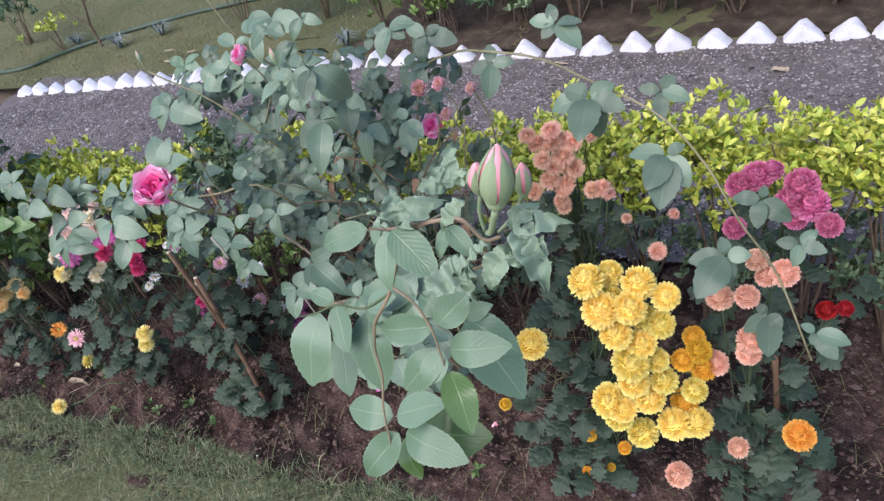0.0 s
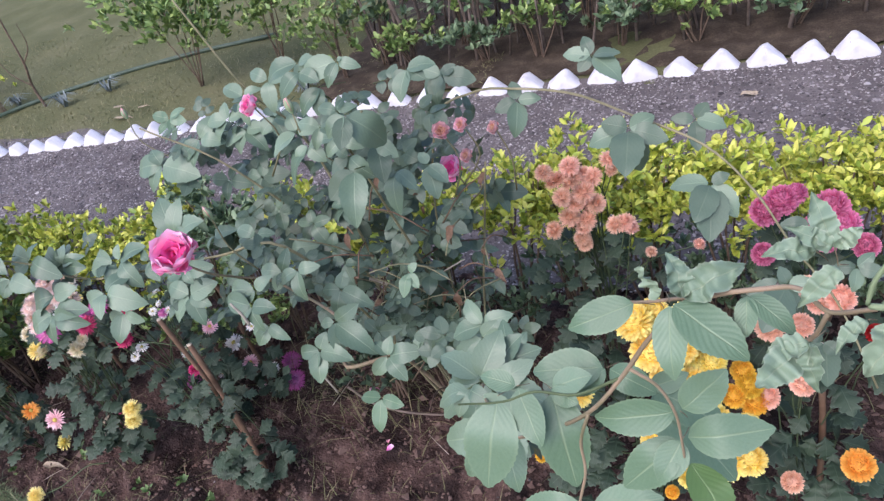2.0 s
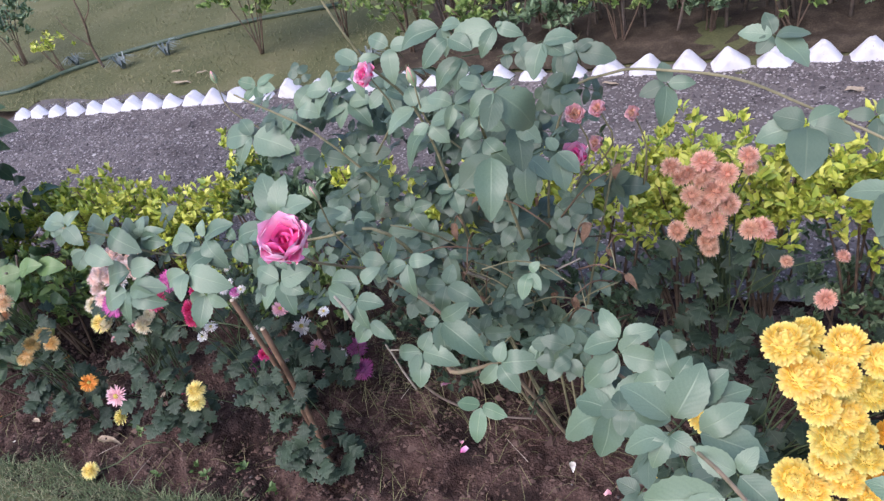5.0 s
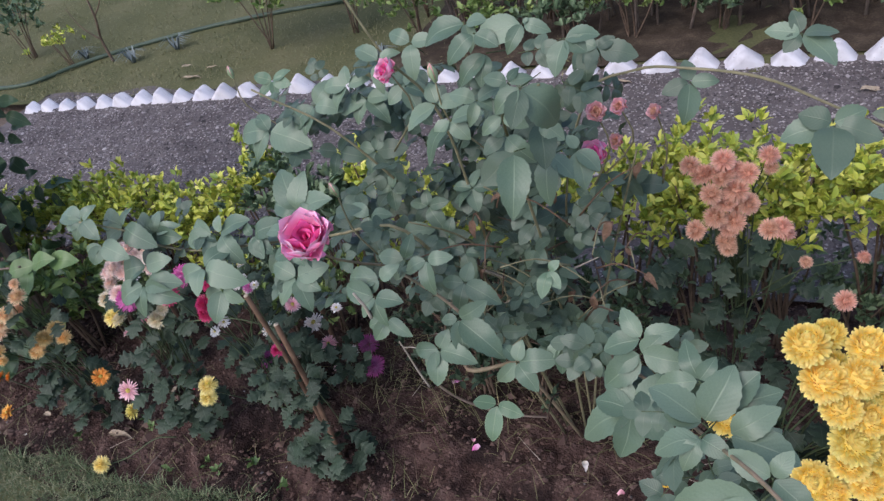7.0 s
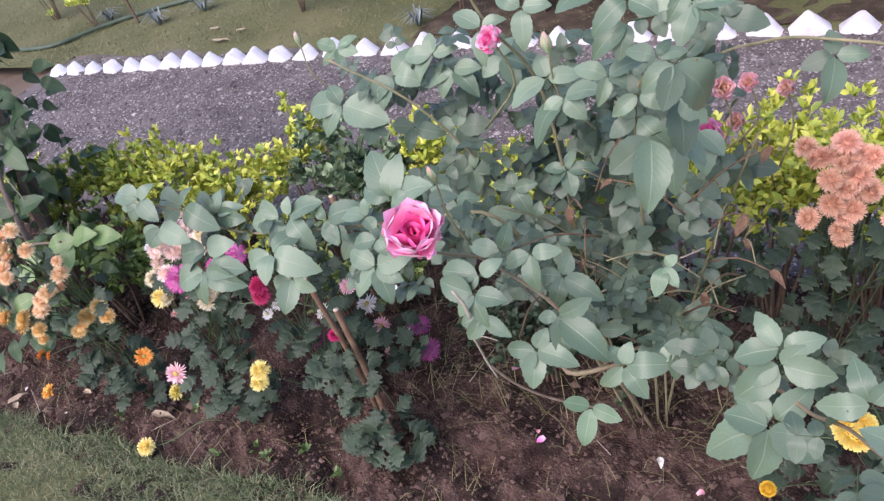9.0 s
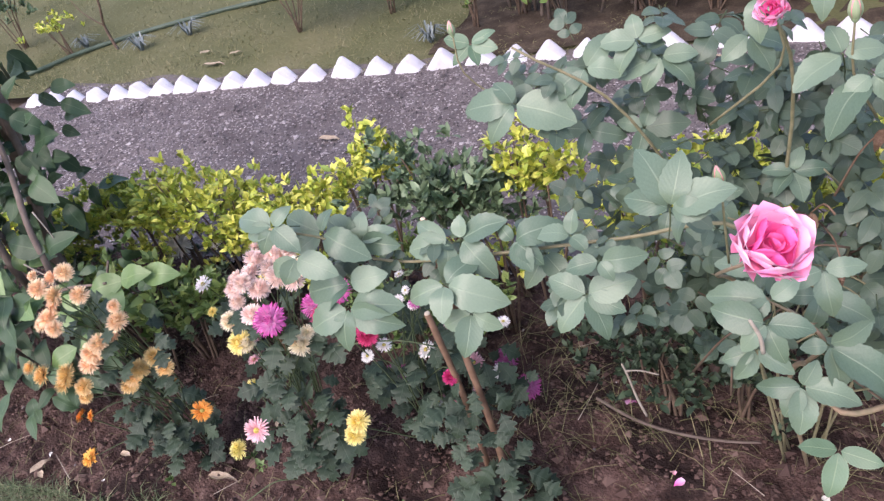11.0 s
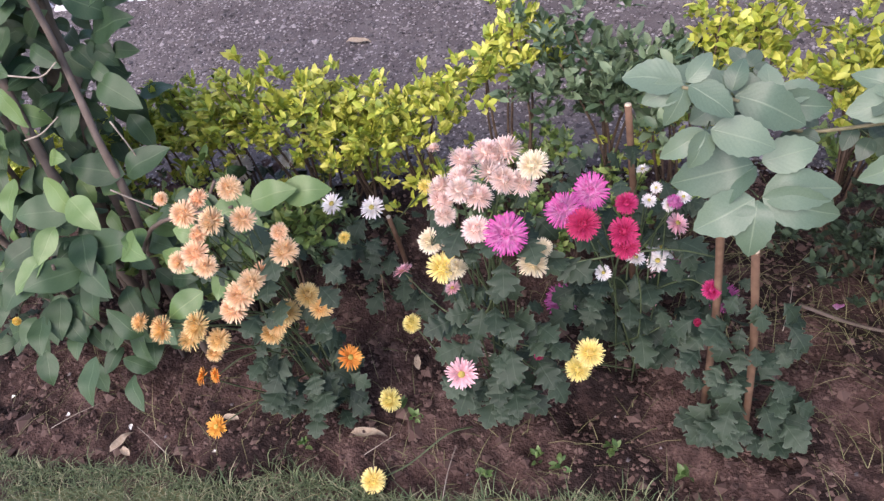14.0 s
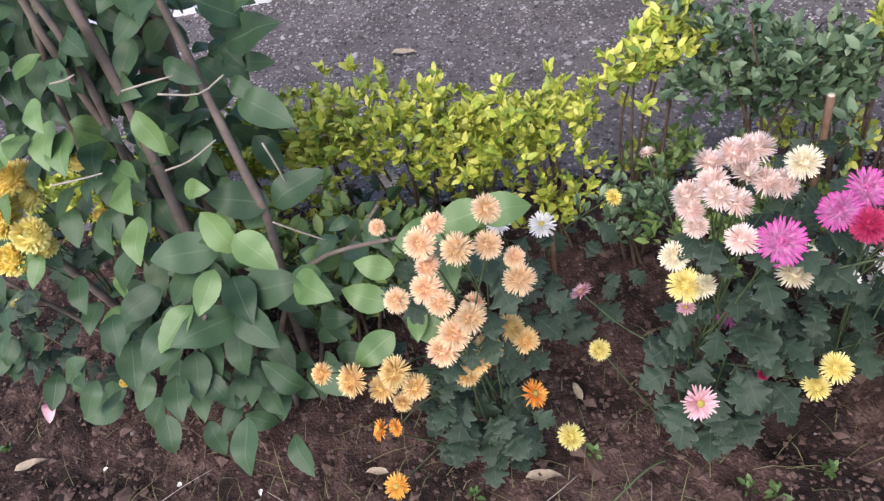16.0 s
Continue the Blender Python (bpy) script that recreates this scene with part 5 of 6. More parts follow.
for line, r0, r1 in (
    (((-0.844, 1.03, 0.575), (-0.804, 1.04, 0.548), (-0.763, 1.04, 0.553), (-0.725, 1.05, 0.567)), 0.0034, 0.0028),
    (((-0.806, 0.98, 0.532), (-0.746, 0.98, 0.577), (-0.7, 0.99, 0.601), (-0.624, 1.02, 0.63)), 0.0017, 0.0015),
    (((-0.871, 0.7, 0.814), (-0.861, 0.7, 0.792), (-0.857, 0.7, 0.769)), 0.0018, 0.0024),
    (((-1.06, 1.0, 0.385), (-1.052, 1.0, 0.356), (-1.04, 1.0, 0.30), (-1.025, 1.0, 0.25)), 0.0018, 0.0026),
    (((-1.056, 1.0, 0.368), (-1.03, 1.0, 0.372), (-1.0, 1.0, 0.366)), 0.0016, 0.0012),
):
    tube("dead_cane", [Vector(q) - BUSH for q in line], r0, r1, TWIG, bush, 6, 0.15, 4, 0, "pale bare dead cane")
for k in range(30):
    a = Vector((rr.uniform(-0.95, -0.6), rr.uniform(0.95, 1.15), rr.uniform(0.25, 0.6)))
    b = a + Vector((rr.uniform(-0.2, 0.2), rr.uniform(-0.18, 0.1), rr.uniform(0.02, 0.25)))
    tube("twig", (a - BUSH, a.lerp(b, 0.5) - BUSH + Vector((0, 0, 0.02)), b - BUSH), 0.0022, 0.0012, CANE if k % 2 else BARK, bush, 5, 0, 3)
for group, meshes in (
    (CANE_SPRAYS_A + CANE_SPRAYS_B, ROSE_ME),
    (ARM_SPRAYS_A + ARM_SPRAYS_B + ARM_SPRAYS_C, ROSE_ME),
    (ARC_SPRAYS_A + ARC_SPRAYS_B, DARK_ME + ROSE_ME[:1]),
    (CROWN_SPRAYS_A + CROWN_SPRAYS_B + CROWN_SPRAYS_C, ROSE_ME),
    (FACE_SPRAYS_A + FACE_SPRAYS_B + FACE_SPRAYS_C, ROSE_ME + DARK_ME[:2]),
    (MIDDLE_SPRAYS_A + MIDDLE_SPRAYS_B + MIDDLE_SPRAYS_C + MIDDLE_SPRAYS_D, ROSE_ME),
):
    for node, tips in group:
        spray(bush, node, tips, meshes, rr)


def fill_leaves(count, centre, radius, size, meshes):
    for k in range(count):
        while True:
            q = Vector((rr.uniform(-1, 1), rr.uniform(-1, 1), rr.uniform(-1, 1)))
            if q.length < 1:
                break
        p = Vector((centre[0] + q.x * radius[0], centre[1] + q.y * radius[1], centre[2] + q.z * radius[2]))
        d = Vector((q.x + rr.uniform(-0.7, 0.7), q.y - 0.35 + rr.uniform(-0.5, 0.3), rr.uniform(-0.6, 0.5))).normalized()
        rose_leaf(bush, p, p + d * rr.uniform(*size), meshes, rr, (rr.uniform(-0.4, 0.4), -0.6, 0.8))


# Inner leaves in the darker copy, so the bush's inner shade is coloured in.
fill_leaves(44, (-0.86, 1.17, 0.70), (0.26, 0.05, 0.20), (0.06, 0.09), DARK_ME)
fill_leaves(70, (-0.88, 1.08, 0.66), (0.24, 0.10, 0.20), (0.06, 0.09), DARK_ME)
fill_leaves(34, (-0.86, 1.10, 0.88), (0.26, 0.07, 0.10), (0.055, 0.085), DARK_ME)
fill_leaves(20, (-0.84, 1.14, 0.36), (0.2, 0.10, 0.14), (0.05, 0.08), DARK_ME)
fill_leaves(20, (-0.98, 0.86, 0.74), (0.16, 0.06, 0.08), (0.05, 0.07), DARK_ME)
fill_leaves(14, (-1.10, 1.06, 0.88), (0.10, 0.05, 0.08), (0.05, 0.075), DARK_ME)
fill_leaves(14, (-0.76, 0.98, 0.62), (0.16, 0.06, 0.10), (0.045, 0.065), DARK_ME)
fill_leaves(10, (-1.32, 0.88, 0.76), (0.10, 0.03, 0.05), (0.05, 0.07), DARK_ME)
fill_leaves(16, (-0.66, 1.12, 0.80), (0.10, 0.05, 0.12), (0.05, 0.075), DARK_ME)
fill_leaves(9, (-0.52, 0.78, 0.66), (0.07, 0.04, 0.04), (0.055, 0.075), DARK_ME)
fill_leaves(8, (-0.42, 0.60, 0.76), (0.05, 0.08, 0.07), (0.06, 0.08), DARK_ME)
fill_leaves(10, (-0.66, 0.94, 0.56), (0.10, 0.05, 0.05), (0.04, 0.06), ROSE_ME)
DRY_ME = [leaf_mesh("dry_leaf", DRY_ROSE, 0.5, 9, 0.8, 0.9, 0.04, 0.5, 0.1, s) for s in (1, 6)]
for k in range(26):
    a = Vector((rr.uniform(-0.80, -0.54), rr.uniform(0.93, 1.06), rr.uniform(0.56, 0.76)))
    b = a + Vector((rr.uniform(-0.13, 0.13), rr.uniform(-0.1, 0.02), rr.uniform(-0.05, 0.12)))
    tube("twig", (a - BUSH, a.lerp(b, 0.5) - BUSH + Vector((0, 0, 0.015)), b - BUSH), 0.0016, 0.0009, DRY_ROSE if k % 2 else CANE, bush, 5, 0, 3)
    if k % 2:
        part("dry_leaf", DRY_ME[k % 4 // 2], bush, frame_to(b - BUSH, (rr.uniform(-1, 1), -0.5, rr.uniform(-1, 0.2)), (0, -0.5, 1), rr.uniform(0.016, 0.028)), "curled brown dead leaf")


for node, tips in FRESH_SPRAYS:
    spray(bush, node, tips, NEAR_ME, rr, RACHIS_RED, 0.03)
for k, (node, tips) in enumerate(NEAR_SPRAYS_A + NEAR_SPRAYS_B):
    spray(bush, node, tips, DEEP_ME if k in (9, 12) else NEAR_ME, rr, RACHIS_RED, 0.014)
for node, tips in CRINKLED_SPRAYS:
    spray(bush, node, tips, CURL_ME, rr, RACHIS_RED, 0.012)
for line, r0, r1, mt in ((NEAR_STEM, 0.0013, 0.0009, CANE_RED), (NEAR_RACHIS, 0.001, 0.0007, CANE_RED), (NEAR_STALK, 0.0009, 0.0006, CANE_RED), (NEAR_STALK_LEFT, 0.0009, 0.0006, STEM), (NEAR_STALK_TOP, 0.001, 0.0007, CANE_RED), (NEAR_TWIG, 0.001, 0.0007, CANE_RED), (BUD_STEM_MAIN, 0.0011, 0.0014, SEPAL), (BUD_STEM_SMALL, 0.0008, 0.0009, SEPAL), (BUD_STEM_SIDE, 0.0008, 0.0009, SEPAL)):
    tube("cane" if line is NEAR_STEM else "stalk", [Vector(q) - BUSH for q in line], r0, r1, mt, bush, 8, 0.08, 5, 5 if line is NEAR_STEM else 0)


# rose heads and buds
def rose_head(name, colour_out, colour_in, size, at, facing, plant):
    """Cupped petals in whorls round a tight centre, over a green calyx."""
    verts, faces, uvs, mats = [], [], [], []
    r = random.Random(5)
    whorls = ((5, 0.16, 0.52, 1.05, 46, 0), (5, 0.15, 0.50, 0.95, 60, 0), (4, 0.12, 0.42, 0.85, 74, 1), (3, 0.07, 0.30, 0.6, 80, 1), (2, 0.04, 0.24, 0.45, 86, 1))
    for wi, (count, r0, length, width, elev, mi) in enumerate(whorls):
        for k in range(count):
            az = 2 * math.pi * (k + 0.5 * wi) / count + r.uniform(-0.2, 0.2)
            ca, sa = math.cos(az), math.sin(az)
            n = len(verts)
            e = radians(elev - 22 + r.uniform(-8, 8))
            x, z = r0, 0.0
            for i in range(6):
                t = i / 5
                half = width * (0.18, 0.36, 0.48, 0.5, 0.44, 0.24)[i] * r.uniform(0.95, 1.05)
                for j in range(5):
                    u = (j - 2) / 2
                    lat = u * half
                    inward = -abs(u) ** 2 * half * 0.55
                    flare = 0.05 * (t > 0.85) * (1 - abs(u))
                    ruff = 0.018 * math.sin(u * 5 + wi + k) * t
                    verts.append((ca * (x + inward + flare + ruff) - sa * lat, sa * (x + inward + flare + ruff) + ca * lat, z - 0.03 * (abs(u) * t > 0.6)))
                    uvs.append((0.5 + 0.5 * u, 0.2 + 0.8 * t))
                if i:
                    for j in range(4):
                        faces.append((n + (i - 1) * 5 + j, n + (i - 1) * 5 + j + 1, n + i * 5 + j + 1, n + i * 5 + j))
                        mats.append(mi)
                e += radians(9)
                x += math.cos(e) * length / 5 * (1 if i < 4 else 0.4)
                z += math.sin(e) * length / 5
    me = to_mesh(name, verts, faces, [PETALS[colour_out], PETALS[colour_in]], uvs)
    me.polygons.foreach_set("material_index", mats)
    m = Matrix.Translation(Vector(at) - plant.location) @ Vector(facing).to_track_quat("Z", "Y").to_matrix().to_4x4() @ Matrix.Scale(size, 4)
    head = part(name, me, plant, m, "open purplish pink rose with paler outer petals" if size > 0.05 else "")
    part("calyx", CALYX, head, Matrix.Scale(1.2, 4))
    return head


rose_head("rose_flower", "rose_pale", "rose", 0.065, (-0.862, 0.650, 0.945), (0.3, -0.42, 0.85), bush)
for k, (x, y, z, s) in enumerate(BUSH_ROSES):
    rose_head("rose_flower", "rose_pale" if k in (0, 5) else "pink", "rose" if k in (0, 5) else "salmon", s * 1.15, (x, y, z), (rr.uniform(-0.5, 0.5), -0.6, 0.6), bush)
    tube("twig", [Vector(q) - BUSH for q in ((x + rr.uniform(-0.08, 0.0), y + 0.05, z - 0.16), (x + 0.01, y + 0.02, z - 0.07), (x, y, z))], 0.0018, 0.0013, CANE, bush, 5, 0, 3)


def bud_radius(t):
    """Girth of a bud along its length: swollen low down, drawn out to a point."""
    return 0.27 * math.sin(math.pi * min(1.0, 0.16 + 0.84 * t) ** 1.0) ** 0.8 * (1 - 0.28 * t) + 0.004


def bud_mesh():
    """A closed bud: pointed egg of furled petals."""
    verts, faces, uvs = [], [], []
    for i in range(11):
        t = i / 10
        for k in range(14):
            a = k * 0.4488 + t * 1.3
            q = bud_radius(t) * (1 + 0.06 * math.cos(3 * a + t * 4))
            verts.append((math.cos(a) * q, math.sin(a) * q, t * 0.9))
            uvs.append((k / 14, t))
        if i:
            o = (i - 1) * 14
            faces += [(o + k, o + (k + 1) % 14, o + 14 + (k + 1) % 14, o + 14 + k) for k in range(14)]
    return to_mesh("bud", verts, faces, PETALS["bud"], uvs)


def sepal_mesh(length, half):
    """One sepal lying on the bud, its tip drawn out past the petals."""
    verts, faces, uvs = [], [], []
    for i in range(12):
        t = i / 11 * length
        spread = half * (1 - 0.55 * (i / 11) ** 3) if t < 0.75 else half * 0.62 * max(0.05, (length - t) / max(length - 0.75, 0.01))
        rad = bud_radius(min(t, 0.93)) + 0.016 + 0.03 * (i == 11)
        for u in (-1, -0.5, 0, 0.5, 1):
            a = u * spread
            lift = 0.012 * (1 - abs(u))
            verts.append((math.sin(a) * (rad + lift), -math.cos(a) * (rad + lift), t * 0.9 - 0.02))
            uvs.append((0.5 + 0.5 * u, i / 11))
        if i:
            o = (i - 1) * 5
            faces += [(o + k, o + k + 1, o + k + 6, o + k + 5) for k in range(4)]
    return to_mesh("sepal", verts, faces, SEPAL, uvs)


def hip_mesh():
    verts, faces = [], []
    for h, q in ((0.03, 0.15), (-0.06, 0.17), (-0.15, 0.13), (-0.24, 0.05)):
        verts += [(math.cos(k * 0.6283) * q, math.sin(k * 0.6283) * q, h) for k in range(10)]
    for j in range(3):
        faces += [(10 * j + k, 10 * j + (k + 1) % 10, 10 * j + 10 + (k + 1) % 10, 10 * j + 10 + k) for k in range(10)]
    return to_mesh("hip", verts, faces, SEPAL, [(0.3, 0.5)] * len(verts))


BUD, SEPAL_ME, SEPAL_SHORT, HIP = bud_mesh(), sepal_mesh(1.12, 0.56), sepal_mesh(0.92, 0.44), hip_mesh()


def rose_bud(plant, at, toward, size, turn=20, opened=False):
    m = Matrix.Translation(Vector(at) - plant.location) @ Vector(toward).to_track_quat("Z", "Y").to_matrix().to_4x4() @ Matrix.Scale(size, 4)
    b = part("rosebud", BUD, plant, m, "closed pink rosebud wrapped in green sepals")
    for k in range(5):
        part("sepal", SEPAL_SHORT if opened else SEPAL_ME, b, pose(0, 0, 0, 0, 0, 72 * k + turn))
    part("hip", HIP, b)


for k in (0, 2, 4):
    p, q = Vector(BUD_TIPS[k]), Vector(BUD_TIPS[k + 1])
    rose_bud(bush, p + (q - p) * (0.2 if k == 0 else 0.12), q - p, (q - p).length * (0.84 if k == 0 else 0.95), 42, k > 0)
for x, y, z, s in BUDS:
    rose_bud(bush, (x, y, z), (rr.uniform(-0.3, 0.3), 0, 1), s)
    tube("twig", [Vector(q) - BUSH for q in ((x + rr.uniform(-0.03, 0.05), y + 0.03, z - 0.13), (x + 0.005, y, z - 0.06), (x, y, z))], 0.0016, 0.0012, CANE, bush, 5, 0, 3)

# ---- chrysanthemums ----
def mum(base, label):
    return thing("chrysanthemum", base, label, "flowering plant", "chrysanthemums in the bed")


pl = mum((-2.10, 0.93, 0), "chrysanthemum with shaggy peach and orange flowers and dark lobed leaves")
add_flowers(pl, [(x, y, z, s * 0.84) for x, y, z, s in PEACH_HIGH], "shaggy", "peach", (-2.08, 0.93, 0.03))
add_flowers(pl, [(x, y, z, s * 0.84) for x, y, z, s in PEACH_LOW], "shaggy", "peach_yellow", (-2.08, 0.93, 0.03))
add_flowers(pl, ORANGE_A, "daisy", "orange", (-2.08, 0.93, 0.03), "small orange flower")
add_mum_leaves(pl, 69, (-2.09, 0.91, 0.16), (0.09, 0.06, 0.14), seed=2)
add_mum_leaves(pl, 24, (-2.08, 0.92, 0.42), (0.12, 0.05, 0.14), seed=3)

pl = mum((-1.74, 0.94, 0), "chrysanthemum with pale pink, magenta and lemon flowers above dark leaves")
add_flowers(pl, [(x, y, z, s * 0.92) for x, y, z, s in PALE_PINK], "shaggy", "pale_pink", (-1.73, 0.95, 0.03))
add_flowers(pl, CREAM_B, "shaggy", "cream", (-1.73, 0.95, 0.03))
add_flowers(pl, LEMON_B[:5], "shaggy", "lemon", (-1.73, 0.95, 0.03))
add_flowers(pl, PINK_B[:3], "daisy", "pink", (-1.73, 0.95, 0.03))
add_flowers(pl, MAGENTA_B[:1], "shaggy", "magenta", (-1.73, 0.95, 0.03))
add_mum_leaves(pl, 87, (-1.71, 0.93, 0.22), (0.10, 0.06, 0.18), seed=4)
add_mum_leaves(pl, 21, (-1.70, 0.97, 0.45), (0.12, 0.05, 0.08), seed=5)

pl = mum((-1.50, 1.02, 0), "chrysanthemum with magenta, crimson and small white flowers")
add_flowers(pl, MAGENTA_B[1:], "shaggy", "magenta", (-1.50, 1.03, 0.03), every_disc=True)
add_flowers(pl, CRIMSON_D[:6], "shaggy", "crimson", (-1.50, 1.03, 0.03))
add_flowers(pl, [(x, y, z, s * 0.82) for x, y, z, s in WHITE_D[2:10]], "daisy", "white", (-1.50, 1.03, 0.03))
tube("stem", [Vector(q) - pl.location for q in ((-1.66, 0.95, 0.40), (-1.57, 0.95, 0.425), (-1.49, 0.96, 0.435), (-1.43, 0.97, 0.43), (-1.36, 0.99, 0.39))], 0.002, 0.0014, STEM, pl, 5, 0.1)
add_mum_leaves(pl, 51, (-1.50, 1.06, 0.24), (0.12, 0.07, 0.18), seed=6)
add_mum_leaves(pl, 56, (-1.50, 1.18, 0.36), (0.11, 0.05, 0.11), (0.03, 0.05), seed=26)

pl = mum((-1.46, 1.22, 0), "low chrysanthemum with small white, pink and purple flowers")
add_flowers(pl, SMALL_J, "daisy", "white", (-1.44, 1.24, 0.03))
add_flowers(pl, SMALL_PINK, "daisy", "pink", (-1.44, 1.24, 0.03))
add_flowers(pl, SMALL_PURPLE, "shaggy", "plum", (-1.44, 1.24, 0.03))
add_flowers(pl, SMALL_WHITE, "daisy", "white", (-1.5, 1.12, 0.03))
add_mum_leaves(pl, 44, (-1.46, 1.16, 0.14), (0.17, 0.07, 0.14), seed=18)

pl = mum((-1.98, 1.18, 0), "chrysanthemum with a few white daisy-like flowers")
add_flowers(pl, WHITE_D[:2], "daisy", "white", (-1.98, 1.19, 0.03))
add_flowers(pl, LEMON_B[6:8], "daisy", "yellow", (-1.98, 1.19, 0.03))
add_mum_leaves(pl, 30, (-1.94, 1.18, 0.2), (0.12, 0.05, 0.15), seed=7)

pl = mum((-1.32, 0.93, 0), "low chrysanthemum tied to thin stakes, with few flowers")
add_flowers(pl, CRIMSON_D[6:], "pom", "crimson", (-1.31, 0.95, 0.03))
add_mum_leaves(pl, 44, (-1.30, 0.92, 0.09), (0.085, 0.05, 0.09), (0.035, 0.06), seed=8)
add_mum_leaves(pl, 34, (-1.32, 0.93, 0.27), (0.10, 0.05, 0.10), (0.03, 0.05), seed=9)

pl = mum((-0.34, 0.90, 0), "chrysanthemum crowded with golden yellow pompon flowers")
add_flowers(pl, YELLOW_TOP, "pom", "yellow", (-0.33, 0.93, 0.03))
add_flowers(pl, YELLOW_LOW, "pom", "yellow", (-0.33, 0.93, 0.03))
add_flowers(pl, AMBER, "pom", "amber", (-0.33, 0.93, 0.03), "darker amber pompon")
add_mum_leaves(pl, 90, (-0.37, 0.91, 0.20), (0.13, 0.08, 0.2), seed=10)
add_mum_leaves(pl, 33, (-0.30, 0.98, 0.42), (0.14, 0.05, 0.14), seed=11)

pl = mum((-0.45, 1.24, 0), "chrysanthemum with faded salmon flowers in front of the golden hedge")
add_flowers(pl, [(x, y, z, s * 0.64) for x, y, z, s in SALMON] + [(x + rnd.uniform(-0.028, 0.028), y + rnd.uniform(-0.01, 0.02), z + rnd.uniform(-0.026, 0.026), s * rnd.uniform(0.48, 0.62)) for x, y, z, s in SALMON[:10] + SALMON[:9]], "shaggy", "salmon", (-0.44, 1.26, 0.03))
add_mum_leaves(pl, 75, (-0.42, 1.23, 0.34), (0.16, 0.07, 0.22), seed=12)

pl = mum((-0.03, 0.97, 0), "chrysanthemum with salmon pink flowers and one orange bloom")
add_flowers(pl, SALMON_H, "pom", "salmon", (-0.04, 0.98, 0.03))
add_flowers(pl, RED_H[2:], "pom", "orange", (-0.04, 0.98, 0.03))
add_flowers(pl, RED_H[:2], "pom", "red", (-0.04, 0.98, 0.03))
add_mum_leaves(pl, 66, (-0.02, 0.95, 0.17), (0.09, 0.06, 0.17), seed=13)
add_mum_leaves(pl, 21, (-0.04, 1.0, 0.44), (0.1, 0.05, 0.1), seed=14)

pl = mum((-0.03, 1.25, 0), "chrysanthemum with deep pink flowers before the golden hedge")
add_flowers(pl, PINK_I, "pom", "deep_pink", (-0.02, 1.27, 0.03))
add_mum_leaves(pl, 45, (-0.02, 1.24, 0.33), (0.14, 0.06, 0.2), seed=15)

pl = mum((-2.84, 1.12, 0), "chrysanthemum with bright yellow flowers behind the broad-leaved shrub")
add_flowers(pl, YELLOW_V[::2], "pom", "yellow", (-2.84, 1.13, 0.03))
add_flowers(pl, YELLOW_V[1::2], "pom", "lemon", (-2.84, 1.13, 0.03))
add_mum_leaves(pl, 45, (-2.86, 1.1, 0.25), (0.14, 0.07, 0.22), seed=16)

pl = mum((-2.36, 1.53, 0), "small white flowering plant at the foot of the hedge")
add_flowers(pl, WHITE_D[10:], "shaggy", "white", (-2.36, 1.53, 0.02))
add_mum_leaves(pl, 21, (-2.36, 1.53, 0.08), (0.14, 0.05, 0.07), seed=17)

fallen = thing("fallen_flower", (-1.955, 0.765, 0.0), "pale yellow chrysanthemum fallen on the soil on a long stalk", "flower")
fl = part("flower", flower_me("shaggy", "lemon", 1), fallen, pose(0, 0, 0.024, 35, 10, 0) @ Matrix.Scale(0.046, 4))
part("calyx", CALYX, fl)
tube("stem", ((0, 0.005, 0.012), (0.06, 0.04, 0.02), (0.13, 0.09, 0.05), (0.17, 0.12, 0.03)), 0.0016, 0.002, STEM, fallen, 5)

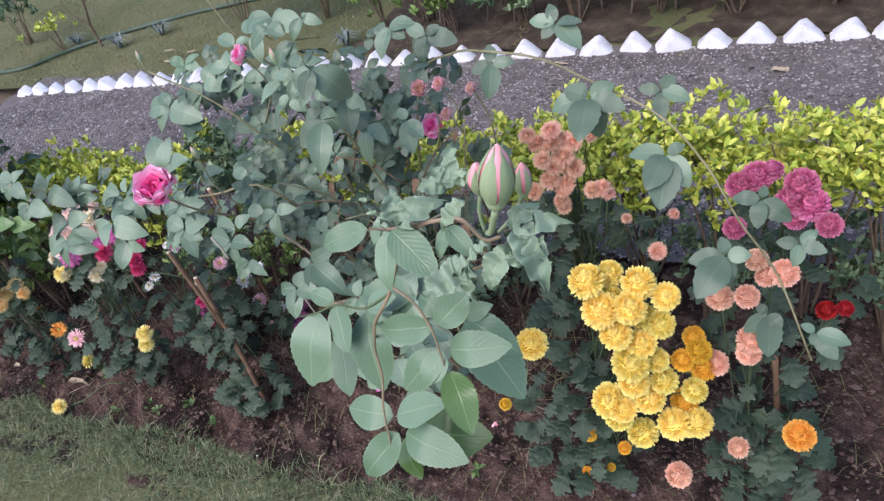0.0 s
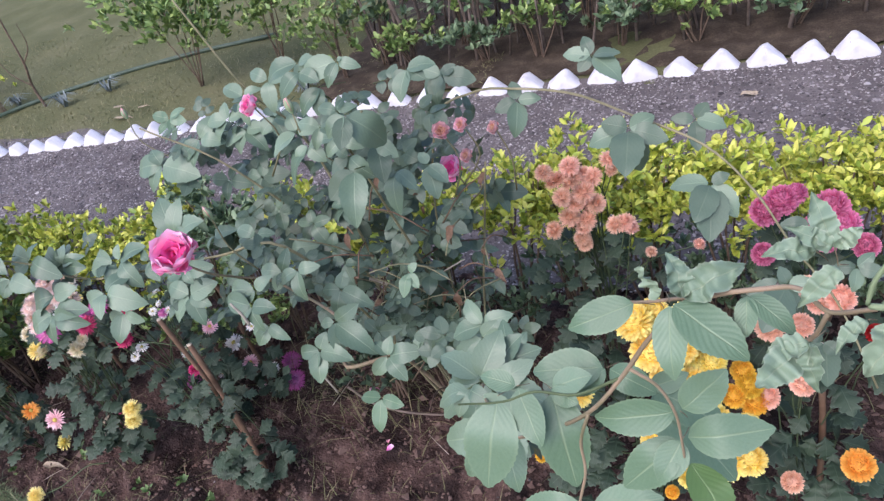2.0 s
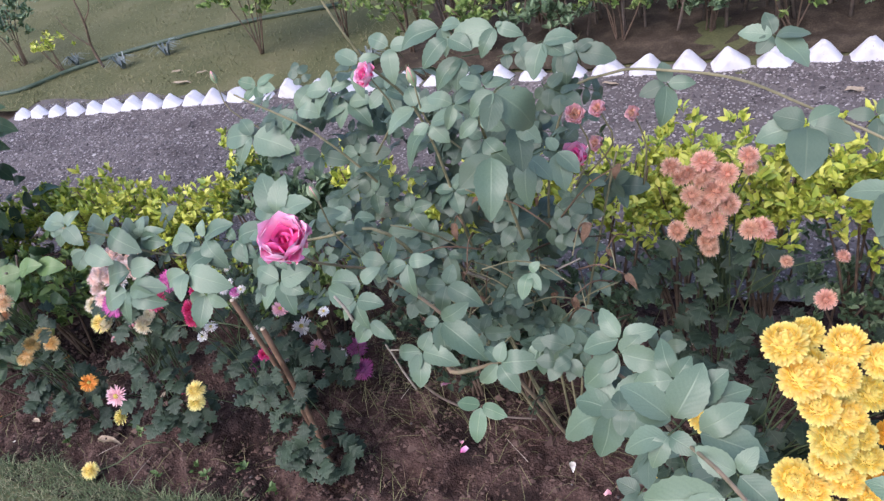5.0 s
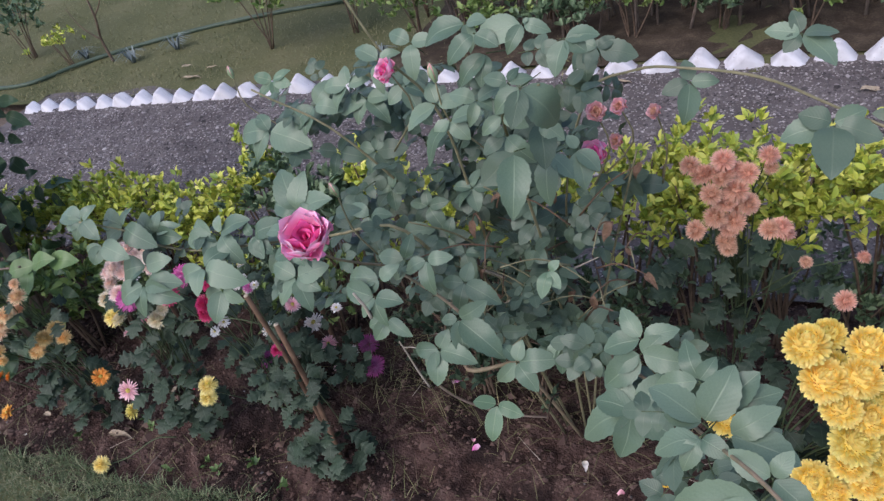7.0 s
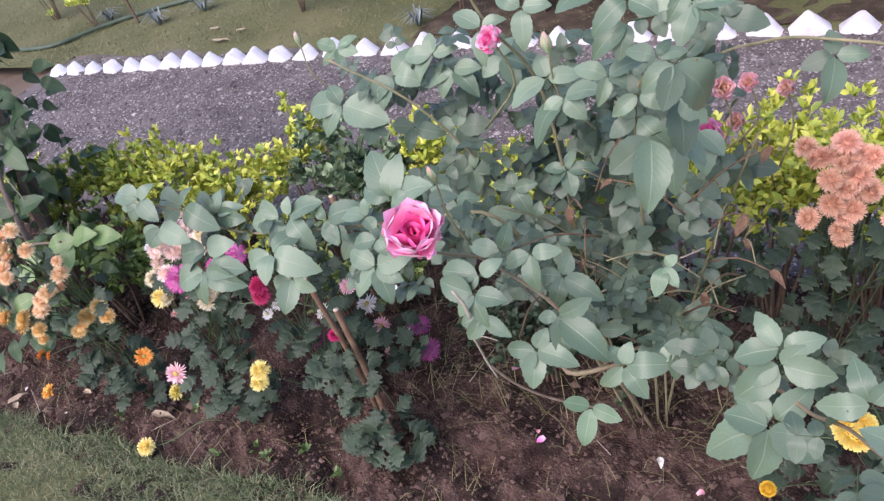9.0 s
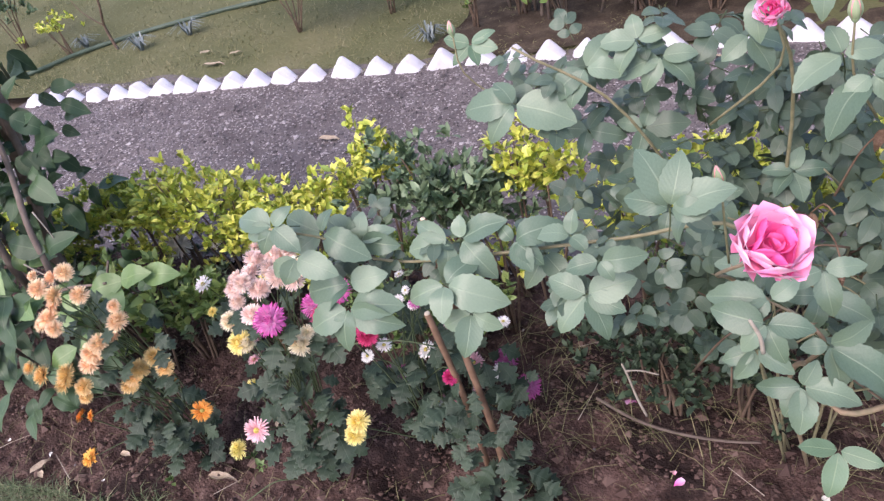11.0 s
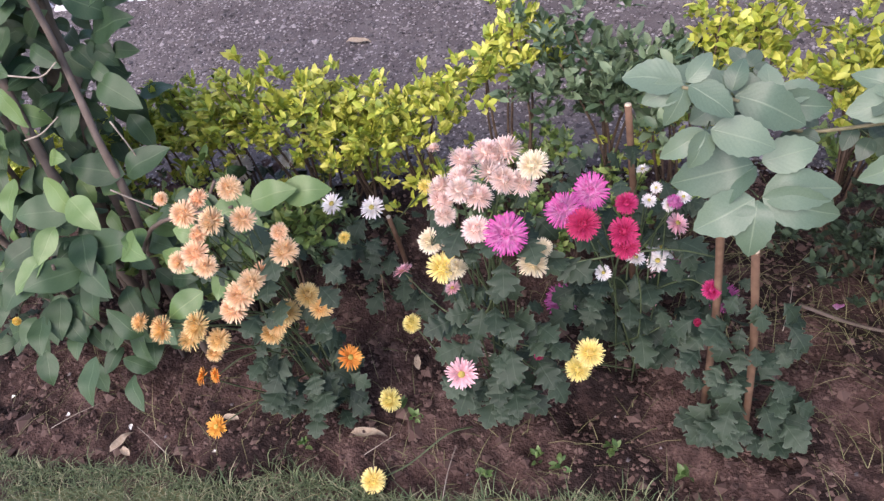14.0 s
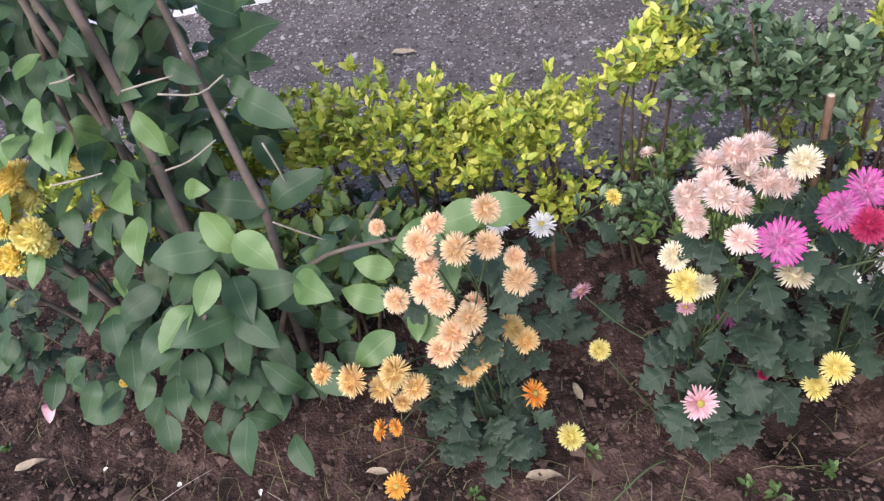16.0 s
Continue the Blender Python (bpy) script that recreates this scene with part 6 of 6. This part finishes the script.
# ---- broad-leaved shrub ----
VINE = Vector((-2.66, 1.08, 0))
vine = thing("broad_leaved_shrub", VINE, "leafy green shrub with broad oval leaves on leaning woody stems", "shrub")
VINE_ME = [leaf_mesh("leaf", VINE_LEAF, w, 13, 0.24, 0.38, 0.012, 0.5, 0.03, s, 0.76) for s, w in ((1, 0.64), (5, 0.56), (8, 0.6), (11, 0.52))]
LIGHT_ME = [leaf_mesh("leaf", VINE_LIGHT, w, 15, 0.26, 0.3, 0.012, 0.5, 0.03, s, 0.76) for s, w in ((2, 0.62), (6, 0.54))]
vr = random.Random(77)
for line, r0, r1 in (
    (((-2.56, 1.12, -0.02), (-2.563, 1.10, 0.251), (-2.555, 1.09, 0.441), (-2.552, 1.10, 0.558), (-2.558, 1.12, 0.645), (-2.582, 1.16, 0.751), (-2.63, 1.22, 1.0)), 0.011, 0.008),
    (((-2.44, 1.06, -0.02), (-2.418, 1.05, 0.266), (-2.397, 1.07, 0.472), (-2.415, 1.10, 0.568), (-2.446, 1.15, 0.643), (-2.477, 1.20, 0.735), (-2.52, 1.26, 0.95)), 0.009, 0.006),
    (((-2.80, 1.30, -0.02), (-2.752, 1.30, 0.186), (-2.662, 1.32, 0.497), (-2.605, 1.32, 0.659), (-2.568, 1.32, 0.777), (-2.52, 1.33, 1.1)), 0.026, 0.02),
    (((-2.60, 1.22, -0.02), (-2.576, 1.22, 0.391), (-2.556, 1.26, 0.555), (-2.55, 1.28, 0.611), (-2.54, 1.30, 0.9)), 0.013, 0.009),
    (((-2.70, 1.10, -0.02), (-2.80, 1.08, 0.4), (-2.95, 1.05, 0.9)), 0.010, 0.006),
    (((-2.50, 1.05, -0.02), (-2.44, 1.02, 0.25), (-2.32, 1.0, 0.45), (-2.14, 1.0, 0.50)), 0.006, 0.003),
    (((-2.62, 1.12, -0.02), (-2.60, 1.14, 0.4), (-2.66, 1.17, 0.8), (-2.64, 1.2, 1.2)), 0.008, 0.006),
    (((-2.56, 1.13, -0.02), (-2.62, 1.12, 0.4), (-2.62, 1.15, 0.8), (-2.76, 1.2, 1.2)), 0.007, 0.005),
    (((-2.66, 1.15, -0.02), (-2.70, 1.14, 0.5), (-2.66, 1.2, 0.9), (-2.60, 1.22, 1.2)), 0.006, 0.004),
    (((-2.60, 1.05, -0.02), (-2.56, 0.96, 0.3), (-2.46, 0.90, 0.46)), 0.006, 0.003),
    (((-2.74, 1.10, -0.02), (-2.82, 1.08, 0.2), (-2.95, 1.07, 0.42)), 0.006, 0.003),
    (((-2.46, 1.10, -0.02), (-2.36, 1.10, 0.28), (-2.22, 1.09, 0.48)), 0.005, 0.003),
):
    tube("stem", [Vector(q) - VINE for q in line], r0, r1, GREYBARK, vine, 8, 0.1, 5)
for group, meshes, stretch in ((VINE_LEAVES, VINE_ME, 1.25), (VINE_TIP, LIGHT_ME, 1.2)):
    for x0, y0, z0, x1, y1, z1 in group:
        b, t = Vector((x0, y0, z0)), Vector((x1, y1, z1))
        size = min(max((t - b).length * stretch, 0.055), 0.085 if meshes is LIGHT_ME else 0.1)
        part("leaf", meshes[vr.randrange(len(meshes))], vine, frame_to(b - VINE, t - b, (vr.uniform(-0.3, 0.3), -0.7, 0.8), size))


def vine_fill(count, centre, radius, size, meshes):
    for k in range(count):
        while True:
            q = Vector((vr.uniform(-1, 1), vr.uniform(-1, 1), vr.uniform(-1, 1)))
            if q.length < 1:
                break
        p = Vector((centre[0] + q.x * radius[0], centre[1] + q.y * radius[1], centre[2] + q.z * radius[2]))
        d = Vector((q.x + vr.uniform(-0.6, 0.6), q.y - 0.4 + vr.uniform(-0.5, 0.3), vr.uniform(-0.8, 0.4)))
        part("leaf", meshes[vr.randrange(len(meshes))], vine, frame_to(p - VINE, d, (vr.uniform(-0.5, 0.5), -0.7, 0.8), vr.uniform(*size)))


vine_fill(84, (-2.50, 1.03, 0.30), (0.17, 0.11, 0.26), (0.04, 0.085), VINE_ME)
vine_fill(150, (-2.70, 1.19, 0.60), (0.24, 0.11, 0.28), (0.04, 0.085), VINE_ME)
vine_fill(210, (-2.84, 1.26, 0.86), (0.28, 0.10, 0.26), (0.045, 0.09), VINE_ME)
vine_fill(110, (-2.74, 1.42, 0.62), (0.26, 0.06, 0.40), (0.05, 0.085), VINE_ME)
vine_fill(20, (-2.58, 1.27, 0.70), (0.12, 0.06, 0.18), (0.045, 0.08), VINE_ME)
vine_fill(34, (-2.66, 1.08, 0.52), (0.22, 0.06, 0.30), (0.05, 0.08), LIGHT_ME)
vine_fill(26, (-2.62, 0.95, 0.28), (0.16, 0.08, 0.2), (0.06, 0.09), VINE_ME)
vine_fill(30, (-2.48, 1.22, 0.70), (0.10, 0.06, 0.2), (0.055, 0.085), VINE_ME)
vine_fill(8, (-2.42, 0.98, 0.50), (0.12, 0.08, 0.12), (0.06, 0.09), LIGHT_ME)
vine_fill(24, (-2.42, 1.22, 0.26), (0.10, 0.06, 0.16), (0.03, 0.05), LIGHT_ME)
vine_fill(56, (-2.88, 1.08, 0.27), (0.17, 0.08, 0.22), (0.05, 0.085), VINE_ME)
vine_fill(22, (-2.27, 1.10, 0.40), (0.10, 0.06, 0.13), (0.04, 0.065), VINE_ME)
for line in (
    ((-2.47, 1.0, 0.783), (-2.434, 1.0, 0.79), (-2.395, 1.0, 0.796)),
    ((-2.63, 0.98, 0.661), (-2.591, 0.98, 0.666), (-2.546, 0.98, 0.674)),
    ((-2.498, 1.04, 0.623), (-2.455, 1.04, 0.636), (-2.402, 1.04, 0.668)),
    ((-2.573, 1.02, 0.793), (-2.55, 1.02, 0.796), (-2.534, 1.02, 0.802)),
    ((-2.368, 1.1, 0.612), (-2.36, 1.1, 0.562), (-2.355, 1.1, 0.5)),
    ((-2.352, 1.0, 0.543), (-2.32, 1.0, 0.521), (-2.283, 1.0, 0.498)),
    ((-2.464, 1.06, 0.737), (-2.407, 1.06, 0.731), (-2.362, 1.06, 0.755)),
):
    tube("dead_twig", [Vector(q) - VINE for q in line], 0.0018, 0.0012, TWIG, vine, 5, 0.1, 3, 0, "pale dry twig")


# ---- hedge along the path ----
def hedge_shrub(x, y, height, spread, mat, label, leaf=0.026, tufts=85, seed=1, bare=0.3, name="hedge_shrub"):
    """A clipped young hedge plant: thin brown stems, leaves in rosettes over the upper part."""
    r = random.Random(seed)
    ob = thing(name, (x, y, 0), label, "shrub", "golden hedge" if mat is GOLD_LEAF else "")
    tips = []
    for k in range(6):
        a = r.random() * 6.28
        q = Vector((math.cos(a) * spread * r.uniform(0.2, 0.9), math.sin(a) * spread * 0.7 * r.uniform(0.2, 0.9), height * r.uniform(0.78, 0.98)))
        b = Vector((r.uniform(-0.02, 0.02), r.uniform(-0.02, 0.02), -0.02))
        m = b.lerp(q, 0.5) + Vector((r.uniform(-0.03, 0.03), r.uniform(-0.02, 0.02), 0.03))
        tube("stem", (b, m, q), 0.0045, 0.0018, BARK, ob, 5, 0.1, 4)
        tips.append((m, q))
    spots = []
    for k in range(tufts):
        m, q = tips[r.randrange(len(tips))]
        t = r.uniform(0.15 if bare < 0.57 else 0.55, 1.05)
        p = m.lerp(q, t) + Vector((r.gauss(0, spread * 0.45), r.gauss(0, spread * 0.34), r.gauss(0, height * (0.07 if bare < 0.57 else 0.05))))
        p.z = max(p.z, height * bare + r.uniform(-0.04, 0.04))
        spots.append((p, (p.x * 2, p.y * 2 - 0.1, 0.75), r.randint(8, 11)))
    leaf_cloud("foliage", mat, ob, spots, leaf, 0.46, seed)
    return ob


hr = random.Random(19)
GOLD = "golden yellow-green hedge plant with small glossy leaves on brown stems"
for x, h, s in ((-2.58, 0.38, 0.13), (-2.43, 0.43, 0.13), (-2.26, 0.45, 0.13), (-2.10, 0.38, 0.12), (-1.94, 0.42, 0.13), (-1.76, 0.55, 0.09), (-1.30, 0.57, 0.07), (-1.08, 0.50, 0.12), (-0.90, 0.54, 0.13), (-0.70, 0.55, 0.15), (-0.52, 0.56, 0.15), (-0.34, 0.56, 0.15), (-0.16, 0.57, 0.15), (0.02, 0.57, 0.15), (0.20, 0.58, 0.16), (0.40, 0.58, 0.16), (0.62, 0.57, 0.16), (0.84, 0.56, 0.16), (-2.78, 0.34, 0.13), (-3.0, 0.3, 0.12)):
    hedge_shrub(x, 1.47 + hr.uniform(-0.03, 0.04), h, s, GOLD_LEAF, GOLD, 0.027 if x < -0.8 else 0.025, (120 if x < -0.8 else 190) if s > 0.1 else 80, int(x * 100) + 900, (0.64 if x < -0.8 else 0.72) if s > 0.1 else 0.78)
hedge_shrub(-1.54, 1.47, 0.55, 0.15, DARK_LEAF, "dark green bushy shrub in the hedge row", 0.032, 150, 33, 0.58, "green_shrub")
hedge_shrub(-1.42, 1.42, 0.48, 0.11, DARK_LEAF, "dark green bushy shrub in the hedge row", 0.032, 60, 34, 0.62, "green_shrub")
hedge_shrub(-1.62, 1.30, 0.22, 0.12, GREEN_LEAF, "low green undergrowth below the hedge", 0.028, 45, 35, 0.2, "undergrowth_shrub")
hedge_shrub(-2.30, 1.32, 0.20, 0.16, DARK_LEAF, "low green undergrowth below the hedge", 0.03, 70, 37, 0.2, "undergrowth_shrub")
hedge_shrub(-0.9, 1.33, 0.26, 0.16, DARK_LEAF, "low green undergrowth below the hedge", 0.03, 60, 39, 0.2, "undergrowth_shrub")

# Near-black plants stand in for shade; the dark row near y 1.5 likewise.
for k, (x, y, h, mt) in enumerate(((-1.78, 1.38, 0.24, DARK_LEAF), (-1.92, 1.46, 0.22, GOLD_LEAF), (-1.50, 1.36, 0.22, GREEN_LEAF), (-2.52, 1.40, 0.26, GOLD_LEAF), (-1.66, 1.52, 0.2, GREEN_LEAF), (-1.40, 1.56, 0.24, GOLD_LEAF), (-2.2, 1.55, 0.18, GOLD_LEAF), (-1.02, 1.56, 0.2, GREEN_LEAF), (-1.05, 1.30, 0.2, SHADE_LEAF), (-1.0, 1.2, 0.22, SHADE_LEAF), (-0.86, 1.22, 0.24, SHADE_LEAF), (-0.95, 1.36, 0.3, SHADE_LEAF), (-0.7, 1.4, 0.22, DARK_LEAF), (-0.2, 1.42, 0.25, DARK_LEAF), (0.2, 1.40, 0.25, DARK_LEAF), (-0.55, 1.5, 0.3, DARK_LEAF), (-0.35, 1.54, 0.3, DARK_LEAF), (-0.1, 1.52, 0.32, DARK_LEAF), (0.1, 1.54, 0.32, DARK_LEAF), (0.35, 1.52, 0.32, DARK_LEAF), (-2.75, 1.38, 0.25, DARK_LEAF))):
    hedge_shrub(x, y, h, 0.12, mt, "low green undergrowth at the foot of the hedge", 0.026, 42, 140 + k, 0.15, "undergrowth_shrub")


for k, (x, y, h) in enumerate(((-2.26, 1.24, 0.30), (-2.36, 1.16, 0.42))):
    hedge_shrub(x, y, h, 0.12, GREEN_LEAF, "loose mid-green undergrowth between the shrub and the hedge", 0.036, 48, 170 + k, 0.25, "undergrowth_shrub")

# ---- stakes ----
def stake(a, b, r, label):
    a, b = Vector(a), Vector(b)
    ob = thing("wooden_stake", a, label, "stake", "plant stakes")
    mid = (b - a) * 0.5 + Vector((0.006, 0.004, 0))
    tube("shaft", (Vector((0, 0, -0.03)), mid, b - a), r * 1.1, r, STAKE, ob, 8, 0.12, 4)
    d = (b - a).normalized()
    v, f = tube_data((b - a - d * 0.001, b - a + d * 0.0018), r * 0.96, r * 0.85, 8)
    part("cut_end", to_mesh("cut_end", v, f, STAKE_CUT), ob, None, "pale cut end")


stake((-1.360, 0.985, 0), (-1.375, 0.965, 0.512), 0.006, "brown wooden stake pushed into the bed")
stake((-1.295, 0.925, 0), (-1.324, 0.958, 0.440), 0.0065, "brown wooden stake with a pale cut top")
stake((-1.49, 1.27, 0), (-1.50, 1.272, 0.475), 0.0065, "brown wooden stake beside the green shrub")
stake((-1.97, 1.21, 0), (-1.955, 1.18, 0.30), 0.005, "thin brown stake among the white flowers")
stake((-0.012, 1.0, 0), (-0.03, 0.99, 0.46), 0.006, "thin stake behind the salmon flowers")


# ---- behind the bricks ----
def thicket(x, y, seed):
    """Old shrub: bunched upright grey stems, foliage only higher up, an unseen crown added for shade."""
    r = random.Random(seed)
    ob = thing("thicket_shrub", (x, y, 0), "old shrub with bare upright grey stems and dark foliage above", "shrub", "thicket behind the bricks")
    spots = []
    for k in range(11):
        b = Vector((r.uniform(-0.22, 0.22), r.uniform(-0.16, 0.16), -0.02))
        q = b + Vector((r.uniform(-0.18, 0.18), r.uniform(-0.12, 0.12), r.uniform(1.0, 1.4)))
        tube("stem", (b, b.lerp(q, 0.5) + Vector((r.uniform(-0.05, 0.05), r.uniform(-0.04, 0.04), 0)), q), r.uniform(0.005, 0.011), 0.004, GREYBARK, ob, 6, 0.15, 4)
        for j in range(16):
            t = r.uniform(0.5, 1.0)
            spots.append((b.lerp(q, t) + Vector((r.gauss(0, 0.1), r.gauss(0, 0.1), r.gauss(0, 0.06))), (0, -0.3, 0.5), 6))
    for k in range(10):
        spots.append((Vector((r.uniform(-0.25, 0.25), r.uniform(-0.25, 0.0), r.uniform(0.1, 0.5))), (0, -0.4, 0.4), 4))
    leaf_cloud("foliage", DARK_LEAF, ob, spots, 0.05, 0.45, seed)


for k, x in enumerate((-1.75, -1.35, -0.95, -0.55, -0.15, 0.25, 0.65)):
    thicket(x, 3.42 + 0.06 * (k % 2), 60 + k)
    thicket(x + 0.2, 3.85 + 0.06 * (k % 2), 80 + k)
sheet("thicket_floor", LITTER, -2.2, 1.9, 3.02, 4.6, 0.06, 0.012, 0.03, 5.0, 0.08, "dark soil and litter under the thicket", "soil")
hedge_shrub(-3.10, 3.45, 0.62, 0.30, GREEN_LEAF, "olive green loose shrub on the lawn", 0.05, 170, 51, 0.1, "lawn_shrub")
hedge_shrub(-2.62, 3.62, 0.55, 0.26, GREEN_LEAF, "olive green loose shrub on the lawn", 0.036, 90, 52, 0.1, "lawn_shrub")
hedge_shrub(-2.05, 3.30, 0.42, 0.2, GREEN_LEAF, "yellowish shrub beside the thicket", 0.034, 70, 53, 0.1, "lawn_shrub")
hedge_shrub(-2.2, 3.75, 0.8, 0.25, DARK_LEAF, "dark shrub beside the thicket", 0.04, 110, 55, 0.1, "lawn_shrub")
hedge_shrub(-4.72, 3.42, 0.24, 0.16, GOLD_LEAF, "small yellow-leaved plant on the lawn", 0.03, 30, 54, 0.3, "lawn_plant")
hedge_shrub(-5.3, 3.6, 0.5, 0.3, DARK_LEAF, "dark leafy shrub on the lawn", 0.045, 70, 56, 0.1, "lawn_plant")
for k, (x, y, h, mt) in enumerate(((-1.62, 3.25, 0.26, GREEN_LEAF), (-1.28, 3.32, 0.2, DARK_LEAF), (-1.0, 3.28, 0.3, GREEN_LEAF), (-0.62, 3.3, 0.22, DARK_LEAF), (-0.3, 3.26, 0.24, GREEN_LEAF), (0.1, 3.3, 0.2, DARK_LEAF), (-1.85, 3.4, 0.45, DARK_LEAF), (-1.45, 3.55, 0.5, GREEN_LEAF), (-0.8, 3.55, 0.4, DARK_LEAF))):
    hedge_shrub(x, y, h, 0.17, mt, "low leafy growth in front of the thicket", 0.042, 34, 260 + k, 0.15, "undergrowth_shrub")
sap = thing("sapling", (-4.38, 3.45, 0), "bare crooked dark sapling on the lawn", "sapling")
tube("trunk", ((0, 0, -0.02), (-0.03, 0.02, 0.14), (0.04, 0.0, 0.3), (0.02, 0.03, 0.5), (0.06, 0.02, 0.75)), 0.010, 0.004, BARK, sap, 6, 0.2)
tube("branch", ((-0.03, 0.02, 0.14), (-0.12, 0.0, 0.24), (-0.2, 0.02, 0.36)), 0.005, 0.002, BARK, sap, 5)
tube("branch", ((0.04, 0.0, 0.3), (0.13, 0.02, 0.4), (0.17, 0.0, 0.55)), 0.005, 0.002, BARK, sap, 5)
for k, (x, y) in enumerate(((-4.66, 3.5), (-4.15, 3.4), (-2.25, 3.2), (-3.9, 3.55))):
    tuft = thing("grass_tuft", (x, y, 0), "grey-green tuft of long drooping leaves", "plant", "grey tufts on the lawn")
    v, f = [], []
    for j in range(34):
        a, h = hr.random() * 6.28, hr.uniform(0.05, 0.12)
        cx, cy = math.cos(a), math.sin(a)
        n = len(v)
        for t, rad, up in ((0, 0.01, 0), (0.5, 0.06, 0.8), (1, 0.15, 0.55)):
            for s in (-1, 1):
                w = 0.006 * (1 - 0.8 * t)
                v.append((cx * rad * h / 0.14 - cy * s * w, cy * rad * h / 0.14 + cx * s * w, up * h))
        f += [(n, n + 1, n + 3, n + 2), (n + 2, n + 3, n + 5, n + 4)]
    part("leaves", to_mesh("leaves", v, f, GREY_LEAF), tuft)
hose = thing("garden_hose", (-4.9, 3.15, 0), "dark green garden hose lying across the lawn", "hose")
tube("tube", [Vector(q) - hose.location for q in ((-6.2, 2.95, 0.016), (-5.32, 3.09, 0.016), (-4.87, 3.14, 0.016), (-4.62, 3.42, 0.016), (-4.2, 3.7, 0.016), (-3.6, 3.95, 0.016), (-2.9, 4.1, 0.016))], 0.014, 0.014, HOSE, hose, 8)


# ---- litter ----
LITTER_ME = [leaf_mesh("dry_leaf", DRY, 0.3, 9, 0.5, 0.5, 0.02, 0.4, 0.05, s) for s in (1, 3)]
for x, y, z, size, turn in ((-3.50, 3.08, 0.02, 0.14, -70), (-2.44, 2.34, 0.02, 0.10, -80), (-0.13, 2.70, 0.02, 0.11, -65), (-3.40, 3.2, 0.02, 0.08, -40), (-3.62, 3.24, 0.02, 0.08, -30), (-2.03, 0.865, 0.012, 0.07, -80), (-2.54, 0.785, 0.012, 0.06, -20), (-2.49, 0.78, 0.012, 0.05, 60), (-1.0, 2.84, 0.02, 0.09, -75), (-3.06, 0.9, 0.012, 0.06, -60), (-1.92, 1.02, 0.012, 0.05, 20), (-2.28, 0.88, 0.012, 0.05, 80), (-1.78, 2.6, 0.02, 0.06, 40)):
    lf = tagged(new("dry_leaf", LITTER_ME[int(size * 1000) % 2]), "curled dry brown leaf on the ground", "leaf", "fallen leaves")
    lf.matrix_world = pose(x, y, z, hr.uniform(-6, 6), hr.uniform(-15, 15), turn) @ Matrix.Scale(size, 4)
for k in range(46):
    x, y = hr.uniform(-3.3, -0.2), 0.74 + 0.75 * hr.random()
    a, q = hr.random() * 3.14, hr.uniform(0.02, 0.07)
    tw = thing("twig", (x, y, 0.007), "thin pale dry twig on the soil", "twig", "twigs on the soil")
    d = Vector((math.cos(a), math.sin(a), hr.uniform(-0.02, 0.12))) * q
    tube("stick", (-d, Vector((hr.uniform(-0.004, 0.004), hr.uniform(-0.004, 0.004), 0.003)), d), 0.0011, 0.0007, TWIG if k % 3 else BARK, tw, 4, 0, 3)
branch = thing("fallen_branch", (-0.99, 1.131, 0.0), "curved dry grey-brown branch lying on the soil", "branch")
tube("stick", [Vector(q) - branch.location for q in ((-1.167, 1.206, 0.022), (-1.079, 1.156, 0.028), (-0.989, 1.131, 0.03), (-0.893, 1.127, 0.028), (-0.828, 1.141, 0.018))], 0.004, 0.0028, GREYBARK, branch, 6, 0.15, 4)
PETAL_ME = [leaf_mesh("fallen_petal", PETALS[c], 0.7, 7, 0.6, 0.6, 0.0, 0.4, 0.08, s) for c, s in (("magenta", 1), ("white", 2), ("pink", 4))]
for x, y, size, c in ((-0.965, 1.03, 0.024, 0), (-0.985, 1.04, 0.016, 2), (-3.05, 1.06, 0.045, 2), (-2.68, 0.86, 0.014, 1), (-0.72, 1.04, 0.022, 1), (-2.52, 0.85, 0.012, 1), (-0.62, 0.98, 0.02, 2), (-2.30, 0.80, 0.012, 1), (-1.1, 1.2, 0.03, 0), (-2.85, 0.9, 0.014, 1)):
    pe = tagged(new("fallen_petal", PETAL_ME[c]), ("magenta", "white", "pink")[c] + " flower petal lying on the soil", "petal", "fallen petals")
    pe.matrix_world = pose(x, y, 0.016, hr.uniform(-10, 10), hr.uniform(-25, 25), hr.uniform(0, 360)) @ Matrix.Scale(size, 4)
for k, (x, y) in enumerate(((-1.62, 0.83), (-1.52, 0.87), (-1.76, 0.80), (-1.90, 0.90), (-1.94, 0.94), (-1.40, 0.82), (-2.12, 0.84), (-1.66, 0.85), (-0.62, 0.86), (-3.1, 0.95))):
    wd = thing("weed", (x, y, 0), "small green weed seedling in the soil", "weed", "weeds in the bed")
    leaf_cloud("leaves", WEED_LEAF, wd, [(Vector((hr.uniform(-0.01, 0.01), hr.uniform(-0.01, 0.01), 0.012)), (0, 0, 0.5), 10)], 0.02, 0.5, 200 + k, 0.8, "")
